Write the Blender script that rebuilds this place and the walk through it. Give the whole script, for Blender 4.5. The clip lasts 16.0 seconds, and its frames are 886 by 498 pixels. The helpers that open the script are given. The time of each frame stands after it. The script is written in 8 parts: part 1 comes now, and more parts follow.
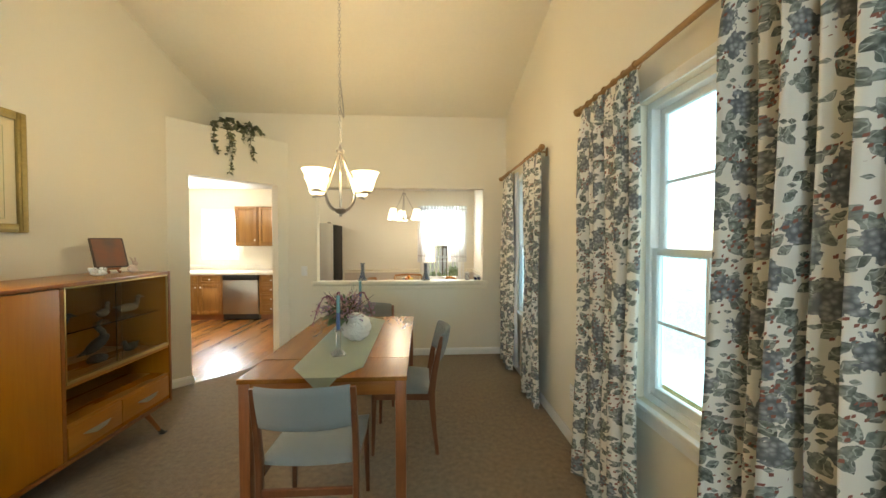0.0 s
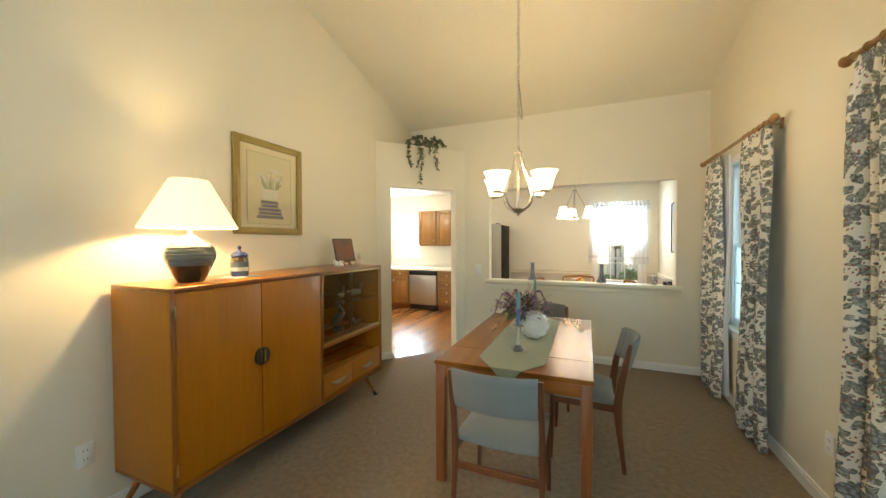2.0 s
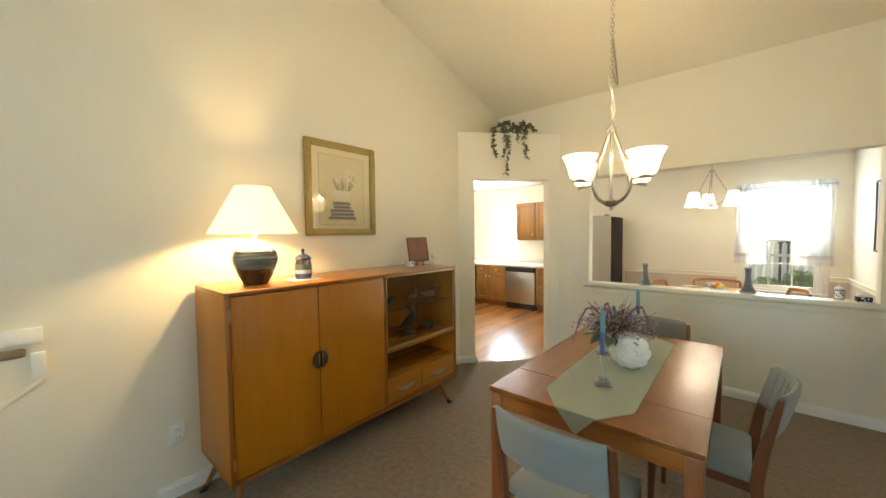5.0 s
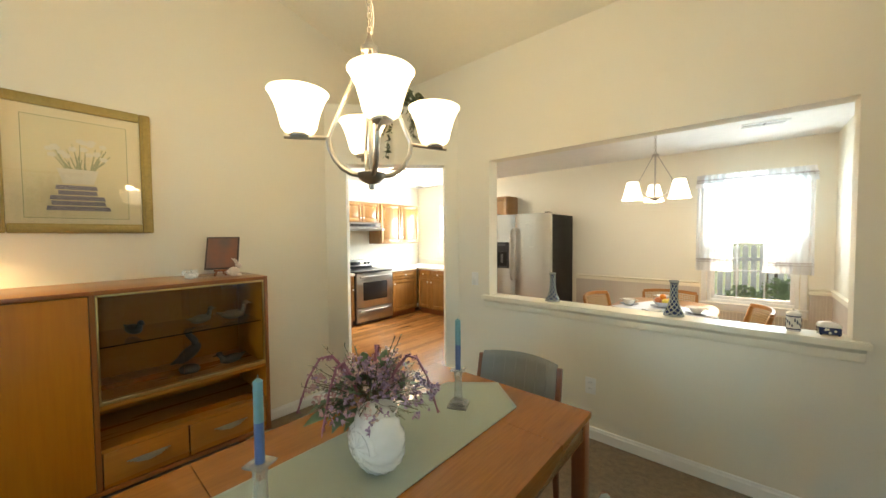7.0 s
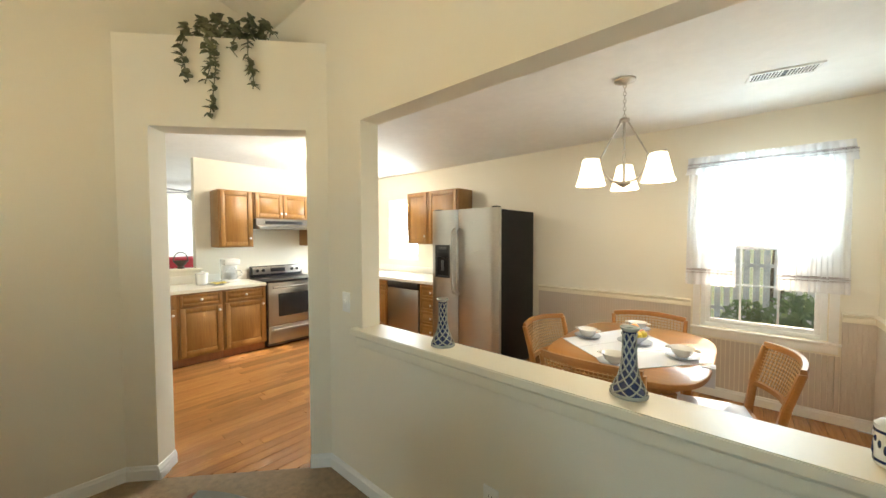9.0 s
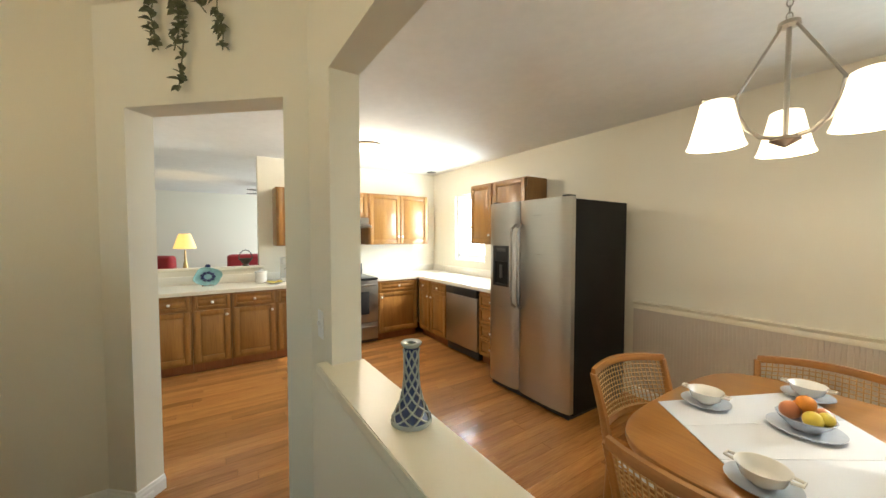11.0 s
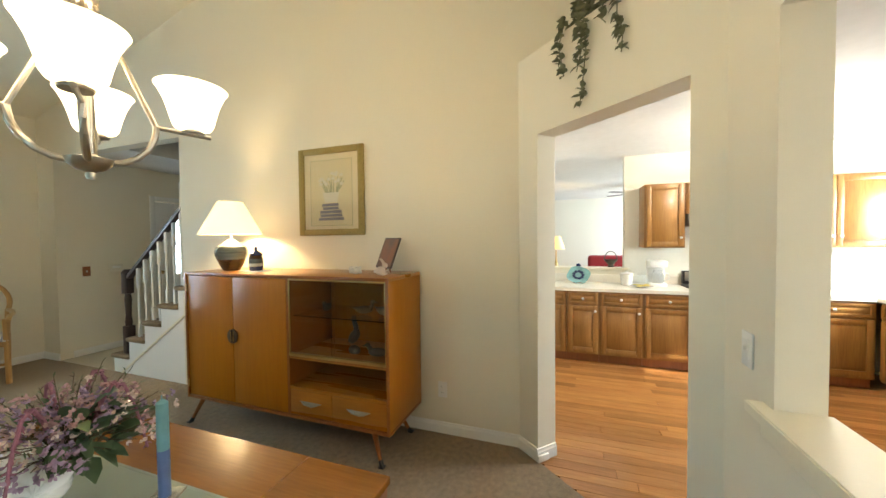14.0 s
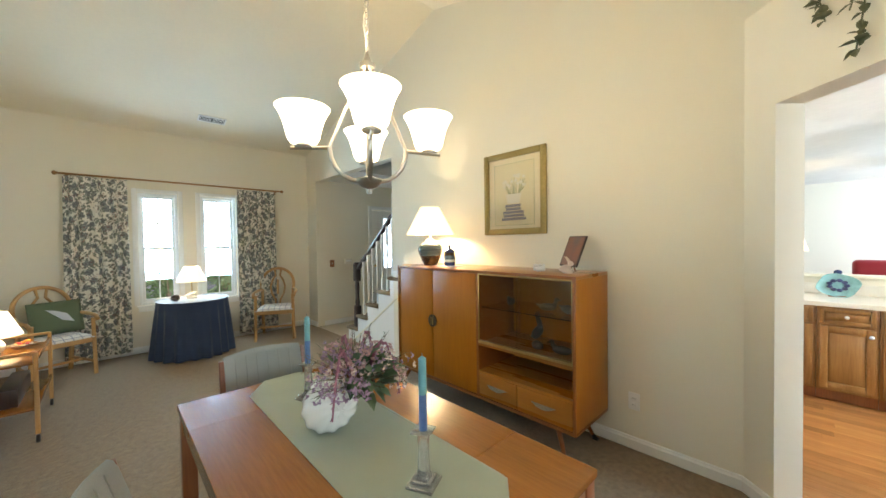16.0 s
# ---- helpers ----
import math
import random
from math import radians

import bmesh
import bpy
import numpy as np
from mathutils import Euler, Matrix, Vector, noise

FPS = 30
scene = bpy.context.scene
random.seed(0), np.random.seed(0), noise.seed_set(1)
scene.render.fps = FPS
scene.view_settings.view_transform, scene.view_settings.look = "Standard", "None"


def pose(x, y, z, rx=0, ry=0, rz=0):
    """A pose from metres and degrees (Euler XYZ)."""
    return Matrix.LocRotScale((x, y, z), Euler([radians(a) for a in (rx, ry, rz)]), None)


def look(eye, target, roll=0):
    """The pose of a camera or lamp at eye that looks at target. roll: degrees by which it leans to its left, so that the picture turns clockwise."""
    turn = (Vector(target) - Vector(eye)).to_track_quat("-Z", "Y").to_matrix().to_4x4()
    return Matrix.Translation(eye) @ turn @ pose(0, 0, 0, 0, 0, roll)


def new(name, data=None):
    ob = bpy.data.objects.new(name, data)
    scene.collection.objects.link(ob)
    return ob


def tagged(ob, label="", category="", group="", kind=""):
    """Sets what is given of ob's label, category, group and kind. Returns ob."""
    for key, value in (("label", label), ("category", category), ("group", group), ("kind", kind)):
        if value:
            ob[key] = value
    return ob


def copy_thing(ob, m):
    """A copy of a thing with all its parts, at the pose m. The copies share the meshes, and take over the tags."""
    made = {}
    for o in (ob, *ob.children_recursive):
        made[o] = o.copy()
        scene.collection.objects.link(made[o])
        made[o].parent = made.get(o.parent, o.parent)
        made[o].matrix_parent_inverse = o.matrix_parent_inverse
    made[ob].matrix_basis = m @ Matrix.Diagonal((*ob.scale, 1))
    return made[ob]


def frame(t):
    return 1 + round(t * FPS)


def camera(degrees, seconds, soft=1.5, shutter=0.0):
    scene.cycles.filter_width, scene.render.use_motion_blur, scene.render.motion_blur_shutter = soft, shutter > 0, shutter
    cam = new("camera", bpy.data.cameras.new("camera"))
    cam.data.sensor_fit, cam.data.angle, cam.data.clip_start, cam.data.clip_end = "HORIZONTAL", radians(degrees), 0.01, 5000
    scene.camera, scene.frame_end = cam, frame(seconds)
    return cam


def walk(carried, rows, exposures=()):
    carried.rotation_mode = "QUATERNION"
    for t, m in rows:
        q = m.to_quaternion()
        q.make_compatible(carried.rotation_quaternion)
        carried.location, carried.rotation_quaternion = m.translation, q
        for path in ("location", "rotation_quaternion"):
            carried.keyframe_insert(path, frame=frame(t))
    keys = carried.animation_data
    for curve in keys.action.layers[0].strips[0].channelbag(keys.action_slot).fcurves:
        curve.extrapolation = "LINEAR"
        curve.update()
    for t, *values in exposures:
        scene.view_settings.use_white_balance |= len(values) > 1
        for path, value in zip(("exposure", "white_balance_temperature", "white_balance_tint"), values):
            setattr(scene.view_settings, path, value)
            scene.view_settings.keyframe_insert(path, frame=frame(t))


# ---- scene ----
cam = camera(103.7, 16.0)
PATH = [
    (0, (0.7, 0.597, 1.424), (0.819, 2.593, 1.379), 0.0),
    (0.5, (0.656, 0.593, 1.411), (0.495, 2.586, 1.364), -0.1),
    (1, (0.632, 0.594, 1.401), (0.212, 2.549, 1.356), -0.1),
    (1.5, (0.607, 0.577, 1.404), (0.015, 2.487, 1.361), -0.1),
    (2, (0.584, 0.549, 1.412), (-0.181, 2.396, 1.371), -0.2),
    (2.5, (0.555, 0.522, 1.41), (-0.378, 2.29, 1.369), -0.2),
    (3, (0.534, 0.484, 1.404), (-0.545, 2.168, 1.362), -0.2),
    (5.5, (0.812, 1.285, 1.482), (-0.504, 2.788, 1.396), -0.7),
    (6, (0.951, 1.671, 1.458), (-0.378, 3.165, 1.378), -0.7),
    (6.5, (1.035, 2.051, 1.452), (-0.296, 3.542, 1.381), -0.6),
    (7, (1.086, 2.424, 1.44), (-0.233, 3.926, 1.366), -0.5),
    (7.5, (1.102, 2.788, 1.416), (-0.209, 4.297, 1.343), -0.3),
    (8, (1.061, 3.127, 1.433), (-0.236, 4.648, 1.362), -0.2),
    (10.5, (0.931, 4.47, 1.441), (-0.583, 5.775, 1.368), 0.0),
    (11, (0.78, 4.547, 1.437), (-0.885, 5.652, 1.361), 0.0),
    (11.5, (0.646, 4.54, 1.441), (-1.169, 5.376, 1.367), 0.0),
    (12, (0.618, 4.508, 1.436), (-1.314, 5.019, 1.373), -0.1),
    (12.5, (0.6, 4.475, 1.442), (-1.389, 4.681, 1.377), -0.2),
    (13, (0.614, 4.427, 1.444), (-1.381, 4.31, 1.378), -0.4),
    (13.5, (0.642, 4.387, 1.438), (-1.312, 3.965, 1.376), -0.4),
    (14, (0.672, 4.366, 1.432), (-1.212, 3.694, 1.377), -0.6),
    (14.5, (0.69, 4.343, 1.425), (-1.089, 3.431, 1.372), -0.6),
    (15, (0.721, 4.329, 1.415), (-0.942, 3.22, 1.367), -0.8),
    (15.5, (0.771, 4.324, 1.413), (-0.748, 3.024, 1.365), -0.8),
    (16, (0.814, 4.3, 1.418), (-0.568, 2.855, 1.378), -0.8),
]
walk(cam, [(t, look(eye, target, roll)) for t, eye, target, roll in PATH], [(0, 0.98, 8000, 10), (3, 0.98, 7650, 10), (5.5, 1.05, 7600, 10), (8, 1.05, 7500, 10), (10.5, 0.55, 7500, 10), (12.5, 0.82, 7500, 10), (14.5, 1.18, 7050, 10), (16, 1.33, 6550, 10)])

# ---- world, sun and sky ----
world = bpy.data.worlds.new("sky")
scene.world = world
world.use_nodes = True
wn = world.node_tree
sky = wn.nodes.new("ShaderNodeTexSky")
sky.sky_type, sky.sun_disc = "NISHITA", False
sky.sun_elevation, sky.sun_rotation = radians(36.4), radians(10.3)
wn.links.new(sky.outputs[0], wn.nodes["Background"].inputs[0])
wn.nodes["Background"].inputs[1].default_value = 0.15
SUN_FROM = Vector((0.145, 0.80, 0.60))
sun = new("sun", bpy.data.lights.new("sun", "SUN"))
sun.data.energy, sun.data.angle, sun.data.color = 5.0, radians(0.5), (1.0, 0.94, 0.84)
sun.matrix_world = look(SUN_FROM * 30, (0, 0, 0))

WARM = (1.0, 0.78, 0.47)


def window_light(name, x, y, z, wide, high, watts, rx, rz, colour=(0.60, 0.80, 1.0)):
    """The sky's light that comes in through one window's opening."""
    lamp = new(name, bpy.data.lights.new(name, "AREA"))
    lamp.data.shape, lamp.data.size, lamp.data.size_y, lamp.data.energy = "RECTANGLE", wide, high, watts
    lamp.data.color = colour
    lamp.matrix_world = pose(x, y, z, rx, 0, rz)


def bulb(name, x, y, z, watts, colour=WARM, size=0.03):
    lamp = new(name, bpy.data.lights.new(name, "POINT"))
    lamp.data.energy, lamp.data.color, lamp.data.shadow_soft_size = watts, colour, size
    lamp.location = (x, y, z)


# ---- plan ----
WX, EX, NY, SY = -1.72, 1.75, 4.93, -1.80       # faces of the dining and front room
EAVE, RIDGE_Y, RISE = 2.96, 1.565, 0.272        # vaulted ceiling
TH = 0.12                                        # wall thickness
KN, KW, KC, KS = 7.70, -4.25, 2.45, 3.50         # kitchen: north, west, ceiling, south
FW = -9.2                                        # family room's far wall
HX = -4.10                                       # hall's far wall
E1, E2 = (1.53, 2.23), (3.74, 4.44)              # east windows, along y
S1, S2 = (0.115, 0.545), (-0.60, -0.143)            # front windows, along x
WZ, SZ_ = (0.66, 2.08), (0.63, 2.13)             # sill and head of the east and front windows
K1, K2 = (0.715, 1.505), (-3.62, -2.92)            # breakfast and sink window, along x
K1Z, K2Z = (0.62, 2.06), (1.08, 2.05)


def roof(y):
    return EAVE + RISE * (NY - y if y > RIDGE_Y else y - SY)


window_light("daylight_east_near", EX + 0.10, sum(E1) / 2, 1.40, 0.62, 1.32, 3.4, 90, 90, (0.32, 0.76, 1.0))
window_light("daylight_east_far", EX + 0.10, sum(E2) / 2, 1.40, 0.62, 1.32, 3.4, 90, 90, (0.32, 0.76, 1.0))
window_light("daylight_front", sum(S1) / 2, SY - 0.10, 1.53, 0.42, 1.14, 16, 90, 0, (0.50, 0.76, 1.0))
window_light("daylight_front_two", sum(S2) / 2, SY - 0.10, 1.53, 0.42, 1.14, 16, 90, 0, (0.50, 0.76, 1.0))
window_light("daylight_breakfast", sum(K1) / 2, KN + 0.10, 1.68, 0.74, 0.72, 19, -90, 0, (0.55, 0.80, 1.0))
window_light("daylight_sink", sum(K2) / 2, KN + 0.10, 1.56, 0.66, 0.92, 58, -90, 0)

# ---- materials ----


def nodes_of(m):
    m.use_nodes = True
    return m.node_tree.nodes, m.node_tree.links, m.node_tree.nodes["Principled BSDF"]


def stuff(name, colour, rough=0.6, metal=0.0, grain=60.0, vary=0.12, bump=0.05, blotch=2.5, stretch=(1, 1, 1), spec=0.5, dark=None, coat=0.0, sheen=0.0):
    """A surface with fine grain and slow blotches in its colour, roughness and relief."""
    m = bpy.data.materials.new(name)
    n, l, p = nodes_of(m)
    co, mp = n.new("ShaderNodeTexCoord"), n.new("ShaderNodeMapping")
    mp.inputs["Scale"].default_value = stretch
    l.new(co.outputs["Object"], mp.inputs[0])
    fine, slow = n.new("ShaderNodeTexNoise"), n.new("ShaderNodeTexNoise")
    fine.inputs["Scale"].default_value, slow.inputs["Scale"].default_value = grain, blotch
    fine.inputs["Detail"].default_value = 5
    slow.inputs["Detail"].default_value = 3
    l.new(mp.outputs[0], fine.inputs["Vector"])
    l.new(mp.outputs[0], slow.inputs["Vector"])
    add = n.new("ShaderNodeMath")
    add.operation = "ADD"
    l.new(fine.outputs["Fac"], add.inputs[0])
    l.new(slow.outputs["Fac"], add.inputs[1])
    ramp = n.new("ShaderNodeMapRange")
    ramp.inputs["From Min"].default_value, ramp.inputs["From Max"].default_value = 0.6, 1.4
    l.new(add.outputs[0], ramp.inputs[0])
    mix = n.new("ShaderNodeMix")
    mix.data_type = "RGBA"
    lo = dark if dark else tuple(c * (1 - vary) for c in colour)
    hi = colour if dark else tuple(min(1, c * (1 + vary * 0.6)) for c in colour)
    mix.inputs["A"].default_value, mix.inputs["B"].default_value = (*lo, 1), (*hi, 1)
    l.new(ramp.outputs[0], mix.inputs["Factor"])
    l.new(mix.outputs["Result"], p.inputs["Base Color"])
    rr = n.new("ShaderNodeMapRange")
    rr.inputs["To Min"].default_value, rr.inputs["To Max"].default_value = rough * 0.88, min(1, rough * 1.12)
    l.new(slow.outputs["Fac"], rr.inputs[0])
    l.new(rr.outputs[0], p.inputs["Roughness"])
    p.inputs["Metallic"].default_value = metal
    p.inputs["Specular IOR Level"].default_value = spec
    p.inputs["Coat Weight"].default_value = coat
    p.inputs["Sheen Weight"].default_value = sheen
    if bump:
        b = n.new("ShaderNodeBump")
        b.inputs["Strength"].default_value, b.inputs["Distance"].default_value = min(1, bump * 4), 0.004
        l.new(fine.outputs["Fac"], b.inputs["Height"])
        l.new(b.outputs[0], p.inputs["Normal"])
    return m


def timber(name, light, dark, rough=0.35, along=2, scale=1.0, coat=0.15, per_piece=0.0):
    """Wood with grain along one axis: long streaks, fine pores, slow changes of tone."""
    st = [14.0 * scale] * 3
    st[along] = 0.9 * scale
    m = stuff(name, light, rough, 0, 9.0, 0, 0.02, 0.9, st, dark=dark, coat=coat)
    if per_piece:
        n, l, p = nodes_of(m)
        info, hsv, rng = n.new("ShaderNodeObjectInfo"), n.new("ShaderNodeHueSaturation"), n.new("ShaderNodeMapRange")
        rng.inputs["To Min"].default_value, rng.inputs["To Max"].default_value = 1 - per_piece, 1 + per_piece
        l.new(info.outputs["Random"], rng.inputs[0])
        l.new(rng.outputs[0], hsv.inputs["Value"])
        spot, far = n.new("ShaderNodeVectorMath"), n.new("ShaderNodeVectorMath")
        far.operation = "SCALE"
        far.inputs[0].default_value, spot.operation = (31.0, 17.0, 23.0), "ADD"
        l.new(info.outputs["Random"], far.inputs["Scale"])
        mp = next(k for k in n if k.type == "MAPPING")
        l.new(mp.inputs[0].links[0].from_socket, spot.inputs[0])
        l.new(far.outputs[0], spot.inputs[1])
        l.new(spot.outputs[0], mp.inputs[0])
        old = p.inputs["Base Color"].links[0].from_socket
        l.new(old, hsv.inputs["Color"])
        l.new(hsv.outputs[0], p.inputs["Base Color"])
    return m


def shining(name, colour, strength, skin=(0.9, 0.88, 0.82)):
    m = bpy.data.materials.new(name)
    n, l, p = nodes_of(m)
    p.inputs["Base Color"].default_value = (*skin, 1)
    p.inputs["Roughness"].default_value = 0.4
    p.inputs["Emission Color"].default_value, p.inputs["Emission Strength"].default_value = (*colour, 1), strength
    return m


def clear(name, colour=(1, 1, 1), rough=0.0, ior=1.45):
    m = bpy.data.materials.new(name)
    n, l, p = nodes_of(m)
    p.inputs["Base Color"].default_value = (*colour, 1)
    p.inputs["Transmission Weight"].default_value, p.inputs["Roughness"].default_value, p.inputs["IOR"].default_value = 1, rough, ior
    return m


def floral(name):
    """Printed cotton: off-white ground, blue-grey petal clusters, veined green leaves, a few rust buds."""
    m = bpy.data.materials.new(name)
    n, l, p = nodes_of(m)
    co = n.new("ShaderNodeTexCoord")

    def math_(op, a, b=None):
        k = n.new("ShaderNodeMath")
        k.operation = op
        for slot, v in ((0, a), (1, b)):
            if v is None:
                continue
            if isinstance(v, (int, float)):
                k.inputs[slot].default_value = v
            else:
                l.new(v, k.inputs[slot])
        return k.outputs[0]

    def blend(fac, a, b):
        k = n.new("ShaderNodeMix")
        k.data_type = "RGBA"
        l.new(fac, k.inputs["Factor"])
        for slot, v in (("A", a), ("B", b)):
            if isinstance(v, tuple):
                k.inputs[slot].default_value = v
            else:
                l.new(v, k.inputs[slot])
        return k.outputs["Result"]

    def noise_at(vec, scale, detail=3):
        k = n.new("ShaderNodeTexNoise")
        k.inputs["Scale"].default_value, k.inputs["Detail"].default_value = scale, detail
        l.new(vec, k.inputs["Vector"])
        return k.outputs["Fac"]

    def cells(vec, scale, feature="F1", random_=0.85, point=2.0):
        k = n.new("ShaderNodeTexVoronoi")
        k.distance = "MINKOWSKI"
        k.inputs["Exponent"].default_value = point
        k.voronoi_dimensions, k.feature = "2D", feature
        k.inputs["Scale"].default_value, k.inputs["Randomness"].default_value = scale, random_
        l.new(vec, k.inputs["Vector"])
        return k

    def placed(shift, turn, sx, sy):
        first, k = n.new("ShaderNodeMapping"), n.new("ShaderNodeMapping")
        first.inputs["Rotation"].default_value = (0, 0, turn)
        l.new(co.outputs["UV"], first.inputs[0])
        k.inputs["Location"].default_value = (shift, shift * 1.7, 0)
        k.inputs["Scale"].default_value = (sx, sy, 1)
        l.new(first.outputs[0], k.inputs[0])
        return k.outputs[0]

    def span(v, lo, hi):
        k = n.new("ShaderNodeMapRange")
        k.inputs["From Min"].default_value, k.inputs["From Max"].default_value = lo, hi
        l.new(v, k.inputs[0])
        return k.outputs[0]

    colour = (0.80, 0.765, 0.69, 1)
    # leaves: pointed ovals at three slants, one half darker, with soft mottling
    for shift, turn, scale, size, keep in ((0.11, 1.5, 34.0, 0.36, 0.72), (0.37, 0.7, 12.0, 0.38, 0.48), (0.81, -0.8, 14.0, 0.37, 0.56), (0.23, 2.2, 19.0, 0.38, 0.56)):
        v = placed(shift, turn, 1.5, 1.0)
        c = cells(v, scale, point=1.25)
        d = math_("ADD", c.outputs["Distance"], math_("MULTIPLY", math_("SUBTRACT", noise_at(v, 40, 3), 0.5), 0.20))
        pick = n.new("ShaderNodeSeparateColor")
        l.new(c.outputs["Color"], pick.inputs[0])
        tone = math_("ADD", math_("MULTIPLY", span(noise_at(v, 52, 3), 0.40, 0.62), 0.65), math_("MULTIPLY", pick.outputs[1], 0.4))
        ink = blend(tone, (0.085, 0.097, 0.085, 1), (0.36, 0.38, 0.335, 1))
        ink = blend(math_("LESS_THAN", math_("ABSOLUTE", math_("SUBTRACT", noise_at(v, 26, 1), 0.5)), 0.018), ink, (0.46, 0.47, 0.42, 1))
        ink = blend(span(d, size - 0.05, size + 0.04), ink, (0.17, 0.18, 0.165, 1))
        inside = math_("MULTIPLY", math_("LESS_THAN", d, size), math_("GREATER_THAN", pick.outputs[0], keep))
        colour = blend(inside, colour, ink)
    # blooms: loose clusters of blue-grey petals, ragged at the rim
    v = placed(0.0, 0.2, 1.0, 1.0)
    c = cells(v, 8.5, random_=0.9)
    d = math_("ADD", c.outputs["Distance"], math_("MULTIPLY", math_("SUBTRACT", noise_at(v, 44, 4), 0.5), 0.80))
    petal = cells(v, 62)
    ink = blend(span(petal.outputs["Distance"], 0.10, 0.62), (0.40, 0.41, 0.41, 1), (0.15, 0.158, 0.163, 1))
    ink = blend(span(noise_at(v, 34, 3), 0.46, 0.66), ink, (0.155, 0.165, 0.172, 1))
    pick = n.new("ShaderNodeSeparateColor")
    l.new(c.outputs["Color"], pick.inputs[0])
    inside = math_("MULTIPLY", math_("LESS_THAN", d, 0.32), math_("GREATER_THAN", pick.outputs[1], 0.30))
    colour = blend(inside, colour, ink)
    # rust buds
    for shift, scale in ((0.55, 26.0), (0.18, 32.0)):
        v = placed(shift, 0.9, 1.0, 1.6)
        c = cells(v, scale, point=1.1)
        near = math_("LESS_THAN", math_("ADD", c.outputs["Distance"], math_("MULTIPLY", math_("SUBTRACT", noise_at(v, 60, 2), 0.5), 0.3)), 0.20)
        few = math_("GREATER_THAN", noise_at(v, 5.0, 1), 0.58)
        colour = blend(math_("MULTIPLY", near, few), colour, (0.30, 0.125, 0.095, 1))
    l.new(colour, p.inputs["Base Color"])
    p.inputs["Roughness"].default_value = 0.9
    p.inputs["Specular IOR Level"].default_value = 0.15
    b = n.new("ShaderNodeBump")
    b.inputs["Strength"].default_value, b.inputs["Distance"].default_value = 0.25, 0.002
    l.new(noise_at(co.outputs["UV"], 700, 2), b.inputs["Height"])
    l.new(b.outputs[0], p.inputs["Normal"])
    return m


def striped(name, base, line, scale, width, axis="XY", rough=0.85):
    """Cloth with a woven check of thin lines."""
    m = bpy.data.materials.new(name)
    n, l, p = nodes_of(m)
    co, sep = n.new("ShaderNodeTexCoord"), n.new("ShaderNodeSeparateXYZ")
    l.new(co.outputs["Object"], sep.inputs[0])
    last = None
    for a in axis:
        mul, fr, lt = n.new("ShaderNodeMath"), n.new("ShaderNodeMath"), n.new("ShaderNodeMath")
        mul.operation, fr.operation, lt.operation = "MULTIPLY", "FRACT", "LESS_THAN"
        mul.inputs[1].default_value, lt.inputs[1].default_value = scale, width
        l.new(sep.outputs[a], mul.inputs[0])
        l.new(mul.outputs[0], fr.inputs[0])
        l.new(fr.outputs[0], lt.inputs[0])
        mix = n.new("ShaderNodeMix")
        mix.data_type = "RGBA"
        if last is None:
            mix.inputs["A"].default_value = (*base, 1)
        else:
            l.new(last, mix.inputs["A"])
        mix.inputs["B"].default_value = (*line, 1)
        half = n.new("ShaderNodeMath")
        half.operation = "MULTIPLY"
        half.inputs[1].default_value = 0.6
        l.new(lt.outputs[0], half.inputs[0])
        l.new(half.outputs[0], mix.inputs["Factor"])
        last = mix.outputs["Result"]
    l.new(last, p.inputs["Base Color"])
    p.inputs["Roughness"].default_value = rough
    return m


def sheer(name, colour=(0.92, 0.92, 0.93), through_=0.55):
    m = bpy.data.materials.new(name)
    n, l, p = nodes_of(m)
    tl, tp, mx, mx2, noise_ = (n.new(k) for k in ("ShaderNodeBsdfTranslucent", "ShaderNodeBsdfTransparent", "ShaderNodeMixShader", "ShaderNodeMixShader", "ShaderNodeTexNoise"))
    tl.inputs[0].default_value = (*colour, 1)
    p.inputs["Base Color"].default_value = (*colour, 1)
    p.inputs["Roughness"].default_value = 0.9
    noise_.inputs["Scale"].default_value = 300
    mx.inputs[0].default_value = 0.6
    l.new(p.outputs[0], mx.inputs[1])
    l.new(tl.outputs[0], mx.inputs[2])
    mx2.inputs[0].default_value = through_
    l.new(mx.outputs[0], mx2.inputs[1])
    l.new(tp.outputs[0], mx2.inputs[2])
    l.new(mx2.outputs[0], n["Material Output"].inputs[0])
    return m


PAINT = stuff("wall_paint", (0.80, 0.742, 0.615), 0.75, grain=220, vary=0.02, bump=0.03, blotch=1.2, spec=0.25)
KPAINT = stuff("kitchen_paint", (0.82, 0.77, 0.65), 0.75, grain=220, vary=0.02, bump=0.03, blotch=1.2, spec=0.25)
CEIL = stuff("ceiling_paint", (0.81, 0.745, 0.60), 0.85, grain=30, vary=0.03, bump=0.05, blotch=2.0, spec=0.2)
CEILK = stuff("knockdown_ceiling", (0.82, 0.80, 0.76), 0.85, grain=14, vary=0.05, bump=0.14, blotch=3.0, spec=0.2)
TRIM = stuff("white_trim_paint", (0.84, 0.83, 0.80), 0.35, grain=90, vary=0.02, bump=0.01)
SILLP = stuff("ivory_sill_paint", (0.85, 0.79, 0.64), 0.35, grain=90, vary=0.02, bump=0.01)
VINYL = stuff("white_vinyl", (0.86, 0.88, 0.88), 0.35, grain=60, vary=0.02, bump=0.0)
BEAD = stuff("wainscot_paint", (0.60, 0.525, 0.45), 0.5, grain=120, vary=0.04, bump=0.02)
CARPET = stuff("taupe_carpet", (0.265, 0.192, 0.122), 1.0, grain=200, vary=0.4, bump=0.3, blotch=28, spec=0.05, sheen=0.2)
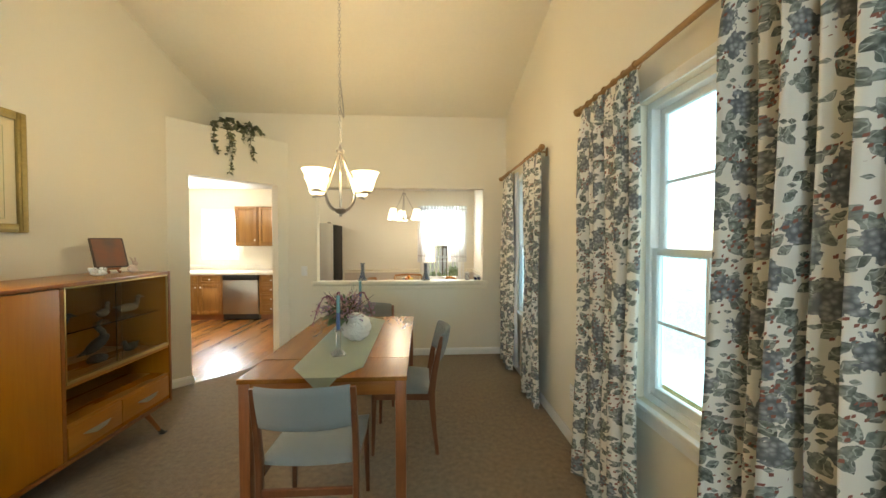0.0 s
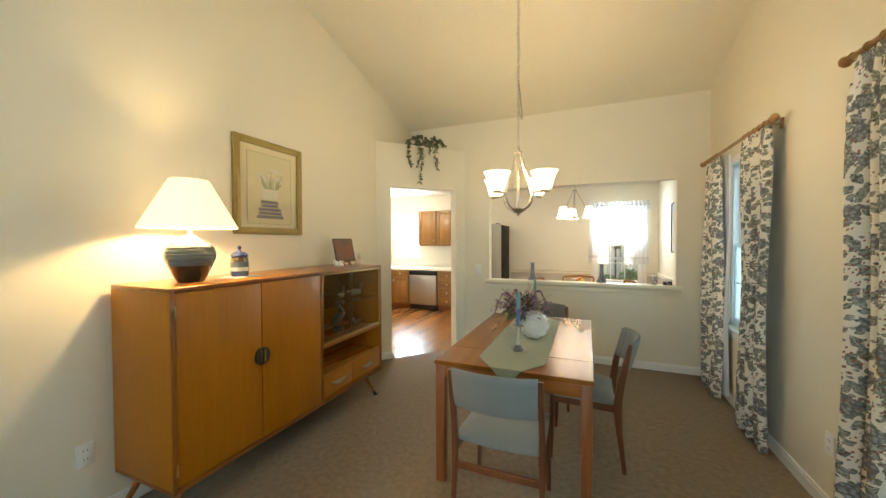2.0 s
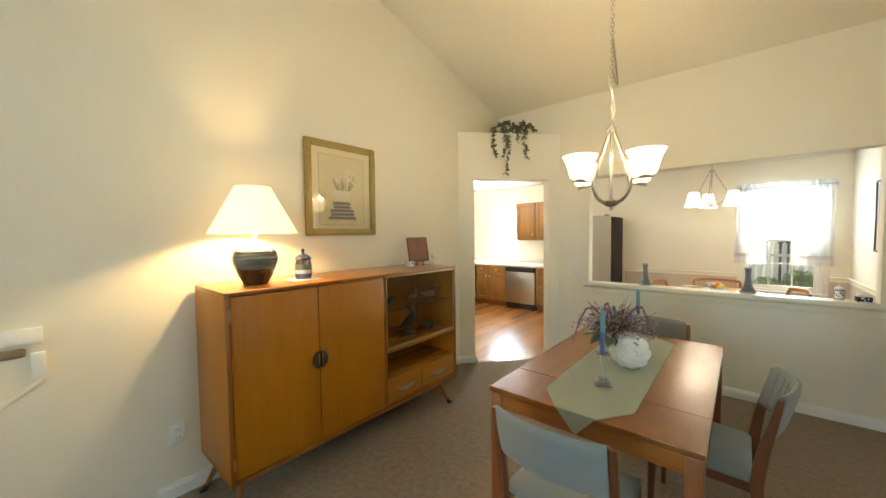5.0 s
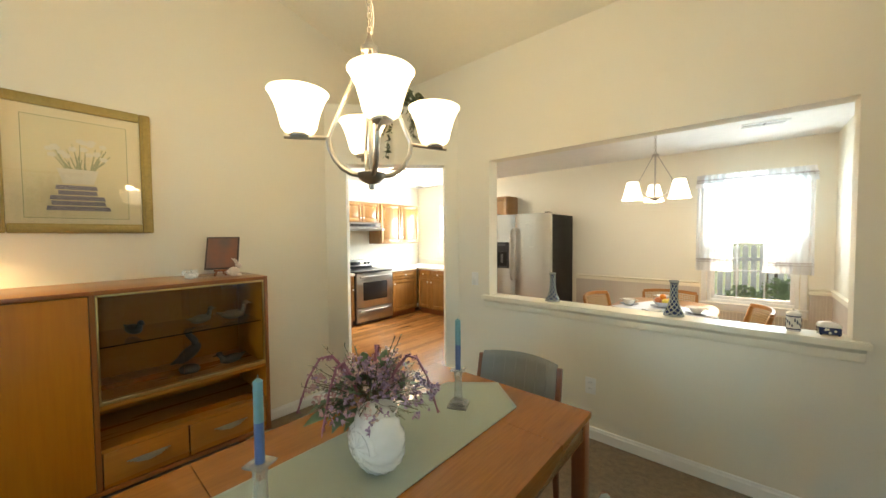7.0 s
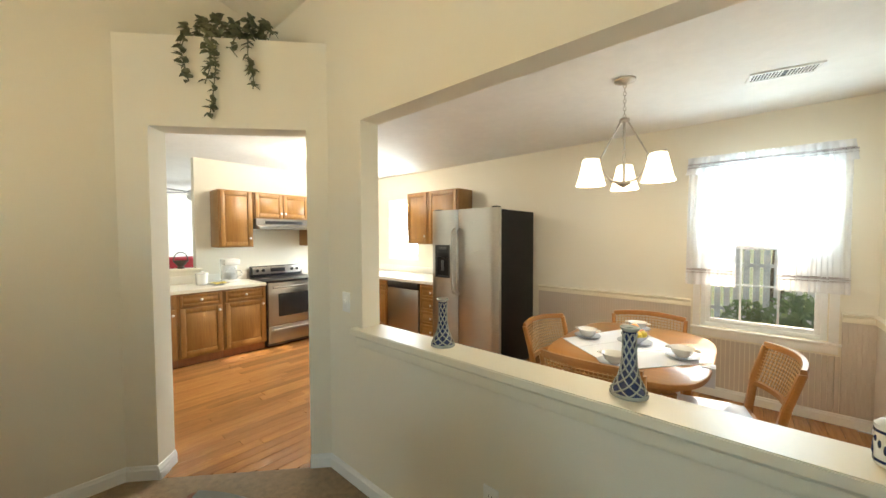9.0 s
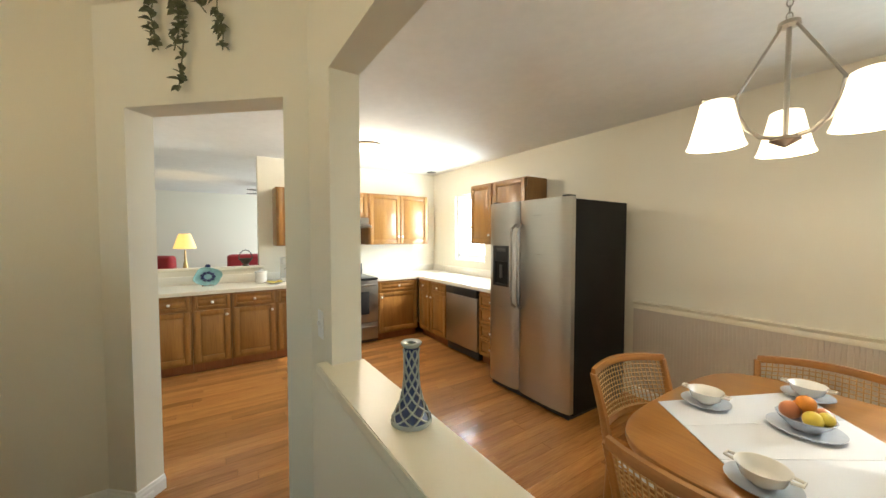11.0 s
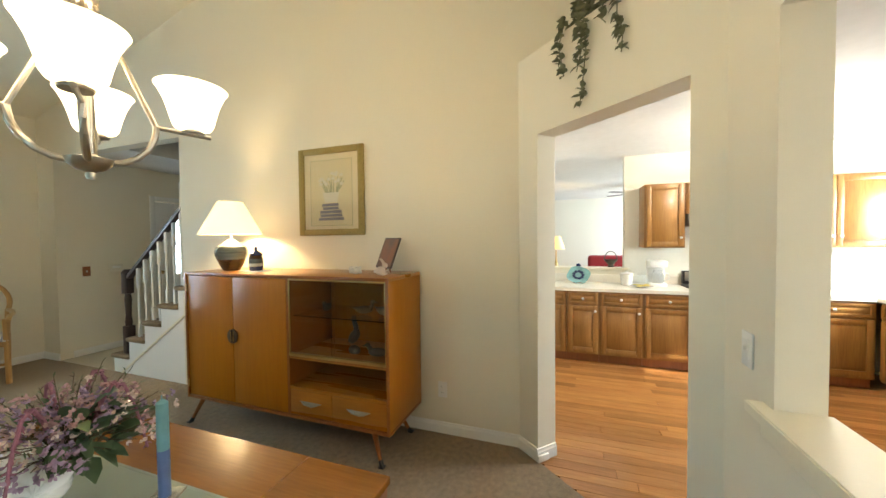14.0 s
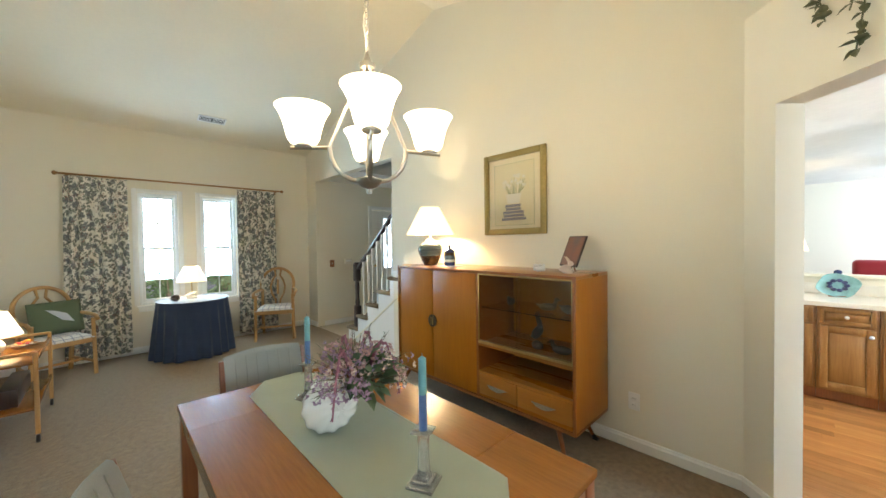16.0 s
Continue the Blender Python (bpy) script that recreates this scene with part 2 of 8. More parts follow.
STAIRC = stuff("stair_carpet", (0.30, 0.225, 0.155), 1.0, grain=260, vary=0.55, bump=0.3, blotch=6, spec=0.05)
LAMINATE = timber("oak_laminate", (0.46, 0.205, 0.062), (0.25, 0.095, 0.026), 0.26, along=1, scale=0.8, coat=0.2, per_piece=0.24)
TILE = stuff("beige_tile", (0.55, 0.48, 0.37), 0.4, grain=40, vary=0.1, bump=0.02)
TEAK = timber("teak", (0.300, 0.114, 0.017), (0.205, 0.068, 0.009), 0.24, along=1, coat=0.0)
nodes_of(TEAK)[2].inputs["Specular IOR Level"].default_value = 0.5
TEAKX = timber("teak_across", (0.37, 0.130, 0.024), (0.25, 0.074, 0.012), 0.36, along=0, coat=0.04)
TEAKZ = timber("teak_upright", (0.33, 0.110, 0.034), (0.20, 0.060, 0.018), 0.35, along=2, coat=0.2)
CHAIRWOOD = timber("dark_oiled_teak", (0.200, 0.066, 0.024), (0.120, 0.036, 0.013), 0.34, along=2, coat=0.1)
MAPLE = timber("golden_maple_veneer", (0.45, 0.160, 0.008), (0.37, 0.120, 0.005), 0.36, along=2, scale=0.6, coat=0.0)
nodes_of(MAPLE)[2].inputs["Specular IOR Level"].default_value = 0.35
MAPLEY = timber("golden_maple_long", (0.42, 0.165, 0.020), (0.32, 0.110, 0.011), 0.28, along=1, scale=0.7, coat=0.12)
CABEDGE = timber("cabinet_edge", (0.29, 0.092, 0.014), (0.21, 0.060, 0.009), 0.3, along=2, coat=0.12)
OAK = timber("honey_oak", (0.36, 0.176, 0.046), (0.22, 0.095, 0.021), 0.38, along=2, coat=0.15)
OAKY = timber("honey_oak_rail", (0.36, 0.176, 0.046), (0.22, 0.095, 0.021), 0.38, along=1, coat=0.15)
OAKX = timber("honey_oak_across", (0.36, 0.176, 0.046), (0.22, 0.095, 0.021), 0.38, along=0, coat=0.15)
CANEWOOD = timber("pecan_wood", (0.43, 0.195, 0.052), (0.30, 0.120, 0.030), 0.3, along=0, coat=0.25)
BEECH = timber("light_oak_chair", (0.55, 0.330, 0.130), (0.42, 0.220, 0.075), 0.35, along=2, coat=0.2)
DARKWOOD = timber("dark_stained_wood", (0.060, 0.032, 0.024), (0.028, 0.015, 0.012), 0.35, along=2, coat=0.2)
RODWOOD = timber("curtain_rod_wood", (0.40, 0.215, 0.070), (0.28, 0.130, 0.040), 0.4, along=1)
CANE = stuff("woven_cane", (0.52, 0.31, 0.12), 0.6, grain=300, vary=0.4, bump=0.2)
BLUECLOTH = stuff("grey_blue_upholstery", (0.255, 0.272, 0.272), 0.95, grain=420, vary=0.22, bump=0.12, spec=0.1, sheen=0.3)
SAGE = stuff("sage_runner_cloth", (0.35, 0.385, 0.315), 0.95, grain=500, vary=0.12, bump=0.1, spec=0.1)
NAVY = stuff("navy_cloth", (0.040, 0.060, 0.125), 0.95, grain=400, vary=0.25, bump=0.1, spec=0.1, sheen=0.2)
LINEN = stuff("white_linen", (0.66, 0.69, 0.75), 0.95, grain=400, vary=0.05, bump=0.05, spec=0.1)
FLORAL = floral("floral_curtain_print")
SHEER = sheer("sheer_voile", through_=0.22)
SHEERBAND = sheer("sheer_embroidered_band", (0.55, 0.50, 0.50), 0.05)
NICKEL = stuff("brushed_nickel", (0.50, 0.46, 0.40), 0.32, 1.0, grain=120, vary=0.08, bump=0.01)
STEEL = stuff("brushed_stainless", (0.46, 0.44, 0.41), 0.29, 1.0, grain=30, vary=0.05, bump=0.0, stretch=(1, 1, 40))
STEELD = stuff("dark_steel", (0.10, 0.10, 0.10), 0.4, 0.6, grain=90, vary=0.1, bump=0.01)
CHROME = stuff("chrome", (0.75, 0.75, 0.74), 0.15, 1.0, grain=60, vary=0.03, bump=0)
BRASS = stuff("aged_brass", (0.55, 0.38, 0.16), 0.3, 1.0, grain=90, vary=0.15, bump=0.01)
PEWTER = stuff("dark_pewter", (0.42, 0.41, 0.37), 0.30, 0.9, grain=90, vary=0.2, bump=0.02)
BRONZE = stuff("dark_bronze_pull", (0.13, 0.10, 0.075), 0.4, 0.8, grain=120, vary=0.3, bump=0.03)
BLACK = stuff("black_plastic", (0.015, 0.015, 0.016), 0.3, grain=90, vary=0.2, bump=0.01)
FRIDGEBLK = stuff("black_textured_steel", (0.010, 0.008, 0.007), 0.55, 0.0, grain=260, vary=0.2, bump=0.06, spec=0.18)
WHITEP = stuff("white_plastic", (0.82, 0.81, 0.78), 0.4, grain=90, vary=0.02, bump=0)
COUNTER = stuff("cream_laminate_counter", (0.80, 0.76, 0.67), 0.3, grain=300, vary=0.08, bump=0.0)
GOLDFRAME = stuff("olive_gold_frame", (0.36, 0.265, 0.090), 0.42, 0.35, grain=70, vary=0.25, bump=0.05)
MATBOARD = stuff("cream_matboard", (0.66, 0.57, 0.38), 0.9, grain=200, vary=0.03, bump=0.02)
PAPER = stuff("ivory_print_paper", (0.62, 0.54, 0.34), 0.9, grain=200, vary=0.04, bump=0.01)
PRINTINK = stuff("grey_violet_ink", (0.22, 0.20, 0.235), 0.9, grain=90, vary=0.4, bump=0)
PRINTGREEN = stuff("sage_ink", (0.30, 0.31, 0.18), 0.9, grain=90, vary=0.3, bump=0)
PRINTPALE = stuff("pale_ink", (0.62, 0.58, 0.48), 0.9, grain=90, vary=0.1, bump=0)
GLASS = clear("window_glass")
SMOKE = clear("smoked_cabinet_glass", (0.97, 0.96, 0.94), 0.0, 1.22)
CRYSTAL = stuff("cut_crystal", (0.93, 0.93, 0.90), 0.06, grain=20, vary=0.1, bump=0.0, coat=0.8)
CRYSTAL.node_tree.nodes["Principled BSDF"].inputs["Transmission Weight"].default_value = 0.82
BOTTLE = clear("clear_plastic", (0.9, 0.9, 0.9), 0.05)
SHADEUP = shining("frosted_glass_shade", (1.0, 0.84, 0.58), 1.9)
SHADEK = shining("frosted_glass_shade_cool", (1.0, 0.90, 0.74), 1.7)
SHADELAMP = shining("lit_lampshade", (1.0, 0.80, 0.46), 0.6, (0.85, 0.80, 0.68))
SHADEFAR = shining("lit_yellow_shade", (1.0, 0.62, 0.14), 0.7, (0.85, 0.7, 0.4))
DOME = shining("lit_dome", (1.0, 0.93, 0.80), 1.3)
CERAM = stuff("white_ceramic", (0.80, 0.79, 0.76), 0.15, grain=40, vary=0.04, bump=0, coat=0.5)
CREAMC = stuff("cream_ceramic", (0.78, 0.73, 0.62), 0.3, grain=40, vary=0.08, bump=0.01, coat=0.3)
BISQUE = stuff("pinkish_bisque", (0.66, 0.53, 0.45), 0.5, grain=40, vary=0.15, bump=0.01)
COBALT = stuff("cobalt_glaze", (0.022, 0.036, 0.115), 0.2, grain=40, vary=0.4, bump=0.0, coat=0.5)
LATTICE = stuff("grey_green_glaze", (0.36, 0.39, 0.37), 0.25, grain=40, vary=0.15, bump=0.02, coat=0.4)
TEALGLAZE = stuff("dark_teal_glaze", (0.065, 0.090, 0.100), 0.15, grain=8, vary=0.7, bump=0.01, stretch=(1, 1, 14), coat=0.6)
BROWNGLAZE = stuff("brown_glaze", (0.045, 0.026, 0.016), 0.2, grain=20, vary=0.4, bump=0.01, coat=0.5)
AQUA = stuff("aqua_glass_plate", (0.28, 0.55, 0.55), 0.15, grain=25, vary=0.4, bump=0.02, coat=0.4)
CANDLEB = stuff("blue_candle_wax", (0.09, 0.16, 0.36), 0.5, grain=12, vary=0.4, bump=0.01)
CANDLET = stuff("teal_candle_wax", (0.16, 0.36, 0.40), 0.5, grain=12, vary=0.3, bump=0.01)
IVY = stuff("variegated_ivy_leaf", (0.27, 0.27, 0.15), 0.6, grain=25, vary=0.6, bump=0.03, dark=(0.050, 0.062, 0.032))
LEAF = stuff("green_leaf", (0.085, 0.14, 0.065), 0.55, grain=25, vary=0.4, bump=0.03)
STEMM = stuff("brown_stem", (0.12, 0.085, 0.045), 0.8, grain=60, vary=0.3, bump=0.05)
PINK = stuff("dusty_pink_petal", (0.55, 0.33, 0.33), 0.8, grain=60, vary=0.25, bump=0.02)
BLUSH = stuff("blush_petal", (0.72, 0.56, 0.48), 0.8, grain=60, vary=0.15, bump=0.02)
MAUVE = stuff("mauve_petal", (0.40, 0.27, 0.38), 0.8, grain=60, vary=0.25, bump=0.02)
PLUM = stuff("plum_plume", (0.30, 0.12, 0.17), 0.85, grain=90, vary=0.3, bump=0.05)
RED = stuff("red_upholstery", (0.33, 0.018, 0.026), 0.9, grain=200, vary=0.2, bump=0.05, sheen=0.3)
ORANGE = stuff("orange_peel", (0.75, 0.25, 0.03), 0.45, grain=140, vary=0.12, bump=0.06)
APPLE = stuff("red_yellow_apple", (0.62, 0.22, 0.10), 0.35, grain=9, vary=0.4, bump=0.01)
LEMON = stuff("yellow_pear", (0.68, 0.52, 0.08), 0.4, grain=30, vary=0.15, bump=0.02)
MALLARD = stuff("carved_grey_wood", (0.075, 0.056, 0.038), 0.5, grain=30, vary=0.5, bump=0.04)
CARVED = stuff("carved_tan_wood", (0.24, 0.145, 0.065), 0.5, grain=30, vary=0.4, bump=0.04)
CHECK = striped("checked_seat_cloth", (0.70, 0.67, 0.64), (0.16, 0.18, 0.30), 14, 0.16)
BAMBOO = stuff("sage_pillow_cloth", (0.13, 0.17, 0.10), 0.95, grain=300, vary=0.2, bump=0.1)
PICART = stuff("rust_dusk_picture", (0.34, 0.10, 0.035), 0.45, grain=5, vary=0.5, bump=0, blotch=7, dark=(0.09, 0.085, 0.085))
GRASS = stuff("lawn", (0.075, 0.115, 0.035), 1.0, grain=60, vary=0.4, bump=0.2, blotch=0.4)
BUSH = stuff("shrub_leaf", (0.11, 0.165, 0.085), 0.5, grain=9, vary=0.6, bump=0.05)
bn, bl, bp = nodes_of(BUSH)
thru, both = bn.new("ShaderNodeBsdfTranslucent"), bn.new("ShaderNodeMixShader")
thru.inputs[0].default_value, both.inputs[0].default_value = (0.20, 0.30, 0.10, 1), 0.45
bl.new(bp.outputs[0], both.inputs[1])
bl.new(thru.outputs[0], both.inputs[2])
bl.new(both.outputs[0], bn["Material Output"].inputs[0])
BARK = stuff("bark", (0.13, 0.095, 0.065), 0.95, grain=30, vary=0.4, bump=0.25)
FENCE = stuff("weathered_fence", (0.66, 0.66, 0.63), 0.9, grain=30, vary=0.25, bump=0.1)
SIDING = stuff("pale_siding", (0.62, 0.62, 0.60), 0.7, grain=30, vary=0.08, bump=0.02)
ROOFING = stuff("grey_shingle", (0.12, 0.115, 0.11), 0.95, grain=60, vary=0.3, bump=0.1)
ASPHALT = stuff("asphalt", (0.055, 0.055, 0.058), 0.95, grain=120, vary=0.3, bump=0.1)
MULCH = stuff("leaf_mulch", (0.30, 0.25, 0.20), 1.0, grain=30, vary=0.5, bump=0.25)

# ---- mesh helpers ----


def B():
    return bmesh.new()


def box(bm, a, b, bev=0.0, seg=2):
    """A box between two corners, its edges rounded by bev."""
    lo, hi = [min(p, q) for p, q in zip(a, b)], [max(p, q) for p, q in zip(a, b)]
    got = bmesh.ops.create_cube(bm, size=1.0)["verts"]
    for v in got:
        v.co = Vector([(l + h) / 2 + c * (h - l) for l, h, c in zip(lo, hi, v.co)])
    if bev:
        edges = list({e for v in got for e in v.link_edges})
        bmesh.ops.bevel(bm, geom=edges, offset=min(bev, 0.45 * min(h - l for l, h in zip(lo, hi))), segments=seg, affect="EDGES", profile=0.5)
    return bm


def prism(bm, pts, axis, a, b):
    """A prism: a polygon in the plane across an axis, drawn out from a to b."""
    def at(p, v):
        q = list(p)
        q.insert("xyz".index(axis), v)
        return q
    n = len(pts)
    lo = [bm.verts.new(at(p, a)) for p in pts]
    hi = [bm.verts.new(at(p, b)) for p in pts]
    faces = [bm.faces.new(lo), bm.faces.new(hi[::-1])]
    for i in range(n):
        faces.append(bm.faces.new((lo[i], hi[i], hi[(i + 1) % n], lo[(i + 1) % n])))
    bmesh.ops.recalc_face_normals(bm, faces=faces)
    return bm


def bridge(bm, rings, closed=True, caps=True):
    """Skin over rings of points, each with the same count."""
    rows = [[bm.verts.new(p) for p in ring] for ring in rings]
    faces, n = [], len(rows[0])
    for r, s in zip(rows, rows[1:]):
        for i in range(n if closed else n - 1):
            faces.append(bm.faces.new((r[i], r[(i + 1) % n], s[(i + 1) % n], s[i])))
    if caps and closed:
        faces.append(bm.faces.new(rows[0][::-1]))
        faces.append(bm.faces.new(rows[-1]))
    bmesh.ops.recalc_face_normals(bm, faces=faces)
    return rows


def rod(bm, p, q, r, r2=None, n=12):
    """A round bar from p to q, tapering from r to r2."""
    p, q = Vector(p), Vector(q)
    r2 = r if r2 is None else r2
    t = (q - p).to_track_quat("Z", "Y")
    ring = [Vector((math.cos(2 * math.pi * i / n), math.sin(2 * math.pi * i / n), 0)) for i in range(n)]
    bridge(bm, [[p + t @ (c * r) for c in ring], [q + t @ (c * r2) for c in ring]])
    return bm


def bar(bm, p, q, w, d, w2=None, d2=None, up=(0, 0, 1)):
    """A bar with a rectangular section w by d from p to q."""
    p, q = Vector(p), Vector(q)
    way = (q - p).normalized()
    s = way.cross(Vector(up))
    if s.length < 1e-4:
        s = Vector((1, 0, 0))
    s.normalize()
    u = s.cross(way)
    w2, d2 = w if w2 is None else w2, d if d2 is None else d2

    def ring(c, a, b):
        k = 0.18 * min(a, b)
        a, b = a / 2, b / 2
        return [c + s * x + u * y for x, y in ((-a + k, -b), (a - k, -b), (a, -b + k), (a, b - k), (a - k, b), (-a + k, b), (-a, b - k), (-a, -b + k))]
    bridge(bm, [ring(p, w, d), ring(q, w2, d2)])
    return bm


def lathe(bm, prof, n=28, at=(0, 0, 0), caps=True):
    """A turned shape from (radius, height) pairs."""
    rings = [[(at[0] + max(r, 1e-4) * math.cos(2 * math.pi * i / n), at[1] + max(r, 1e-4) * math.sin(2 * math.pi * i / n), at[2] + z) for i in range(n)] for r, z in prof]
    bridge(bm, rings, True, caps)
    return bm


def tube(bm, pts, r, n=8, r2=None):
    """A round tube along a path."""
    pts = [Vector(p) for p in pts]
    rings = []
    ref = Vector((0.31, 0.17, 0.93)).normalized()
    for i, p in enumerate(pts):
        way = (pts[min(i + 1, len(pts) - 1)] - pts[max(i - 1, 0)]).normalized()
        s = way.cross(ref)
        if s.length < 1e-3:
            s = way.cross(Vector((1, 0, 0)))
        s.normalize()
        u = way.cross(s)
        k = r if r2 is None else r + (r2 - r) * i / (len(pts) - 1)
        rings.append([p + (s * math.cos(2 * math.pi * j / n) + u * math.sin(2 * math.pi * j / n)) * k for j in range(n)])
    bridge(bm, rings)
    return bm


def blob(bm, c, r, n=12, m=8):
    """A rounded body with three radii."""
    r = (r, r, r) if isinstance(r, (int, float)) else r
    rings = [[(c[0] + r[0] * math.cos(2 * math.pi * i / n) * math.sin(math.pi * (j + 0.04) / (m + 0.08)), c[1] + r[1] * math.sin(2 * math.pi * i / n) * math.sin(math.pi * (j + 0.04) / (m + 0.08)),
               c[2] - r[2] * math.cos(math.pi * (j + 0.04) / (m + 0.08))) for i in range(n)] for j in range(m + 1)]
    bridge(bm, rings)
    return bm


def slab(bm, fx, fy, fz, nu, nv, thick):
    """A cushion or bent board: a grid of (u, v) in 0..1 given by three functions, with thickness along z or as given."""
    top = [[Vector((fx(u / nu, v / nv), fy(u / nu, v / nv), fz(u / nu, v / nv))) for u in range(nu + 1)] for v in range(nv + 1)]
    off = Vector(thick)
    a = [[bm.verts.new(p) for p in row] for row in top]
    b = [[bm.verts.new(p + off) for p in row] for row in top]
    faces = []
    for v in range(nv):
        for u in range(nu):
            faces.append(bm.faces.new((a[v][u], a[v][u + 1], a[v + 1][u + 1], a[v + 1][u])))
            faces.append(bm.faces.new((b[v][u], b[v + 1][u], b[v + 1][u + 1], b[v][u + 1])))
    for u in range(nu):
        faces.append(bm.faces.new((a[0][u], b[0][u], b[0][u + 1], a[0][u + 1])))
        faces.append(bm.faces.new((a[nv][u], a[nv][u + 1], b[nv][u + 1], b[nv][u])))
    for v in range(nv):
        faces.append(bm.faces.new((a[v][0], a[v + 1][0], b[v + 1][0], b[v][0])))
        faces.append(bm.faces.new((a[v][nu], b[v][nu], b[v + 1][nu], a[v + 1][nu])))
    bmesh.ops.recalc_face_normals(bm, faces=faces)
    return bm


def mesh_of(name, bm, material, smooth=None):
    me = bpy.data.meshes.new(name)
    bm.to_mesh(me)
    bm.free()
    me.materials.append(material)
    if smooth:
        me.shade_smooth()
        me.set_sharp_from_angle(angle=radians(smooth))
    return me


def thing(name, at=(0, 0, 0), turn=0.0, label="", category="", group=""):
    """The base of a thing whose parts hang below it."""
    ob = new(name)
    ob.matrix_basis = pose(*at, 0, 0, turn)
    ob.empty_display_size = 0.05
    return tagged(ob, label, category, group)


def part(name, bm, material, parent, label="", smooth=40):
    """One mesh as a part of a thing or of a part."""
    ob = new(name, mesh_of(name, bm, material, smooth))
    ob.parent = parent
    if label:
        ob["label"] = label
    return ob


def solid(name, bm, material, label="", category="", group="", kind="", smooth=40, at=None):
    """A thing, or a piece of the setting, that is one mesh."""
    ob = new(name, mesh_of(name, bm, material, smooth))
    if at:
        ob.location = at
    return tagged(ob, label, category, group, kind)


def build(name, bm, material, label, smooth=None):
    return solid(name, bm, material, label, "", "", "structure", smooth)


# ---- structure: dining room and front room ----
def gable_wall(bm, x0, x1, y0, y1, z0):
    """A stretch of wall along y from z0 up to the vault."""
    ys = [y0, y1] if not y0 < RIDGE_Y < y1 else [y0, RIDGE_Y, y1]
    pts = [(y0, z0), (y1, z0)] + [(y, roof(y)) for y in reversed(ys)]
    prism(bm, pts, "x", x0, x1)


def pierced(bm, along, c0, c1, a0, a1, z0, z1, holes):
    """A wall along x or y with rectangular holes (a, a, z, z); z1 None: up to the vault."""
    def piece(p, q, lo, hi):
        if q - p < 1e-4:
            return
        if along == "y":
            if hi is None:
                gable_wall(bm, c0, c1, p, q, lo)
            else:
                box(bm, (c0, p, lo), (c1, q, hi))
        else:
            box(bm, (p, c0, lo), (q, c1, hi))
    cur = a0
    for h0, h1, lo, hi in sorted(holes):
        piece(cur, h0, z0, z1)
        if lo > z0:
            piece(h0, h1, z0, lo)
        piece(h0, h1, hi, z1)
        cur = h1
    piece(cur, a1, z0, z1)


HS = -1.45
DA, DB = Vector((WX, 4.06)), Vector((-0.92, NY))      # the diagonal wall's dining face
DU = (DB - DA).normalized()
DN = Vector((-DU.y, DU.x))                             # towards the kitchen
DL, DT = (DB - DA).length, 0.15
D0, D1, DH = 0.176, 1.055, 2.085                       # doorway along it, its height
LEDGE = 2.605

carpet = B()
prism(carpet, [(WX, SY), (EX, SY), (EX, NY), (DB.x, DB.y), (DA.x, DA.y), (WX, 0.75), (WX, -0.30)], "z", -0.05, 0.0)
build("floor_carpet", carpet, CARPET, "taupe cut-pile carpet over the dining and front room")

bm = B()
pierced(bm, "y", EX, EX + TH, SY - TH, NY, 0, None, [(*E1, *WZ), (*E2, *WZ)])
build("wall_east", bm, PAINT, "cream painted wall with two windows")
bm = B()
pierced(bm, "x", SY - TH, SY, WX - TH, EX, 0, EAVE + 0.1, [(*S1, *SZ_), (*S2, *SZ_)])
build("wall_south", bm, PAINT, "cream painted front wall with two windows")
PASS = (-0.585, 1.465, 0.897, 2.078)
bm = B()
pierced(bm, "x", NY, NY + TH, DB.x, EX, 0, EAVE + 0.1, [PASS])
box(bm, (WX - TH, NY, LEDGE), (DB.x, NY + TH, EAVE + 0.1))
build("wall_north", bm, PAINT, "cream painted wall with a wide pass-through")
bm = B()
gable_wall(bm, WX - TH, WX, 0.75, DA.y, 0)
gable_wall(bm, WX - TH, WX, DA.y, NY, LEDGE)
gable_wall(bm, WX - TH, WX, HS, 0.75, 2.47)
gable_wall(bm, WX - TH, WX, SY, HS, 0)
build("wall_west", bm, PAINT, "cream painted wall, lit by the table lamp")


def on_diag(s, d):
    p = DA + DU * s + DN * d
    return (p.x, p.y)


bm = B()
for s0, s1, z0, z1 in ((0, D0, 0, LEDGE - 0.02), (D1, DL, 0, LEDGE - 0.02), (D0, D1, DH, LEDGE - 0.02)):
    prism(bm, [on_diag(s0, 0), on_diag(s1, 0), on_diag(s1, DT), on_diag(s0, DT)], "z", z0, z1)
build("wall_diagonal", bm, PAINT, "cream painted diagonal wall with a cased opening")
bm = B()
prism(bm, [on_diag(0, 0.0), on_diag(DL, 0.0), (WX, NY)], "z", LEDGE - 0.02, LEDGE)
build("plant_ledge", bm, PAINT, "cream painted triangular plant ledge above the doorway")

bm = B()
T = 0.12
for ya, yb in ((SY - 0.12, RIDGE_Y), (RIDGE_Y, NY + 0.12)):
    za, zb = (roof(RIDGE_Y) if y == RIDGE_Y else EAVE - RISE * 0.12 for y in (ya, yb))
    prism(bm, [(ya, za), (yb, zb), (yb, zb + T), (ya, za + T)], "x", WX - 0.12, EX + 0.12)
build("ceiling", bm, CEIL, "cream painted vaulted ceiling")

# baseboards
BBH, BBT = 0.085, 0.014


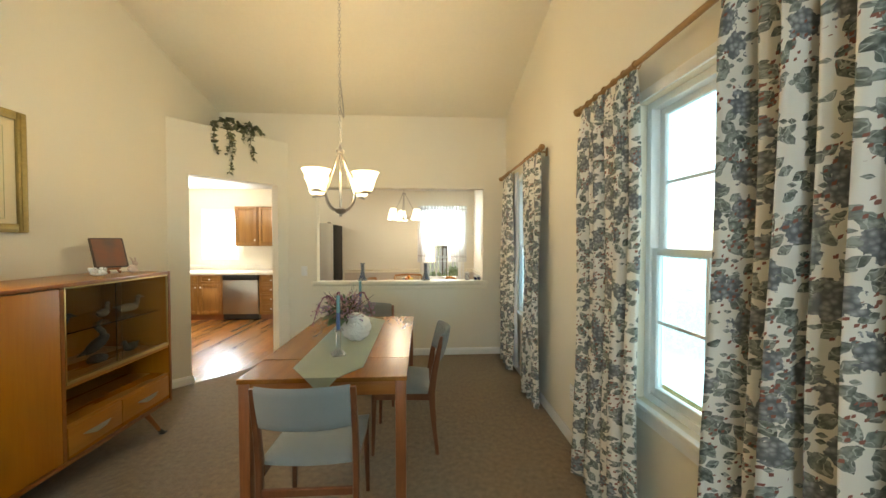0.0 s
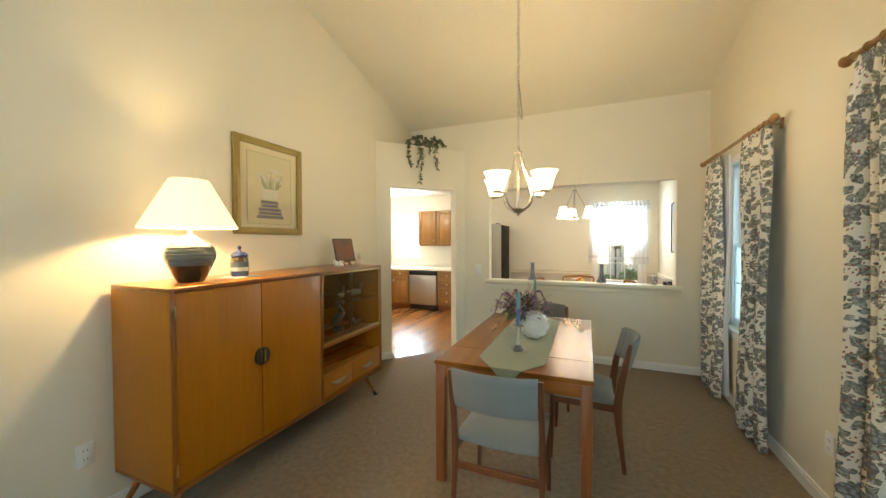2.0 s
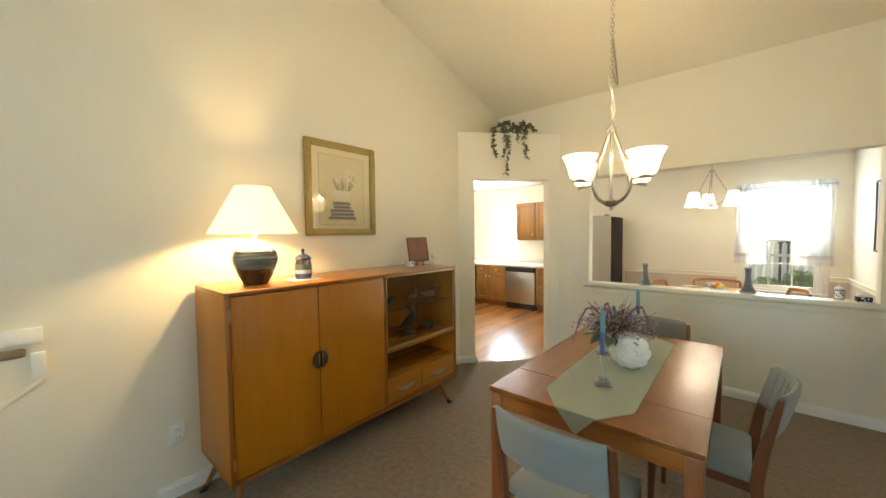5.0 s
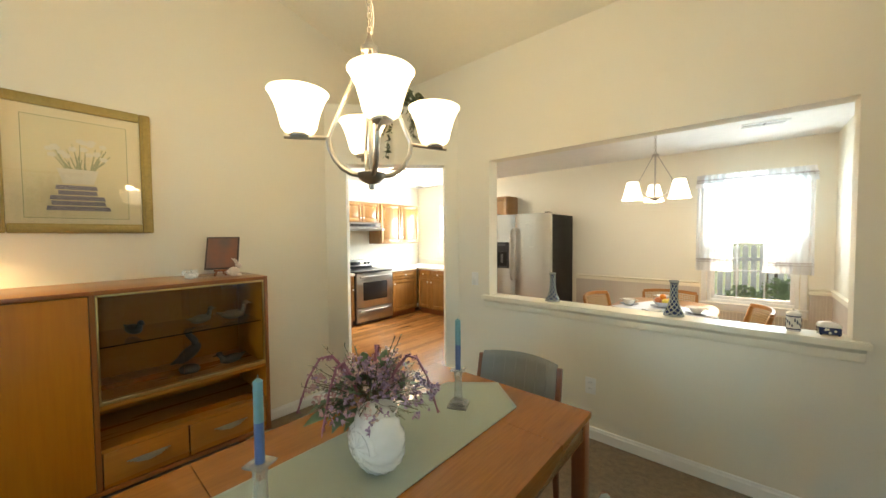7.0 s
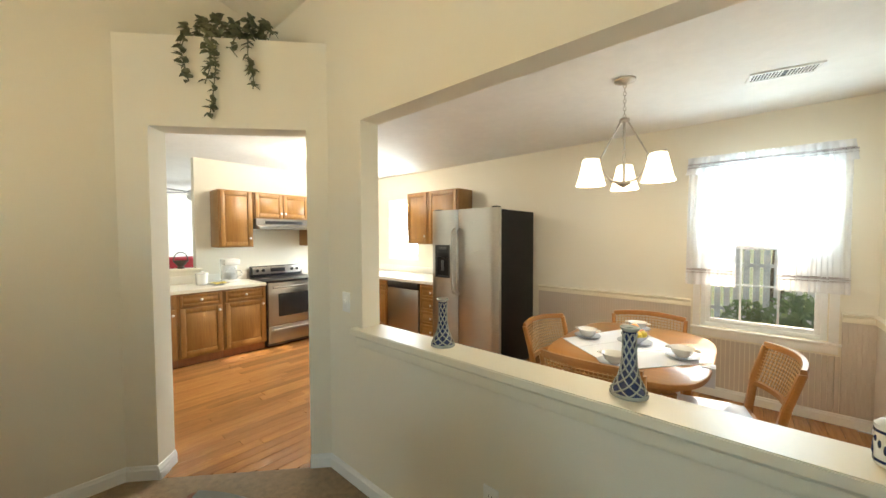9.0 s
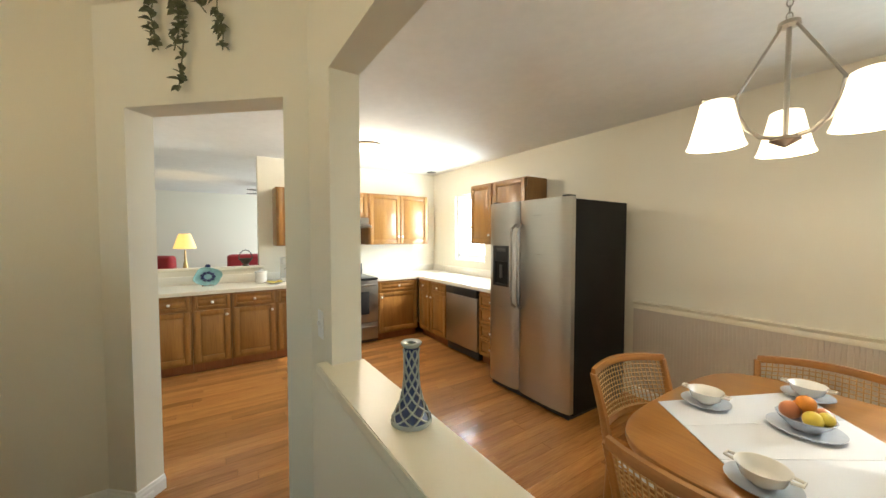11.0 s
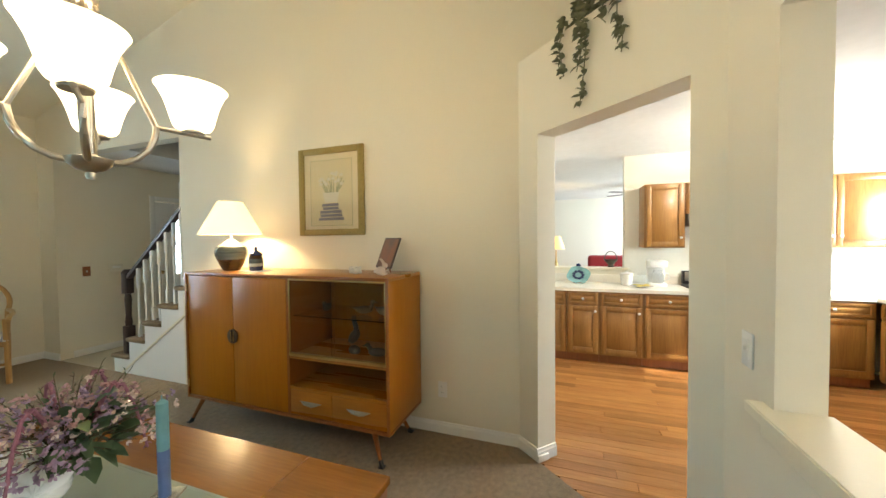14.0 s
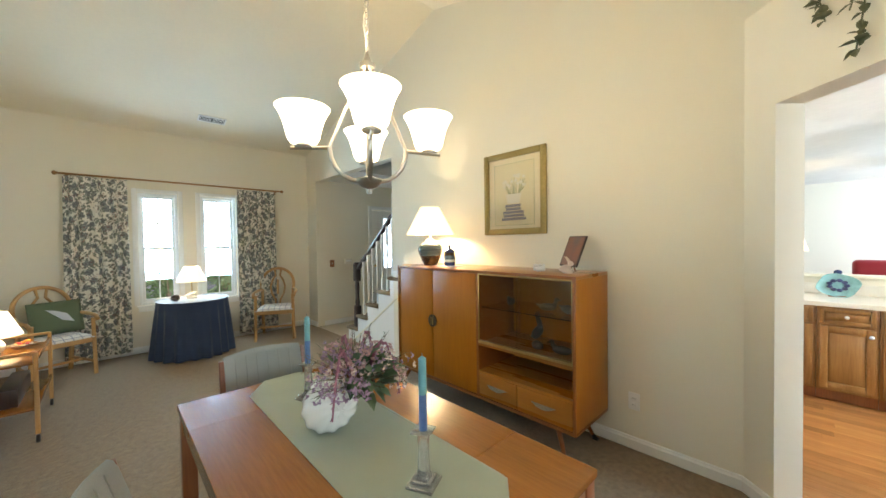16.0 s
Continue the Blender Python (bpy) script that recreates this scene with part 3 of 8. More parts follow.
def skirting(name, p, q):
    """A moulded baseboard along the floor; the room lies to the left of the way from p to q."""
    p, q = Vector(p), Vector(q)
    u = (q - p).normalized()
    n = Vector((-u.y, u.x))
    prof = ((0.001, 0.001), (BBT, 0.001), (BBT, BBH * 0.72), (BBT * 0.7, BBH * 0.82), (BBT * 0.55, BBH * 0.95), (0.001, BBH))
    bm = B()
    bridge(bm, [[(*(e + n * d), z) for d, z in prof] for e in (p, q)])
    build(name, bm, TRIM, "white moulded baseboard")


skirting("baseboard_east", (EX, SY), (EX, NY))
skirting("baseboard_north", (EX, NY), (DB.x, NY))
skirting("baseboard_west", (WX, DA.y), (WX, 1.35))
skirting("baseboard_south", (WX, SY), (EX, SY))
skirting("baseboard_stub", (WX, HS), (WX, SY))
skirting("baseboard_jamb", on_diag(D0, 0), on_diag(0, 0))
skirting("baseboard_jamb_inner", on_diag(D0, DT), on_diag(D0, -BBT))
skirting("baseboard_jamb_far", on_diag(DL, 0), on_diag(D1, 0))

# pass-through sill with its moulded apron
bm = B()
pa, pb_ = PASS[0], PASS[1]
prism(bm, [(pa - 0.055, NY - 0.048), (pb_ + 0.055, NY - 0.048), (pb_ + 0.055, NY - 0.0007), (pb_ - 0.001, NY - 0.0007), (pb_ - 0.001, NY + TH + 0.012), (pa + 0.001, NY + TH + 0.012), (pa + 0.001, NY - 0.0007), (pa - 0.055, NY - 0.0007)], "z", 0.898, 0.930)
bmesh.ops.bevel(bm, geom=[e for e in bm.edges if all(v.co.z > 0.929 for v in e.verts)], offset=0.004, segments=2, affect="EDGES")
sillo = build("window_sill_pass", bm, SILLP, "ivory painted sill board of the pass-through", 40)
bm = B()
prof = ((0.001, 0.0), (0.010, 0.0), (0.014, 0.012), (0.012, 0.045), (0.022, 0.056), (0.030, 0.068), (0.001, 0.068))
bridge(bm, [[(x, NY - d, 0.828 + z) for d, z in prof] for x in (PASS[0] - 0.04, PASS[1] + 0.04)])
build("trim_pass", bm, SILLP, "ivory moulded apron under the sill", 40)

# ---- structure: kitchen and breakfast corner ----
bm = B()
pierced(bm, "x", KN, KN + TH, KW - TH, EX + TH, 0, KC + 0.1, [(*K1, *K1Z), (*K2, *K2Z)])
build("wall_kitchen_north", bm, KPAINT, "cream kitchen wall with two windows")
bm = B()
box(bm, (EX, NY, 0), (EX + TH, KN, KC + 0.1))
build("wall_kitchen_east", bm, KPAINT, "cream breakfast corner wall")
bm = B()
pierced(bm, "y", KW - TH, KW, KS - TH, KN, 0, KC + 0.1, [(KS + 0.1, 5.045, 1.02, KC + 0.05)])
build("wall_kitchen_west", bm, KPAINT, "cream kitchen wall open to the family room")
bm = B()
box(bm, (KW - TH - 0.03, KS + 0.1, 1.021), (KW + 0.03, 5.10, 1.05), 0.008)
build("window_sill_family", bm, SILLP, "ivory ledge between kitchen and family room", 40)
bm = B()
box(bm, (KW, KS - TH, 0), (WX - TH, KS, KC + 0.1))
build("wall_kitchen_south", bm, KPAINT, "cream kitchen wall")
bm = B()
box(bm, (KW - TH, KS - TH, KC), (WX - TH, NY + TH, KC + 0.08))
box(bm, (KW - TH, NY + TH, KC), (EX + TH, KN + TH, KC + 0.08))
prism(bm, [on_diag(-0.04, 0.06), on_diag(DL + 0.04, 0.06), (WX - TH, NY + TH)], "z", KC, KC + 0.08)
build("ceiling_kitchen", bm, CEILK, "white textured kitchen ceiling")
bm = B()
prism(bm, [(KW, KS), (WX - TH, KS), on_diag(0, 0.02), on_diag(DL, 0.02), (DB.x, NY + TH), (EX, NY + TH), (EX, KN), (KW, KN)], "z", -0.06, -0.014)
kfloor = build("floor_kitchen", bm, LAMINATE, "honey oak laminate plank floor")

# wainscot and chair rail
CR = 0.835


def wainscot(name, p, q):
    p, q = Vector(p), Vector(q)
    u = (q - p).normalized()
    n = Vector((-u.y, u.x))
    L, step = (q - p).length, 0.024
    line = []
    s = 0.0
    while s < L:
        line += [(s, 0.006), (min(s + 0.004, L), 0.008), (min(s + step - 0.004, L), 0.008), (min(s + step - 0.0005, L), 0.006)]
        s += step
    pts = [p + u * s + n * d for s, d in line]
    bm = B()
    lo = [bm.verts.new((a.x, a.y, 0.09)) for a in pts]
    hi = [bm.verts.new((a.x, a.y, CR - 0.02)) for a in pts]
    for i in range(len(pts) - 1):
        bm.faces.new((lo[i], lo[i + 1], hi[i + 1], hi[i]))
    build(name, bm, BEAD, "beige beadboard wainscot")
    prof = ((0.001, -0.045), (0.014, -0.045), (0.018, -0.02), (0.012, -0.008), (0.026, 0.004), (0.030, 0.016), (0.001, 0.022))
    bm = B()
    bridge(bm, [[(*(e + n * d), CR + z) for d, z in prof] for e in (p, q)])
    build(name.replace("wainscot", "trim"), bm, SILLP, "ivory moulded chair rail", 40)


wainscot("wainscot_north", (K1[0] - 0.07, KN), (-0.86, KN))
wainscot("wainscot_corner", (EX, KN), (K1[1] + 0.07, KN))
wainscot("wainscot_east", (EX, NY + TH), (EX, KN))
bm = B()
prof = [(K1[0] - 0.07, 0.09), (K1[1] + 0.07, 0.09), (K1[1] + 0.07, 0.53), (K1[0] - 0.07, 0.53)]
s = K1[0] - 0.07
while s < K1[1] + 0.06:
    box(bm, (s + 0.002, KN - 0.010, 0.09), (s + 0.030, KN - 0.001, 0.52))
    s += 0.032
build("wainscot_window", bm, BEAD, "beige beadboard wainscot under the window")
skirting("baseboard_kitchen", (EX, KN), (-0.86, KN))
skirting("baseboard_kitchen_east", (EX, NY + TH), (EX, KN))

# ---- structure: hall, stairs and family room shells ----
bm = B()
box(bm, (HX, HS, -0.05), (WX, 0.75, -0.004))
box(bm, (HX, 0.75, -0.05), (WX - TH, KS - TH, -0.004))
build("floor_hall", bm, TILE, "beige tiled hall floor")
bm = B()
box(bm, (HX - TH, HS, 0), (HX, KS - TH, 5.2))
pierced(bm, "x", HS - TH, HS, HX - TH, WX - TH, 0, 5.2, [(-3.72, -2.80, 0.0, 2.05)])
build("wall_hall", bm, PAINT, "cream hall walls")
bm = B()
box(bm, (HX, HS, 2.50), (WX - TH, -0.45, 2.56))
box(bm, (HX, -0.45, 2.50), (WX - TH, -0.40, 5.2))
# added unseen walls above the stairs, closing the gaps where sun leaked in
box(bm, (WX - TH + 0.004, -0.45, 3.0), (WX - 0.004, KS, 5.26))
box(bm, (HX - TH, KS - TH, KC + 0.101), (WX - TH, KS, 5.26))
box(bm, (HX, -0.45, 5.2), (WX - TH, KS - TH, 5.26))
build("ceiling_hall", bm, CEILK, "white hall ceiling, with added unseen walls keeping sun out of the stair void")
skirting("baseboard_hall", (HX, HS), (WX - TH, HS))
bm = B()
box(bm, (FW, 1.0, -0.06), (KW - TH, 8.0, -0.01))
build("floor_family", bm, CARPET, "taupe carpet of the family room")
bm = B()
box(bm, (FW - TH, 1.0, 0), (FW, 8.0, 3.2))
box(bm, (FW, 0.9, 0), (KW - TH, 1.0, 3.2))
pierced(bm, "x", 8.0, 8.12, FW, KW - TH, 0, 3.2, [(-8.3, -6.3, 0.3, 2.2)])
box(bm, (KW - TH, 1.0, 0), (KW - 0.02, KS - TH, 3.2))
build("wall_family", bm, KPAINT, "cream family room walls")
bm = B()
box(bm, (FW - TH, 0.9, KC + 0.004), (KW - TH, 8.12, 2.6))
build("ceiling_family", bm, CEILK, "white textured family room ceiling")
window_light("daylight_family", -7.3, 8.05, 1.25, 1.9, 1.8, 130, -90, 0)

# ---- windows ----


def sash_window(name, at, turn, wide, z0, z1, label, columns=2, rows=2, stool=0.0):
    """A double-hung vinyl window in its opening; local y points outdoors, x along the wall."""
    base = tagged(thing(name, at, turn), label, "", "", "structure")
    h = wide / 2
    bm = B()
    f = 0.035
    for a, b in (((-h, 0.035, z0), (-h + f, 0.11, z1)), ((h - f, 0.035, z0), (h, 0.11, z1)), ((-h + f, 0.035, z1 - f), (h - f, 0.11, z1)), ((-h + f, 0.035, z0), (h - f, 0.11, z0 + f))):
        box(bm, a, b, 0.003)
    part("window_frame", bm, VINYL, base)
    mid = (z0 + z1) / 2
    for lo, hi, y in ((z0 + f, mid + 0.02, 0.045), (mid - 0.02, z1 - f, 0.078)):
        g = 0.032
        a, b = -h + f, h - f
        bm = B()
        for p, q in (((a, y, lo), (a + g, y + 0.03, hi)), ((b - g, y, lo), (b, y + 0.03, hi)), ((a + g, y, hi - g), (b - g, y + 0.03, hi)), ((a + g, y, lo), (b - g, y + 0.03, lo + g + 0.008))):
            box(bm, p, q, 0.003)
        sash = part("sash", bm, VINYL, base)
        for c in range(1, columns):
            x = a + (b - a) * c / columns
            bm = B()
            box(bm, (x - 0.008, y + 0.009, lo + g), (x + 0.008, y + 0.021, hi - g), 0.002)
            part("glazing_bar", bm, VINYL, sash)
        for r in range(1, rows):
            z = lo + (hi - lo) * r / rows
            bm = B()
            box(bm, (a + g, y + 0.0095, z - 0.008), (b - g, y + 0.0205, z + 0.008), 0.002)
            part("glazing_bar", bm, VINYL, sash)
        bm = B()
        box(bm, (a + g - 0.004, y + 0.013, lo + g), (b - g + 0.004, y + 0.017, hi - g))
        pane = part("pane", bm, GLASS, sash, smooth=None)
        pane.visible_shadow = False
    bm = B()
    box(bm, (-h - stool, -0.03 if stool else -0.012, z0 - 0.022), (h + stool, 0.034, z0 - 0.0005), 0.005)
    part("window_sill", bm, TRIM, base)
    if stool:
        bm = B()
        box(bm, (-h - stool + 0.015, -0.014, z0 - 0.085), (h + stool - 0.015, -0.001, z0 - 0.023), 0.004)
        part("apron", bm, TRIM, base)
        bm = B()
        for x in (-h - 0.055, h + 0.003):
            box(bm, (x, -0.016, z0 + 0.001), (x + 0.052, -0.001, z1 + 0.05), 0.004)
        box(bm, (-h - 0.0, -0.016, z1 + 0.001), (h, -0.001, z1 + 0.05), 0.004)
        part("casing", bm, TRIM, base)
    return base


sash_window("window_1", (EX, sum(E1) / 2, 0), -90, E1[1] - E1[0], *WZ, "white vinyl double-hung window, bright daylight outside", stool=0.06)
sash_window("window_2", (EX, sum(E2) / 2, 0), -90, E2[1] - E2[0], *WZ, "white vinyl double-hung window between curtains", stool=0.06)
sash_window("window_3", (sum(S1) / 2, SY, 0), 180, S1[1] - S1[0], *SZ_, "white vinyl front window", stool=0.03)
sash_window("window_4", (sum(S2) / 2, SY, 0), 180, S2[1] - S2[0], *SZ_, "white vinyl front window", stool=0.03)
sash_window("window_5", (sum(K1) / 2, KN, 0), 0, K1[1] - K1[0], *K1Z, "white vinyl window behind sheer cafe curtains", 3, 2, stool=0.07)
sash_window("window_6", (sum(K2) / 2, KN, 0), 0, K2[1] - K2[0], *K2Z, "white window over the kitchen sink", 2, 2)


# ---- curtains ----
def drape(name, width, drop, folds, depth, seed, label, flare=0.12, mat=FLORAL, group="floral curtains"):
    """A pleated curtain hanging from z 0 down to -drop, along local x; folds deepen towards the hem."""
    rnd = random.Random(seed)
    ph = [rnd.uniform(0, 6.28) for _ in range(6)]
    nx, nz = folds * 10, 26
    me = bpy.data.meshes.new(name)
    verts = []
    for j in range(nz + 1):
        v = j / nz
        for i in range(nx + 1):
            u = i / nx
            wob = 0.10 * math.sin(2.1 * u * 6.28 + ph[0] + 1.1 * v) + 0.06 * math.sin(4.3 * u * 6.28 + ph[1] - 1.7 * v)
            a = 2 * math.pi * folds * (u + wob / folds)
            top = 0.35 + 0.65 * min(1, v / 0.06)
            dd = depth * top * (0.75 + 0.35 * math.sin(3 * u * 6.28 + ph[2])) * (0.85 + 0.3 * v)
            x = (u - 0.5) * width * (1 + flare * v) + 0.012 * math.sin(2 * a + ph[3]) * v
            y = dd * math.sin(a) + 0.010 * math.sin(7 * v + ph[4] + 3 * u)
            verts.append((x, y, -v * drop))
    faces = [(j * (nx + 1) + i, j * (nx + 1) + i + 1, (j + 1) * (nx + 1) + i + 1, (j + 1) * (nx + 1) + i) for j in range(nz) for i in range(nx)]
    mid = [Vector(p) for p in verts[(nz // 2) * (nx + 1):(nz // 2 + 1) * (nx + 1)]]
    run = [0.0]
    for p, q in zip(mid, mid[1:]):
        run.append(run[-1] + (q - p).length)
    uvs = [(run[i] + seed * 0.73, j / nz * drop + seed * 0.41) for j in range(nz + 1) for i in range(nx + 1)]
    me.from_pydata(verts, [], faces)
    lay = me.uv_layers.new(name="UVMap")
    for lp in me.loops:
        lay.data[lp.index].uv = uvs[lp.vertex_index]
    me.materials.append(mat)
    me.shade_smooth()
    ob = new(name, me)
    if mat == FLORAL:
        m = ob.modifiers.new("cloth", "SOLIDIFY")
        m.thickness = 0.003
    return tagged(ob, label, "curtain", group)


def curtain_rod(at, turn, length, label, r=0.013, rings=()):
    base = thing("curtain_rod", at, turn, label, "curtain rod", "wooden curtain rods")
    bm = B()
    rod(bm, (-length / 2, 0, 0), (length / 2, 0, 0), r)
    part("pole", bm, RODWOOD, base)
    for s in (-1, 1):
        bm = B()
        rings_ = [(0.0, 0.0), (0.016, 0.004), (0.012, 0.012), (0.024, 0.024), (0.026, 0.034), (0.018, 0.048), (0.002, 0.054)]
        n = 14
        bridge(bm, [[(s * (length / 2 + z), max(rr, 0.001) * math.cos(6.2832 * i / n), max(rr, 0.001) * math.sin(6.2832 * i / n)) for i in range(n)] for rr, z in rings_])
        part("finial", bm, RODWOOD, base)
        bm = B()
        x = s * (length / 2 - 0.06)
        box(bm, (x - 0.012, -0.012, -0.02), (x + 0.012, 0.075, -0.012), 0.003)
        box(bm, (x - 0.016, 0.066, -0.05), (x + 0.016, 0.078, 0.02), 0.003)
        part("bracket", bm, RODWOOD, base)
    for x in rings:
        bm = B()
        n = 16
        tube(bm, [(x, 0.019 * math.cos(6.2832 * i / n), 0.019 * math.sin(6.2832 * i / n) - 0.004) for i in range(n + 1)], 0.004, 6)
        part("ring", bm, RODWOOD, base)
    return base


RX = EX - 0.082
curtain_rod((RX, 1.895, 2.225), -90, 1.61, "round wooden curtain rod with turned finials", rings=[-0.78 + 0.09 * i for i in range(7)] + [0.24 + 0.09 * i for i in range(7)])
curtain_rod((RX, 4.11, 2.185), -90, 1.40, "round wooden curtain rod with turned finials", rings=[-0.70 + 0.08 * i for i in range(6)] + [0.30 + 0.08 * i for i in range(6)])
curtain_rod((0.000, SY + 0.082, 2.285), 180, 2.46, "long dark wooden curtain rod with finials", 0.012)
drape("curtain", 0.54, 2.18, 6, 0.050, 1, "floral cotton curtain, blue-grey blooms on off-white").matrix_basis = pose(RX, 2.40, 2.200, 0, 0, -90)
drape("curtain", 0.56, 2.18, 7, 0.066, 2, "floral cotton curtain, blue-grey blooms on off-white").matrix_basis = pose(RX, 1.39, 2.200, 0, 0, -90)
drape("curtain", 0.46, 2.13, 5, 0.040, 3, "floral cotton curtain beside the far window").matrix_basis = pose(RX, 3.66, 2.160, 0, 0, -90)
drape("curtain", 0.42, 2.13, 5, 0.045, 4, "floral cotton curtain near the room corner", 0.3).matrix_basis = pose(RX, 4.55, 2.160, 0, 0, -90)
drape("curtain", 0.56, 2.21, 6, 0.038, 5, "floral cotton curtain at the front window", 0.06).matrix_basis = pose(0.92, SY + 0.082, 2.262, 0, 0, 180)
drape("curtain", 0.54, 2.21, 6, 0.038, 6, "floral cotton curtain behind the armchair", 0.04).matrix_basis = pose(-0.87, SY + 0.082, 2.262, 0, 0, 180)
lining = drape("curtain_lining", 0.16, 2.10, 2, 0.02, 7, "plain white curtain lining at the far window", 0.1, LINEN, "curtain linings")
lining.matrix_basis = pose(EX - 0.03, 4.34, 2.16, 0, 0, -90)

# sheer curtains at the breakfast window
bm = B()
rod(bm, (-0.50, 0, 0), (0.50, 0, 0), 0.006)
kr = thing("curtain_rod", (1.105, KN - 0.05, 2.115), 0, "thin white curtain rod over the breakfast window", "curtain rod")
part("pole", bm, WHITEP, kr)
for x in (-0.496, 0.496):
    bm = B()
    box(bm, (x - 0.004, 0.0, -0.01), (x + 0.004, 0.049, 0.01), 0.002)
    part("bracket", bm, WHITEP, kr)


def banded(name, width, drop, folds, at, bands, label):
    base = drape(name, width, drop, folds, 0.016, int(at[0] * 100), label, 0.03, SHEER, "sheer curtains")
    base.matrix_basis = pose(*at)
    for z0, z1 in bands:
        ob = drape("woven_band", width, z1 - z0, folds, 0.016, int(at[0] * 100), "", 0.03, SHEERBAND, "")
        del ob["category"]
        ob.parent = base
        ob.matrix_basis = pose(0, -0.004, -z0)
    return base


banded("sheer_curtain", 0.34, 1.10, 6, (0.785, KN - 0.045, 2.10), ((0.955, 0.972), (0.985, 0.995)), "white sheer cafe curtain with woven border")
banded("sheer_curtain", 0.38, 1.10, 7, (1.405, KN - 0.045, 2.10), ((0.975, 0.992), (1.005, 1.015)), "white sheer cafe curtain with woven border")
banded("sheer_valance", 0.99, 0.15, 16, (1.105, KN - 0.075, 2.135), ((0.055, 0.075), (0.085, 0.095)), "white sheer valance with grey woven border")


# ---- dining table and chairs ----
TX0, TX1, TY0, TY1, TZ = -0.243, 0.620, 2.402, 3.864, 0.722
table = thing("dining_table", ((TX0 + TX1) / 2, (TY0 + TY1) / 2, 0), 0, "teak dining table with square legs and draw leaves", "table")
hw, hl = (TX1 - TX0) / 2, (TY1 - TY0) / 2
bm = B()
box(bm, (-hw + 0.002, -hl + 0.30, TZ - 0.026), (hw - 0.002, hl - 0.30, TZ), 0.0012)
part("tabletop", bm, TEAK, table, "", None)
for s in (-1, 1):
    bm = B()
    box(bm, (-hw, s * (hl - 0.2995), TZ - 0.026), (hw, s * hl, TZ - 0.0006), 0.004)
    part("draw_leaf", bm, TEAK, table, "", None)
    bm = B()
    box(bm, (-hw + 0.05, s * (hl - 0.035), TZ - 0.10), (hw - 0.05, s * (hl - 0.012), TZ - 0.0265), 0.003)
    part("apron", bm, TEAKX, table)
    bm = B()
    box(bm, (s * (hw - 0.035), -hl + 0.05, TZ - 0.10), (s * (hw - 0.012), hl - 0.05, TZ - 0.0265), 0.003)
    part("apron", bm, TEAK, table)
    for q in (-1, 1):
        bm = B()
        box(bm, (s * (hw - 0.062), q * (hl - 0.062), 0), (s * (hw - 0.006), q * (hl - 0.006), TZ - 0.027), 0.006)
        part("leg", bm, TEAKZ, table)

RC = 0.180
runner = B()
outline = [(-0.19, -0.59), (-0.085, -0.735), (0.085, -0.735), (0.19, -0.59), (0.19, 0.565), (0.0, 0.72), (-0.19, 0.565)]
prism(runner, outline, "z", 0.0005, 0.0035)
prism(runner, [(-0.085, 0.0034), (0.085, 0.0034), (0.006, -0.085), (-0.006, -0.085)], "y", -0.7355, -0.7320)
runner_ob = solid("table_runner", runner, SAGE, "sage green cloth runner with pointed ends", "table runner", at=(RC, (TY0 + TY1) / 2, TZ))


bm = B()
edge_ = [Vector(p) for p in outline]
for p, q in zip(edge_, edge_[1:] + edge_[:1]):
    k = (q - p).normalized() * 0.004
    bar(bm, (*(p * 0.985 + k), 0.0036), (*(q * 0.985 - k), 0.0036), 0.009, 0.0014)
part("hem", bm, SAGE, runner_ob, "stitched hem", None)


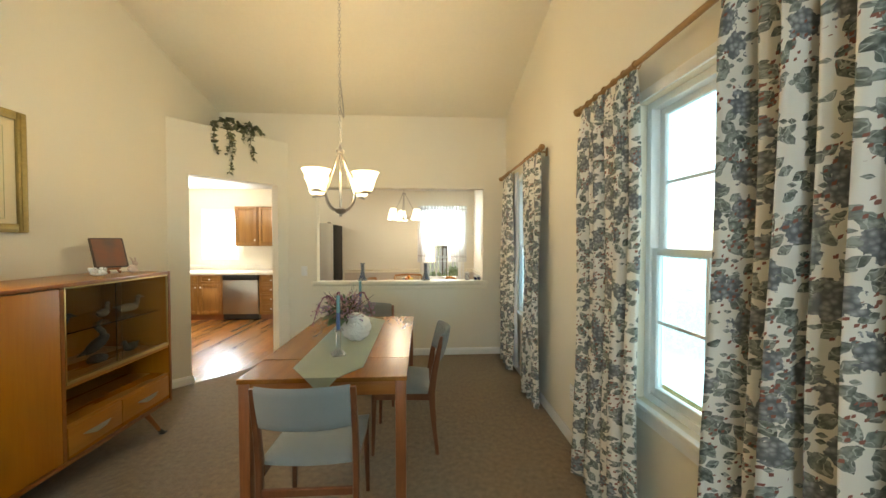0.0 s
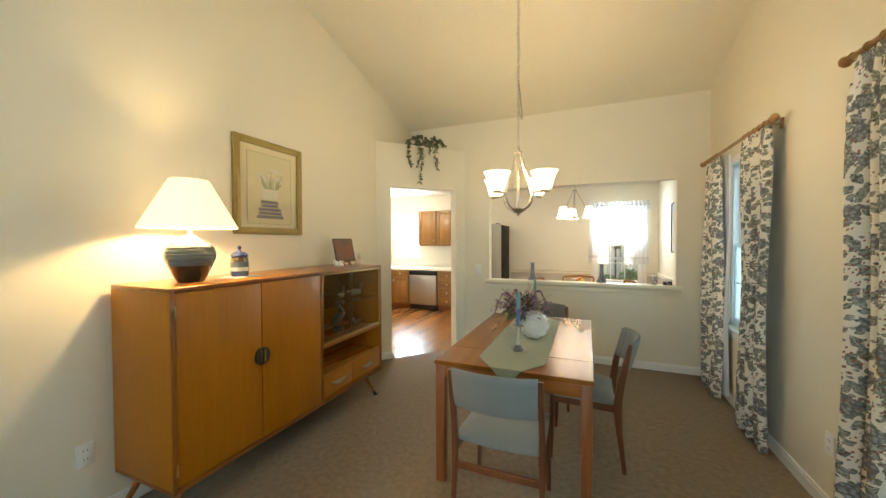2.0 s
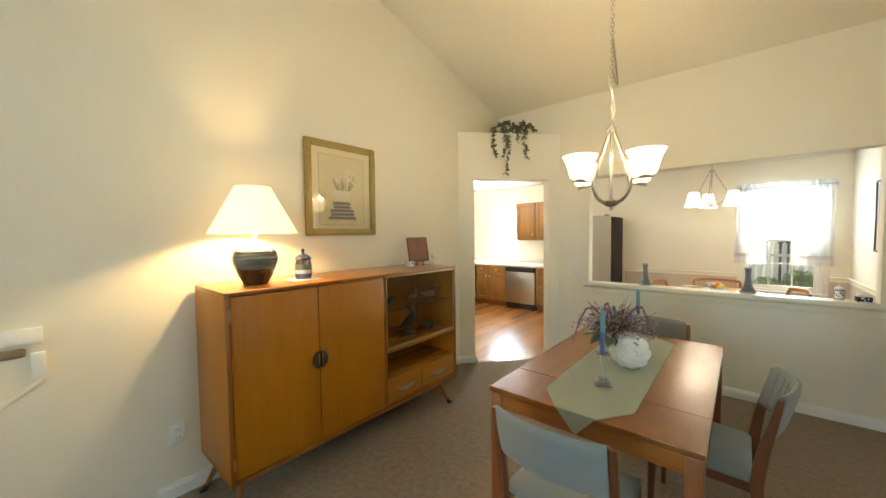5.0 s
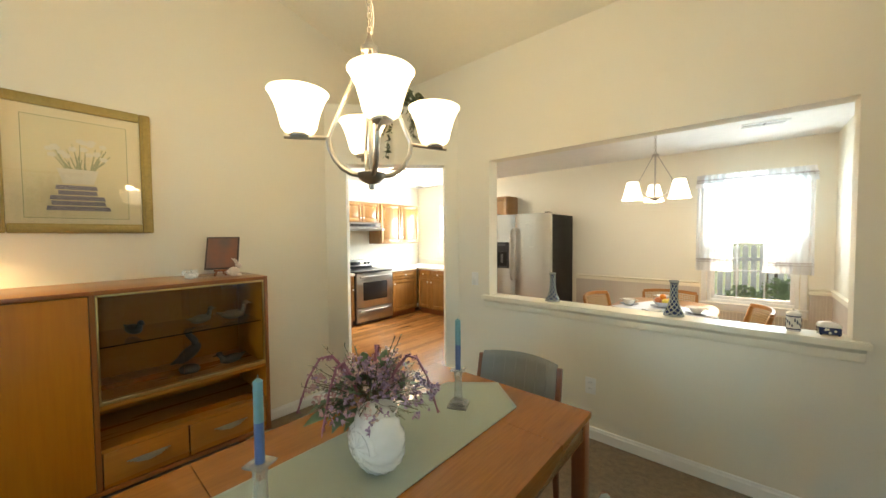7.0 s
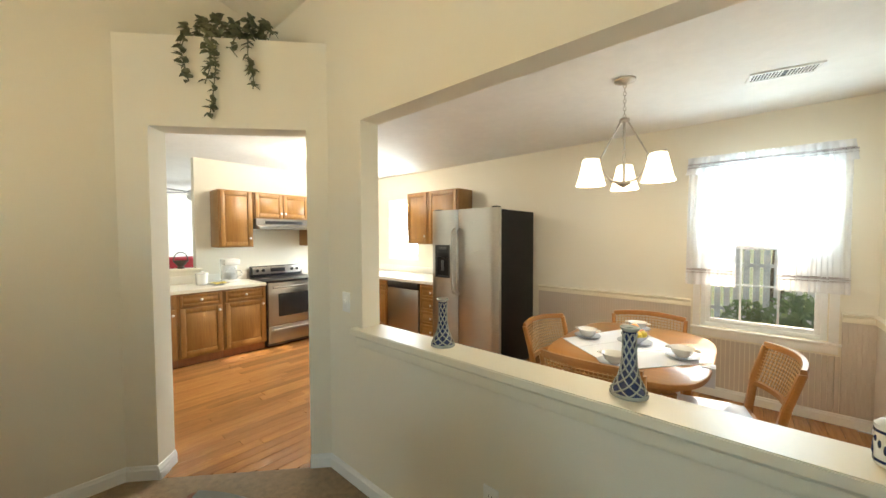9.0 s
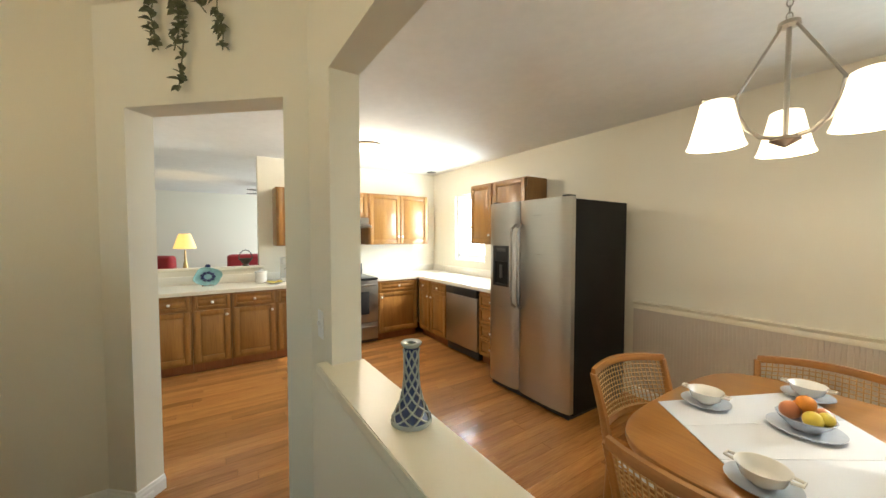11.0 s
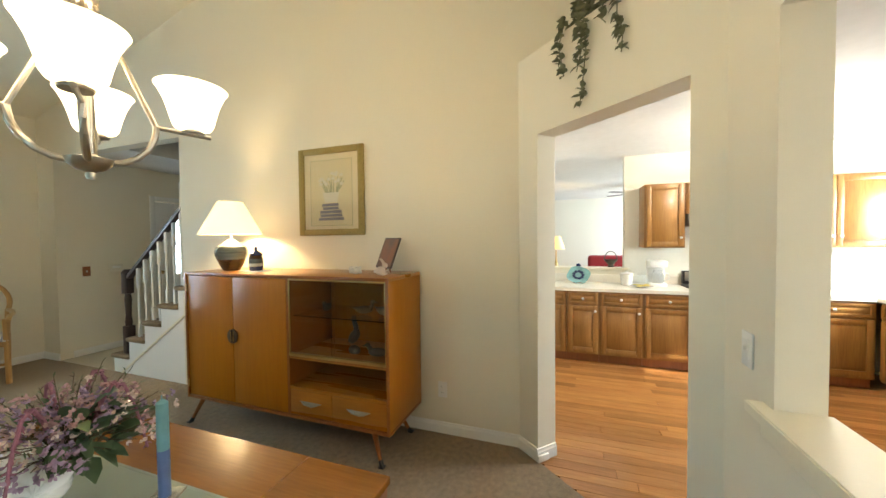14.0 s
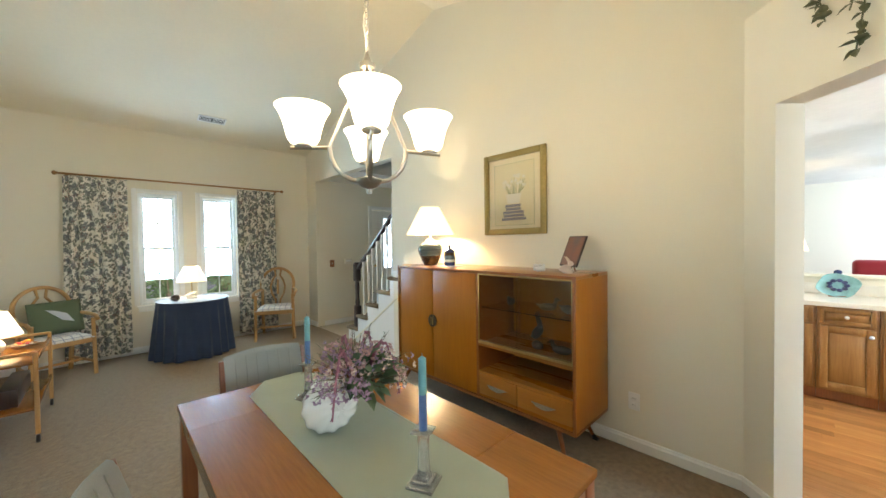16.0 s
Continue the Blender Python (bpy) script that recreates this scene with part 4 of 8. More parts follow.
def dining_chair(at, turn, label):
    """Danish teak chair: padded curved backrest, padded seat, tapered legs. It faces local +y."""
    c = thing("dining_chair", at, turn, label, "chair", "chairs round the dining table")
    for s in (-1, 1):
        bm = B()
        rings = []
        for z, y, w, d in ((0.0, -0.235, 0.022, 0.024), (0.25, -0.205, 0.027, 0.032), (0.42, -0.195, 0.030, 0.046), (0.56, -0.215, 0.028, 0.040), (0.70, -0.245, 0.026, 0.030), (0.79, -0.262, 0.024, 0.020)):
            x = s * 0.215
            rings.append([(x + w * cx, y + d * cy, z) for cx, cy in ((-0.5, -0.35), (-0.35, -0.5), (0.35, -0.5), (0.5, -0.35), (0.5, 0.35), (0.35, 0.5), (-0.35, 0.5), (-0.5, 0.35))])
        bridge(bm, rings)
        part("back_leg", bm, CHAIRWOOD, c)
        bm = B()
        rod(bm, (s * 0.205, 0.195, 0), (s * 0.195, 0.185, 0.42), 0.012, 0.019)
        part("front_leg", bm, CHAIRWOOD, c)
        bm = B()
        bar(bm, (s * 0.205, -0.19, 0.385), (s * 0.198, 0.19, 0.395), 0.020, 0.05)
        part("side_rail", bm, CHAIRWOOD, c)
    bm = B()
    bar(bm, (-0.2, 0.185, 0.39), (0.2, 0.185, 0.39), 0.02, 0.05)
    part("front_rail", bm, CHAIRWOOD, c)
    bm = B()
    bar(bm, (-0.205, -0.205, 0.29), (0.205, -0.205, 0.29), 0.018, 0.036)
    part("stretcher", bm, CHAIRWOOD, c)
    bm = B()

    def pad(u):
        return max(0.0, math.sin(math.pi * min(1.0, 2.6 * min(u, 1 - u)) / 2)) ** 0.6
    slab(bm, lambda u, v: (u - 0.5) * (0.44 - 0.02 * v), lambda u, v: -0.185 + 0.405 * v, lambda u, v: 0.428 + 0.052 * pad(u) * pad(v) - 0.014 * math.sin(math.pi * u), 14, 12, (0, 0, -0.018))
    part("seat", bm, BLUECLOTH, c, "grey-blue upholstered seat", 60)
    bm = B()

    def curve(u):
        return 0.055 * (1 - (2 * u - 1) ** 2)
    rings = []
    for k in range(19):
        u = k / 18
        x, y = (u - 0.5) * 0.405, -0.245 - curve(u)
        ring = []
        for a in range(12):
            t = 2 * math.pi * a / 12
            zz = 0.70 + 0.105 * math.copysign(abs(math.sin(t)) ** 0.6, math.sin(t)) + 0.008 * math.sin(math.pi * u)
            yy = y + 0.018 * math.copysign(abs(math.cos(t)) ** 0.6, math.cos(t)) - 0.25 * (zz - 0.70)
            ring.append((x, yy, zz))
        rings.append(ring)
    bridge(bm, rings)
    back = part("backrest", bm, BLUECLOTH, c, "grey-blue padded backrest", 60)
    for k in range(1, 7):
        u = k / 7
        bm = B()
        x, y = (u - 0.5) * 0.405, -0.245 - curve(u)
        tube(bm, [(x, y - 0.25 * dz + 0.0175, 0.705 + dz) for dz in (-0.085, -0.04, 0, 0.04, 0.085)], 0.0022, 5)
        part("seam", bm, BLUECLOTH, back)
    return c


dining_chair((0.183, 2.385, 0), 0, "teak dining chair with grey-blue padded seat, table's south end")
dining_chair((0.565, 3.11, 0), 90, "teak dining chair with grey-blue padded seat, table's long side")
dining_chair((0.222, 3.765, 0), 186, "teak dining chair with ribbed grey back, table's north end")


# ---- sideboard ----
CX0, CX1, CY0, CY1, CZ0, CZ1 = -1.690, -1.205, 1.548, 3.340, 0.215, 1.198
sb = thing("sideboard", (0, 0, 0), 0, "golden maple mid-century sideboard with sliding glass doors", "sideboard")
t = 0.022
bm = B()
box(bm, (CX0, CY0, CZ1 - t), (CX1, CY1, CZ1), 0.004)
part("top", bm, MAPLEY, sb)
bm = B()
box(bm, (CX0, CY0, CZ0), (CX1, CY1, CZ0 + t), 0.004)
part("bottom", bm, CABEDGE, sb)
for y0, y1 in ((CY0, CY0 + t), (CY1 - t, CY1)):
    bm = B()
    box(bm, (CX0, y0, CZ0 + t), (CX1, y1, CZ1 - t), 0.003)
    part("side_panel", bm, MAPLE, sb)
DIV = 2.543
bm = B()
box(bm, (CX0 + 0.012, DIV, CZ0 + t), (CX1 - 0.004, DIV + 0.02, CZ1 - t))
part("divider", bm, CABEDGE, sb)
bm = B()
box(bm, (CX0 + 0.002, CY0 + t, CZ0 + t), (CX0 + 0.010, CY1 - t, CZ1 - t))
part("back_panel", bm, MAPLE, sb)
GZ, NZ = 0.645, 0.425
for z, x1 in ((GZ - 0.02, CX1 - 0.006), (NZ - 0.012, CX1 - 0.006)):
    bm = B()
    box(bm, (CX0 + 0.012, DIV + 0.0205, z), (x1, CY1 - t - 0.0005, z + 0.018))
    part("shelf", bm, MAPLEY, sb)
bm = B()
for a, b in (((CX1 - 0.006, CY0 + 0.001, CZ0), (CX1 + 0.004, CY0 + t, CZ1)), ((CX1 - 0.006, CY1 - t, CZ0), (CX1 + 0.004, CY1 - 0.001, CZ1))):
    box(bm, a, b, 0.002)
box(bm, (CX1 - 0.006, CY0 + t, CZ1 - t), (CX1 + 0.004, CY1 - t, CZ1 - 0.001), 0.002)
box(bm, (CX1 - 0.006, CY0 + t, CZ0 + 0.001), (CX1 + 0.004, CY1 - t, CZ0 + t), 0.002)
part("face_frame", bm, CABEDGE, sb, "darker edge banding")
mid = 2.045
for y0, y1, pull in ((CY0 + t + 0.004, mid - 0.0025, -1), (mid + 0.0025, DIV - 0.002, 1)):
    bm = B()
    box(bm, (CX1 - 0.022, y0, CZ0 + t + 0.004), (CX1 - 0.003, y1, CZ1 - t - 0.004), 0.003)
    d = part("door", bm, MAPLE, sb, "golden maple door leaf")
    bm = B()
    n = 22
    yc = mid + pull * 0.005
    pts = [(yc + pull * 0.044 * math.sin(math.pi * i / n), 0.735 + 0.052 * math.cos(math.pi * i / n)) for i in range(n + 1)]
    prism(bm, pts, "x", CX1 - 0.003, CX1 + 0.007)
    part("handle", bm, BRONZE, d, "half-round dark bronze pull", None)
    bm = B()
    box(bm, (CX1 + 0.007, yc + pull * 0.004, 0.70), (CX1 + 0.011, yc + pull * 0.010, 0.77), 0.002)
    part("handle_lip", bm, BRASS, d)
for z in (0.33, 1.08):
    bm = B()
    box(bm, (CX1 - 0.001, CY0 + t - 0.006, z - 0.03), (CX1 + 0.006, CY0 + t + 0.004, z + 0.03), 0.002)
    part("hinge", bm, BRASS, sb)
gy0, gy1 = DIV + 0.021, CY1 - t
for k, (y0, y1, x) in enumerate(((gy0 + 0.006, 2.93, CX1 - 0.014), (2.90, gy1 - 0.006, CX1 - 0.024))):
    bm = B()
    box(bm, (x - 0.0025, y0, GZ + 0.012), (x + 0.0025, y1, CZ1 - t - 0.012))
    part("glass_door", bm, SMOKE, sb, "smoky sliding glass pane", None).visible_shadow = False
for name, a, b in (("glass_track", (CX1 - 0.03, gy0, GZ), (CX1 + 0.001, gy1, GZ + 0.020)), ("glass_track", (CX1 - 0.03, gy0, CZ1 - t - 0.012), (CX1 - 0.001, gy1, CZ1 - t - 0.001)),
                   ("glass_stile", (CX1 - 0.012, gy0, GZ + 0.014), (CX1 - 0.001, gy0 + 0.008, CZ1 - t - 0.012)), ("glass_stile", (CX1 - 0.012, gy1 - 0.008, GZ + 0.014), (CX1 - 0.001, gy1, CZ1 - t - 0.012))):
    bm = B()
    box(bm, a, b, 0.002)
    part(name, bm, BRASS, sb, "brass edging")
SHZ = 0.915
bm = B()
box(bm, (CX0 + 0.012, gy0, SHZ - 0.006), (CX1 - 0.05, gy1, SHZ))
part("glass_shelf", bm, SMOKE, sb, "glass inner shelf", None).visible_shadow = False
for y0, y1 in ((gy0 + 0.004, 2.905), (2.912, gy1 - 0.004)):
    bm = B()
    box(bm, (CX0 + 0.05, y0, CZ0 + t + 0.004), (CX1 - 0.002, y1, NZ - 0.014), 0.003)
    d = part("drawer", bm, MAPLEY, sb, "golden maple drawer front")
    bm = B()
    yc, zc = (y0 + y1) / 2, (CZ0 + t + NZ) / 2 - 0.005
    for a in range(7):
        f = a / 6
        w = 0.012 + 0.075 * (1 - f)
        box(bm, (CX1 - 0.002, yc - w, zc + 0.012 - 0.028 * f), (CX1 + 0.004 + 0.012 * (1 - abs(2 * f - 1)), yc + w, zc + 0.0165 - 0.028 * f), 0.001, 1)
    part("handle", bm, PEWTER, d, "wing-shaped pewter pull")
for y, s in ((CY0 + 0.09, -1), (CY1 - 0.17, 1)):
    for x, q in ((CX1 - 0.08, 1), (CX0 + 0.10, -1)):
        bm = B()
        rod(bm, (x + q * 0.052, y + s * 0.082, 0.030), (x, y, CZ0), 0.012, 0.020)
        leg = part("leg", bm, CABEDGE, sb)
        bm = B()
        rod(bm, (x + q * 0.063, y + s * 0.098, 0.002), (x + q * 0.050, y + s * 0.079, 0.034), 0.015, 0.0145)
        box(bm, (x + q * 0.063 - 0.02, y + s * 0.098 - 0.02, 0), (x + q * 0.063 + 0.02, y + s * 0.098 + 0.02, 0.010), 0.004)
        part("ferrule", bm, BLACK, leg, "black foot")


# carved birds behind the glass
def bird(name, at, turn, size, mat, label, up=0.0, plinth=None, neck=1.0, rear=0):
    bm = B()
    blob(bm, (0, 0, 0.045), (0.085, 0.036, 0.036), 14, 10)
    tube(bm, [(0.055, 0, 0.055), (0.075, 0, 0.08), (0.080, 0, 0.085 + 0.03 * neck)], 0.022, 10, 0.016)
    blob(bm, (0.088, 0, 0.095 + 0.03 * neck), (0.024, 0.018, 0.019), 12, 8)
    rod(bm, (0.105, 0, 0.092 + 0.03 * neck), (0.135, 0, 0.088 + 0.03 * neck), 0.009, 0.003, 8)
    rod(bm, (-0.06, 0, 0.05), (-0.115, 0, 0.066), 0.020, 0.004, 8)
    for v in bm.verts:
        v.co = Matrix.Rotation(radians(-rear), 3, "Y") @ (v.co - Vector((0, 0, 0.045))) + Vector((0, 0, 0.045 + 0.0007 * rear))
        v.co = Vector((v.co.x * size, v.co.y * size, v.co.z * size + up))
    if plinth:
        blob(bm, (0, 0, up * 0.45), (0.06 * size, 0.04 * size, up * 0.45 + 0.012), 10, 6)
    ob = solid(name, bm, mat, label, "bird figurine", "carved birds in the sideboard", smooth=60, at=at)
    ob.rotation_euler = (0, 0, radians(turn))


z0 = GZ - 0.0015
bird("duck_figurine", (-1.40, 2.96, z0), 60, 0.95, MALLARD, "brown carved goose rearing up on a dark rock base", 0.045, True, 1.7, 42)
bird("duck_figurine", (-1.36, 3.17, z0 + 0.002), -80, 0.8, MALLARD, "grey sleeping carved duck on the cabinet floor", 0.0, None, 0.2)
bird("duck_figurine", (-1.42, 3.03, SHZ + 0.001), 110, 0.72, CARVED, "tan carved duck on the glass shelf", 0.0, None, 0.8)
bird("duck_figurine", (-1.40, 3.20, SHZ + 0.001), 70, 0.8, CARVED, "tan carved duck with raised neck", 0.0, None, 1.2)
bird("duck_figurine", (-1.42, 2.72, SHZ + 0.001), 20, 0.75, MALLARD, "dark carved duck on the glass shelf", 0.0, None, 0.1)

# ---- on the sideboard ----
LX, LY, LZ = -1.425, 1.782, CZ1
lamp = thing("table_lamp", (LX, LY, LZ), 0, "lit ceramic table lamp with a wide cream shade", "lamp")
bm = B()
lathe(bm, [(0.060, 0.0), (0.064, 0.006), (0.085, 0.045), (0.104, 0.09)], 36)
part("lamp_foot", bm, BROWNGLAZE, lamp, "brown glazed lower body", 60)
bm = B()
lathe(bm, [(0.1045, 0.0905), (0.118, 0.125), (0.121, 0.155), (0.112, 0.185), (0.090, 0.208), (0.060, 0.220)], 36)
for k in range(5):
    rings = 0.118 - 0.004 * abs(k - 2)
    tube(bm, [((rings + 0.002) * math.cos(6.2832 * i / 36), (rings + 0.002) * math.sin(6.2832 * i / 36), 0.115 + 0.018 * k) for i in range(37)], 0.0035, 5)
part("lamp_body", bm, TEALGLAZE, lamp, "banded dark teal glazed body", 60)
bm = B()
lathe(bm, [(0.060, 0.2205), (0.052, 0.232), (0.034, 0.240), (0.030, 0.252), (0.012, 0.256), (0.010, 0.31)], 24)
part("collar", bm, CERAM, lamp, "white ceramic neck", 60)
bm = B()
n = 48
rings = [[(r * math.cos(6.2832 * i / n), r * math.sin(6.2832 * i / n), z) for i in range(n)] for r, z in ((0.226, 0.292), (0.228, 0.296), (0.092, 0.555), (0.088, 0.555), (0.223, 0.294), (0.226, 0.292))]
bridge(bm, rings, True, False)
part("shade", bm, SHADELAMP, lamp, "lit cream fabric shade", 50)
bulb("lamp_bulb", LX, LY, LZ + 0.40, 14, (1.0, 0.76, 0.42), 0.035)

jar = thing("ceramic_jar", (-1.41, 2.06, CZ1), 0, "blue and brown striped lidded jar on a mat", "jar")
jar.scale = (1.15, 1.15, 1.3)
bm = B()
box(bm, (-0.07, -0.08, 0.0005), (0.07, 0.08, 0.004), 0.001)
part("mat", bm, LINEN, jar, "small pale mat")
for prof, m in ((((0.040, 0.004), (0.043, 0.010), (0.045, 0.030)), COBALT), (((0.0452, 0.0302), (0.046, 0.042), (0.0455, 0.048)), LATTICE), (((0.0455, 0.0482), (0.044, 0.075)), TEALGLAZE), (((0.0442, 0.0752), (0.040, 0.090), (0.038, 0.096)), BROWNGLAZE)):
    bm = B()
    lathe(bm, list(prof), 26)
    part("band", bm, m, jar, "", 60)
bm = B()
lathe(bm, [(0.042, 0.0965), (0.044, 0.104), (0.030, 0.116), (0.010, 0.124), (0.007, 0.134), (0.011, 0.142), (0.002, 0.150)], 24)
part("lid", bm, COBALT, jar, "domed lid with a knob", 60)

easel = thing("framed_photo", (-1.47, 3.165, CZ1), 62, "small rust-coloured picture on a wooden easel", "picture")
bm = B()
for s in (-1, 1):
    rod(bm, (s * 0.03, -0.035, 0.004), (s * 0.022, 0.03, 0.06), 0.006)
    rod(bm, (s * 0.03, -0.035, 0.004), (s * 0.03, -0.045, 0.02), 0.006, 0.004)
rod(bm, (0, 0.055, 0.004), (0, 0.02, 0.09), 0.005)
bar(bm, (-0.04, -0.012, 0.034), (0.04, -0.012, 0.034), 0.02, 0.014)
part("easel", bm, TEAKZ, easel, "dark wooden easel")


def tilted(bm, x0, x1, z0, z1, d0, d1):
    box(bm, (x0, d0, z0), (x1, d1, z1), 0.002, 1)
    for v in bm.verts:
        v.co = Matrix.Rotation(radians(-23), 3, "X") @ v.co + Vector((0, -0.012, 0.042))


bm = B()
tilted(bm, -0.094, 0.094, 0.0, 0.225, 0.0, 0.012)
part("frame", bm, DARKWOOD, easel)
bm = B()
tilted(bm, -0.084, 0.084, 0.010, 0.215, -0.002, 0.001)
part("picture", bm, PICART, easel, "rust and dusk coloured print")


def rabbit(at, turn, size, label):
    bm = B()
    blob(bm, (0, 0, 0.030), (0.036, 0.026, 0.030))
    blob(bm, (0.030, 0, 0.066), (0.020, 0.016, 0.018))
    for s in (-1, 1):
        tube(bm, [(0.022, s * 0.008, 0.078), (0.010, s * 0.012, 0.10), (-0.004, s * 0.014, 0.112)], 0.007, 7, 0.003)
        blob(bm, (0.022, s * 0.016, 0.010), (0.020, 0.009, 0.010))
    blob(bm, (-0.036, 0, 0.028), 0.012)
    for v in bm.verts:
        v.co *= size
    ob = solid("rabbit_figurine", bm, BISQUE, label, "figurine", smooth=60, at=at)
    ob.rotation_euler = (0, 0, radians(turn))


rabbit((-1.36, 3.20, CZ1), 100, 1.0, "small cream ceramic rabbit figurine beside the easel")
bm = B()
rnd = random.Random(3)
blob(bm, (0, 0, 0.022), (0.048, 0.032, 0.024))
for k in range(26):
    a = rnd.uniform(0, 6.28)
    blob(bm, (0.044 * math.cos(a) * rnd.uniform(0.5, 1), 0.034 * math.sin(a) * rnd.uniform(0.5, 1), 0.012 + 0.034 * rnd.random()), 0.011, 7, 5)
solid("shell_figurine", bm, CERAM, "small white coral-like ceramic figurine", "figurine", smooth=60, at=(-1.40, 2.98, CZ1))

# ---- framed print over the sideboard ----
PY0, PY1, PZ0, PZ1 = 2.240, 2.868, 1.474, 2.190
pic = thing("framed_print", (WX, (PY0 + PY1) / 2, (PZ0 + PZ1) / 2), 90, "gilt-framed botanical print of flowers on books", "picture")
pw, ph, fw = (PY1 - PY0) / 2, (PZ1 - PZ0) / 2, 0.052
for name, a, b in (("frame_side", (-pw, -ph), (-pw + fw, ph)), ("frame_side", (pw - fw, -ph), (pw, ph)), ("frame_rail", (-pw + fw, ph - fw), (pw - fw, ph)), ("frame_rail", (-pw + fw, -ph), (pw - fw, -ph + fw))):
    bm = B()
    box(bm, (a[0], -0.032, a[1]), (b[0], -0.002, b[1]), 0.008)
    i = 0.012
    box(bm, (a[0] + i, -0.038, a[1] + i), (b[0] - i, -0.030, b[1] - i), 0.004)
    part(name, bm, GOLDFRAME, pic)
bm = B()
box(bm, (-pw + fw, -0.012, -ph + fw), (pw - fw, -0.004, ph - fw))
part("mat_board", bm, MATBOARD, pic)
bm = B()
for a, b in (((-0.200, -0.275), (0.200, 0.255)),):
    box(bm, (a[0], -0.0135, a[1]), (b[0], -0.0125, b[1]))
part("print", bm, PAPER, pic)
bm = B()
for a, b in (((-0.203, -0.278), (-0.200, 0.258)), ((0.200, -0.278), (0.203, 0.258)), ((-0.2, 0.255), (0.2, 0.258)), ((-0.2, -0.278), (0.2, -0.275))):
    box(bm, (a[0], -0.0145, a[1]), (b[0], -0.0125, b[1]))
part("ruled_line", bm, PRINTGREEN, pic)
bm = B()
for k, (w, h, m) in enumerate(((0.125, 0.030, 0), (0.110, 0.024, 1), (0.112, 0.026, 0), (0.085, 0.022, 1), (0.090, 0.024, 0))):
    zb = -0.235 + 0.0285 * k
    prism(bm, [(-w + 0.006 * m, zb), (w - 0.004 * k, zb + 0.002), (w - 0.004 * k - 0.006, zb + 0.025), (-w + 0.004, zb + 0.023)], "y", -0.0152, -0.0137)
part("printed_books", bm, PRINTINK, pic, "stack of grey-violet books", None)
bm = B()
prism(bm, [(-0.060, -0.088), (0.058, -0.086), (0.080, -0.008), (-0.082, -0.008)], "y", -0.0152, -0.0137)
part("printed_pot", bm, PRINTPALE, pic, "pale flower pot", None)
bm = B()
rnd = random.Random(8)
for k in range(26):
    x0 = rnd.uniform(-0.06, 0.06)
    x1, z1 = x0 * 2.0 + rnd.uniform(-0.03, 0.03), rnd.uniform(0.02, 0.14)
    prism(bm, [(x0, -0.008), (x0 + 0.007, -0.008), (x1 + 0.003, z1), (x1, z1 + 0.004)], "y", -0.0149 - 0.00002 * k, -0.0137)
part("printed_leaves", bm, PRINTGREEN, pic, "", None)
bm = B()
for k in range(18):
    x, z = rnd.uniform(-0.11, 0.11), rnd.uniform(0.06, 0.15)
    pts = [(x + 0.016 * math.cos(a * 1.2566) * (1 + 0.3 * rnd.random()), z + 0.014 * math.sin(a * 1.2566)) for a in range(5)]
    prism(bm, pts, "y", -0.0156 - 0.00002 * k, -0.0137)
part("printed_flowers", bm, PRINTPALE, pic, "", None)
bm = B()
box(bm, (-pw + fw - 0.004, -0.0215, -ph + fw - 0.004), (pw - fw + 0.004, -0.019, ph - fw + 0.004))
part("glazing", bm, GLASS, pic, "picture glass", None).visible_shadow = False

# ---- dining chandelier ----
HX0, HY0 = 0.108, 3.169
ch = thing("chandelier", (HX0, HY0, 0), 0, "brushed nickel chandelier with four lit frosted glass shades", "chandelier")
top = roof(HY0)
bm = B()
lathe(bm, [(0.008, 1.603), (0.011, 1.612), (0.010, 1.620), (0.030, 1.628), (0.045, 1.642), (0.050, 1.656), (0.026, 1.662), (0.012, 1.668)], 28)
part("bowl_hub", bm, NICKEL, ch)
bm = B()
lathe(bm, [(0.009, 1.660), (0.009, 2.071)], 14)
lathe(bm, [(0.010, 2.060), (0.028, 2.065), (0.030, 2.081), (0.018, 2.087), (0.012, 2.103), (0.004, 2.13)], 20)
part("stem", bm, NICKEL, ch)
R0 = 0.228
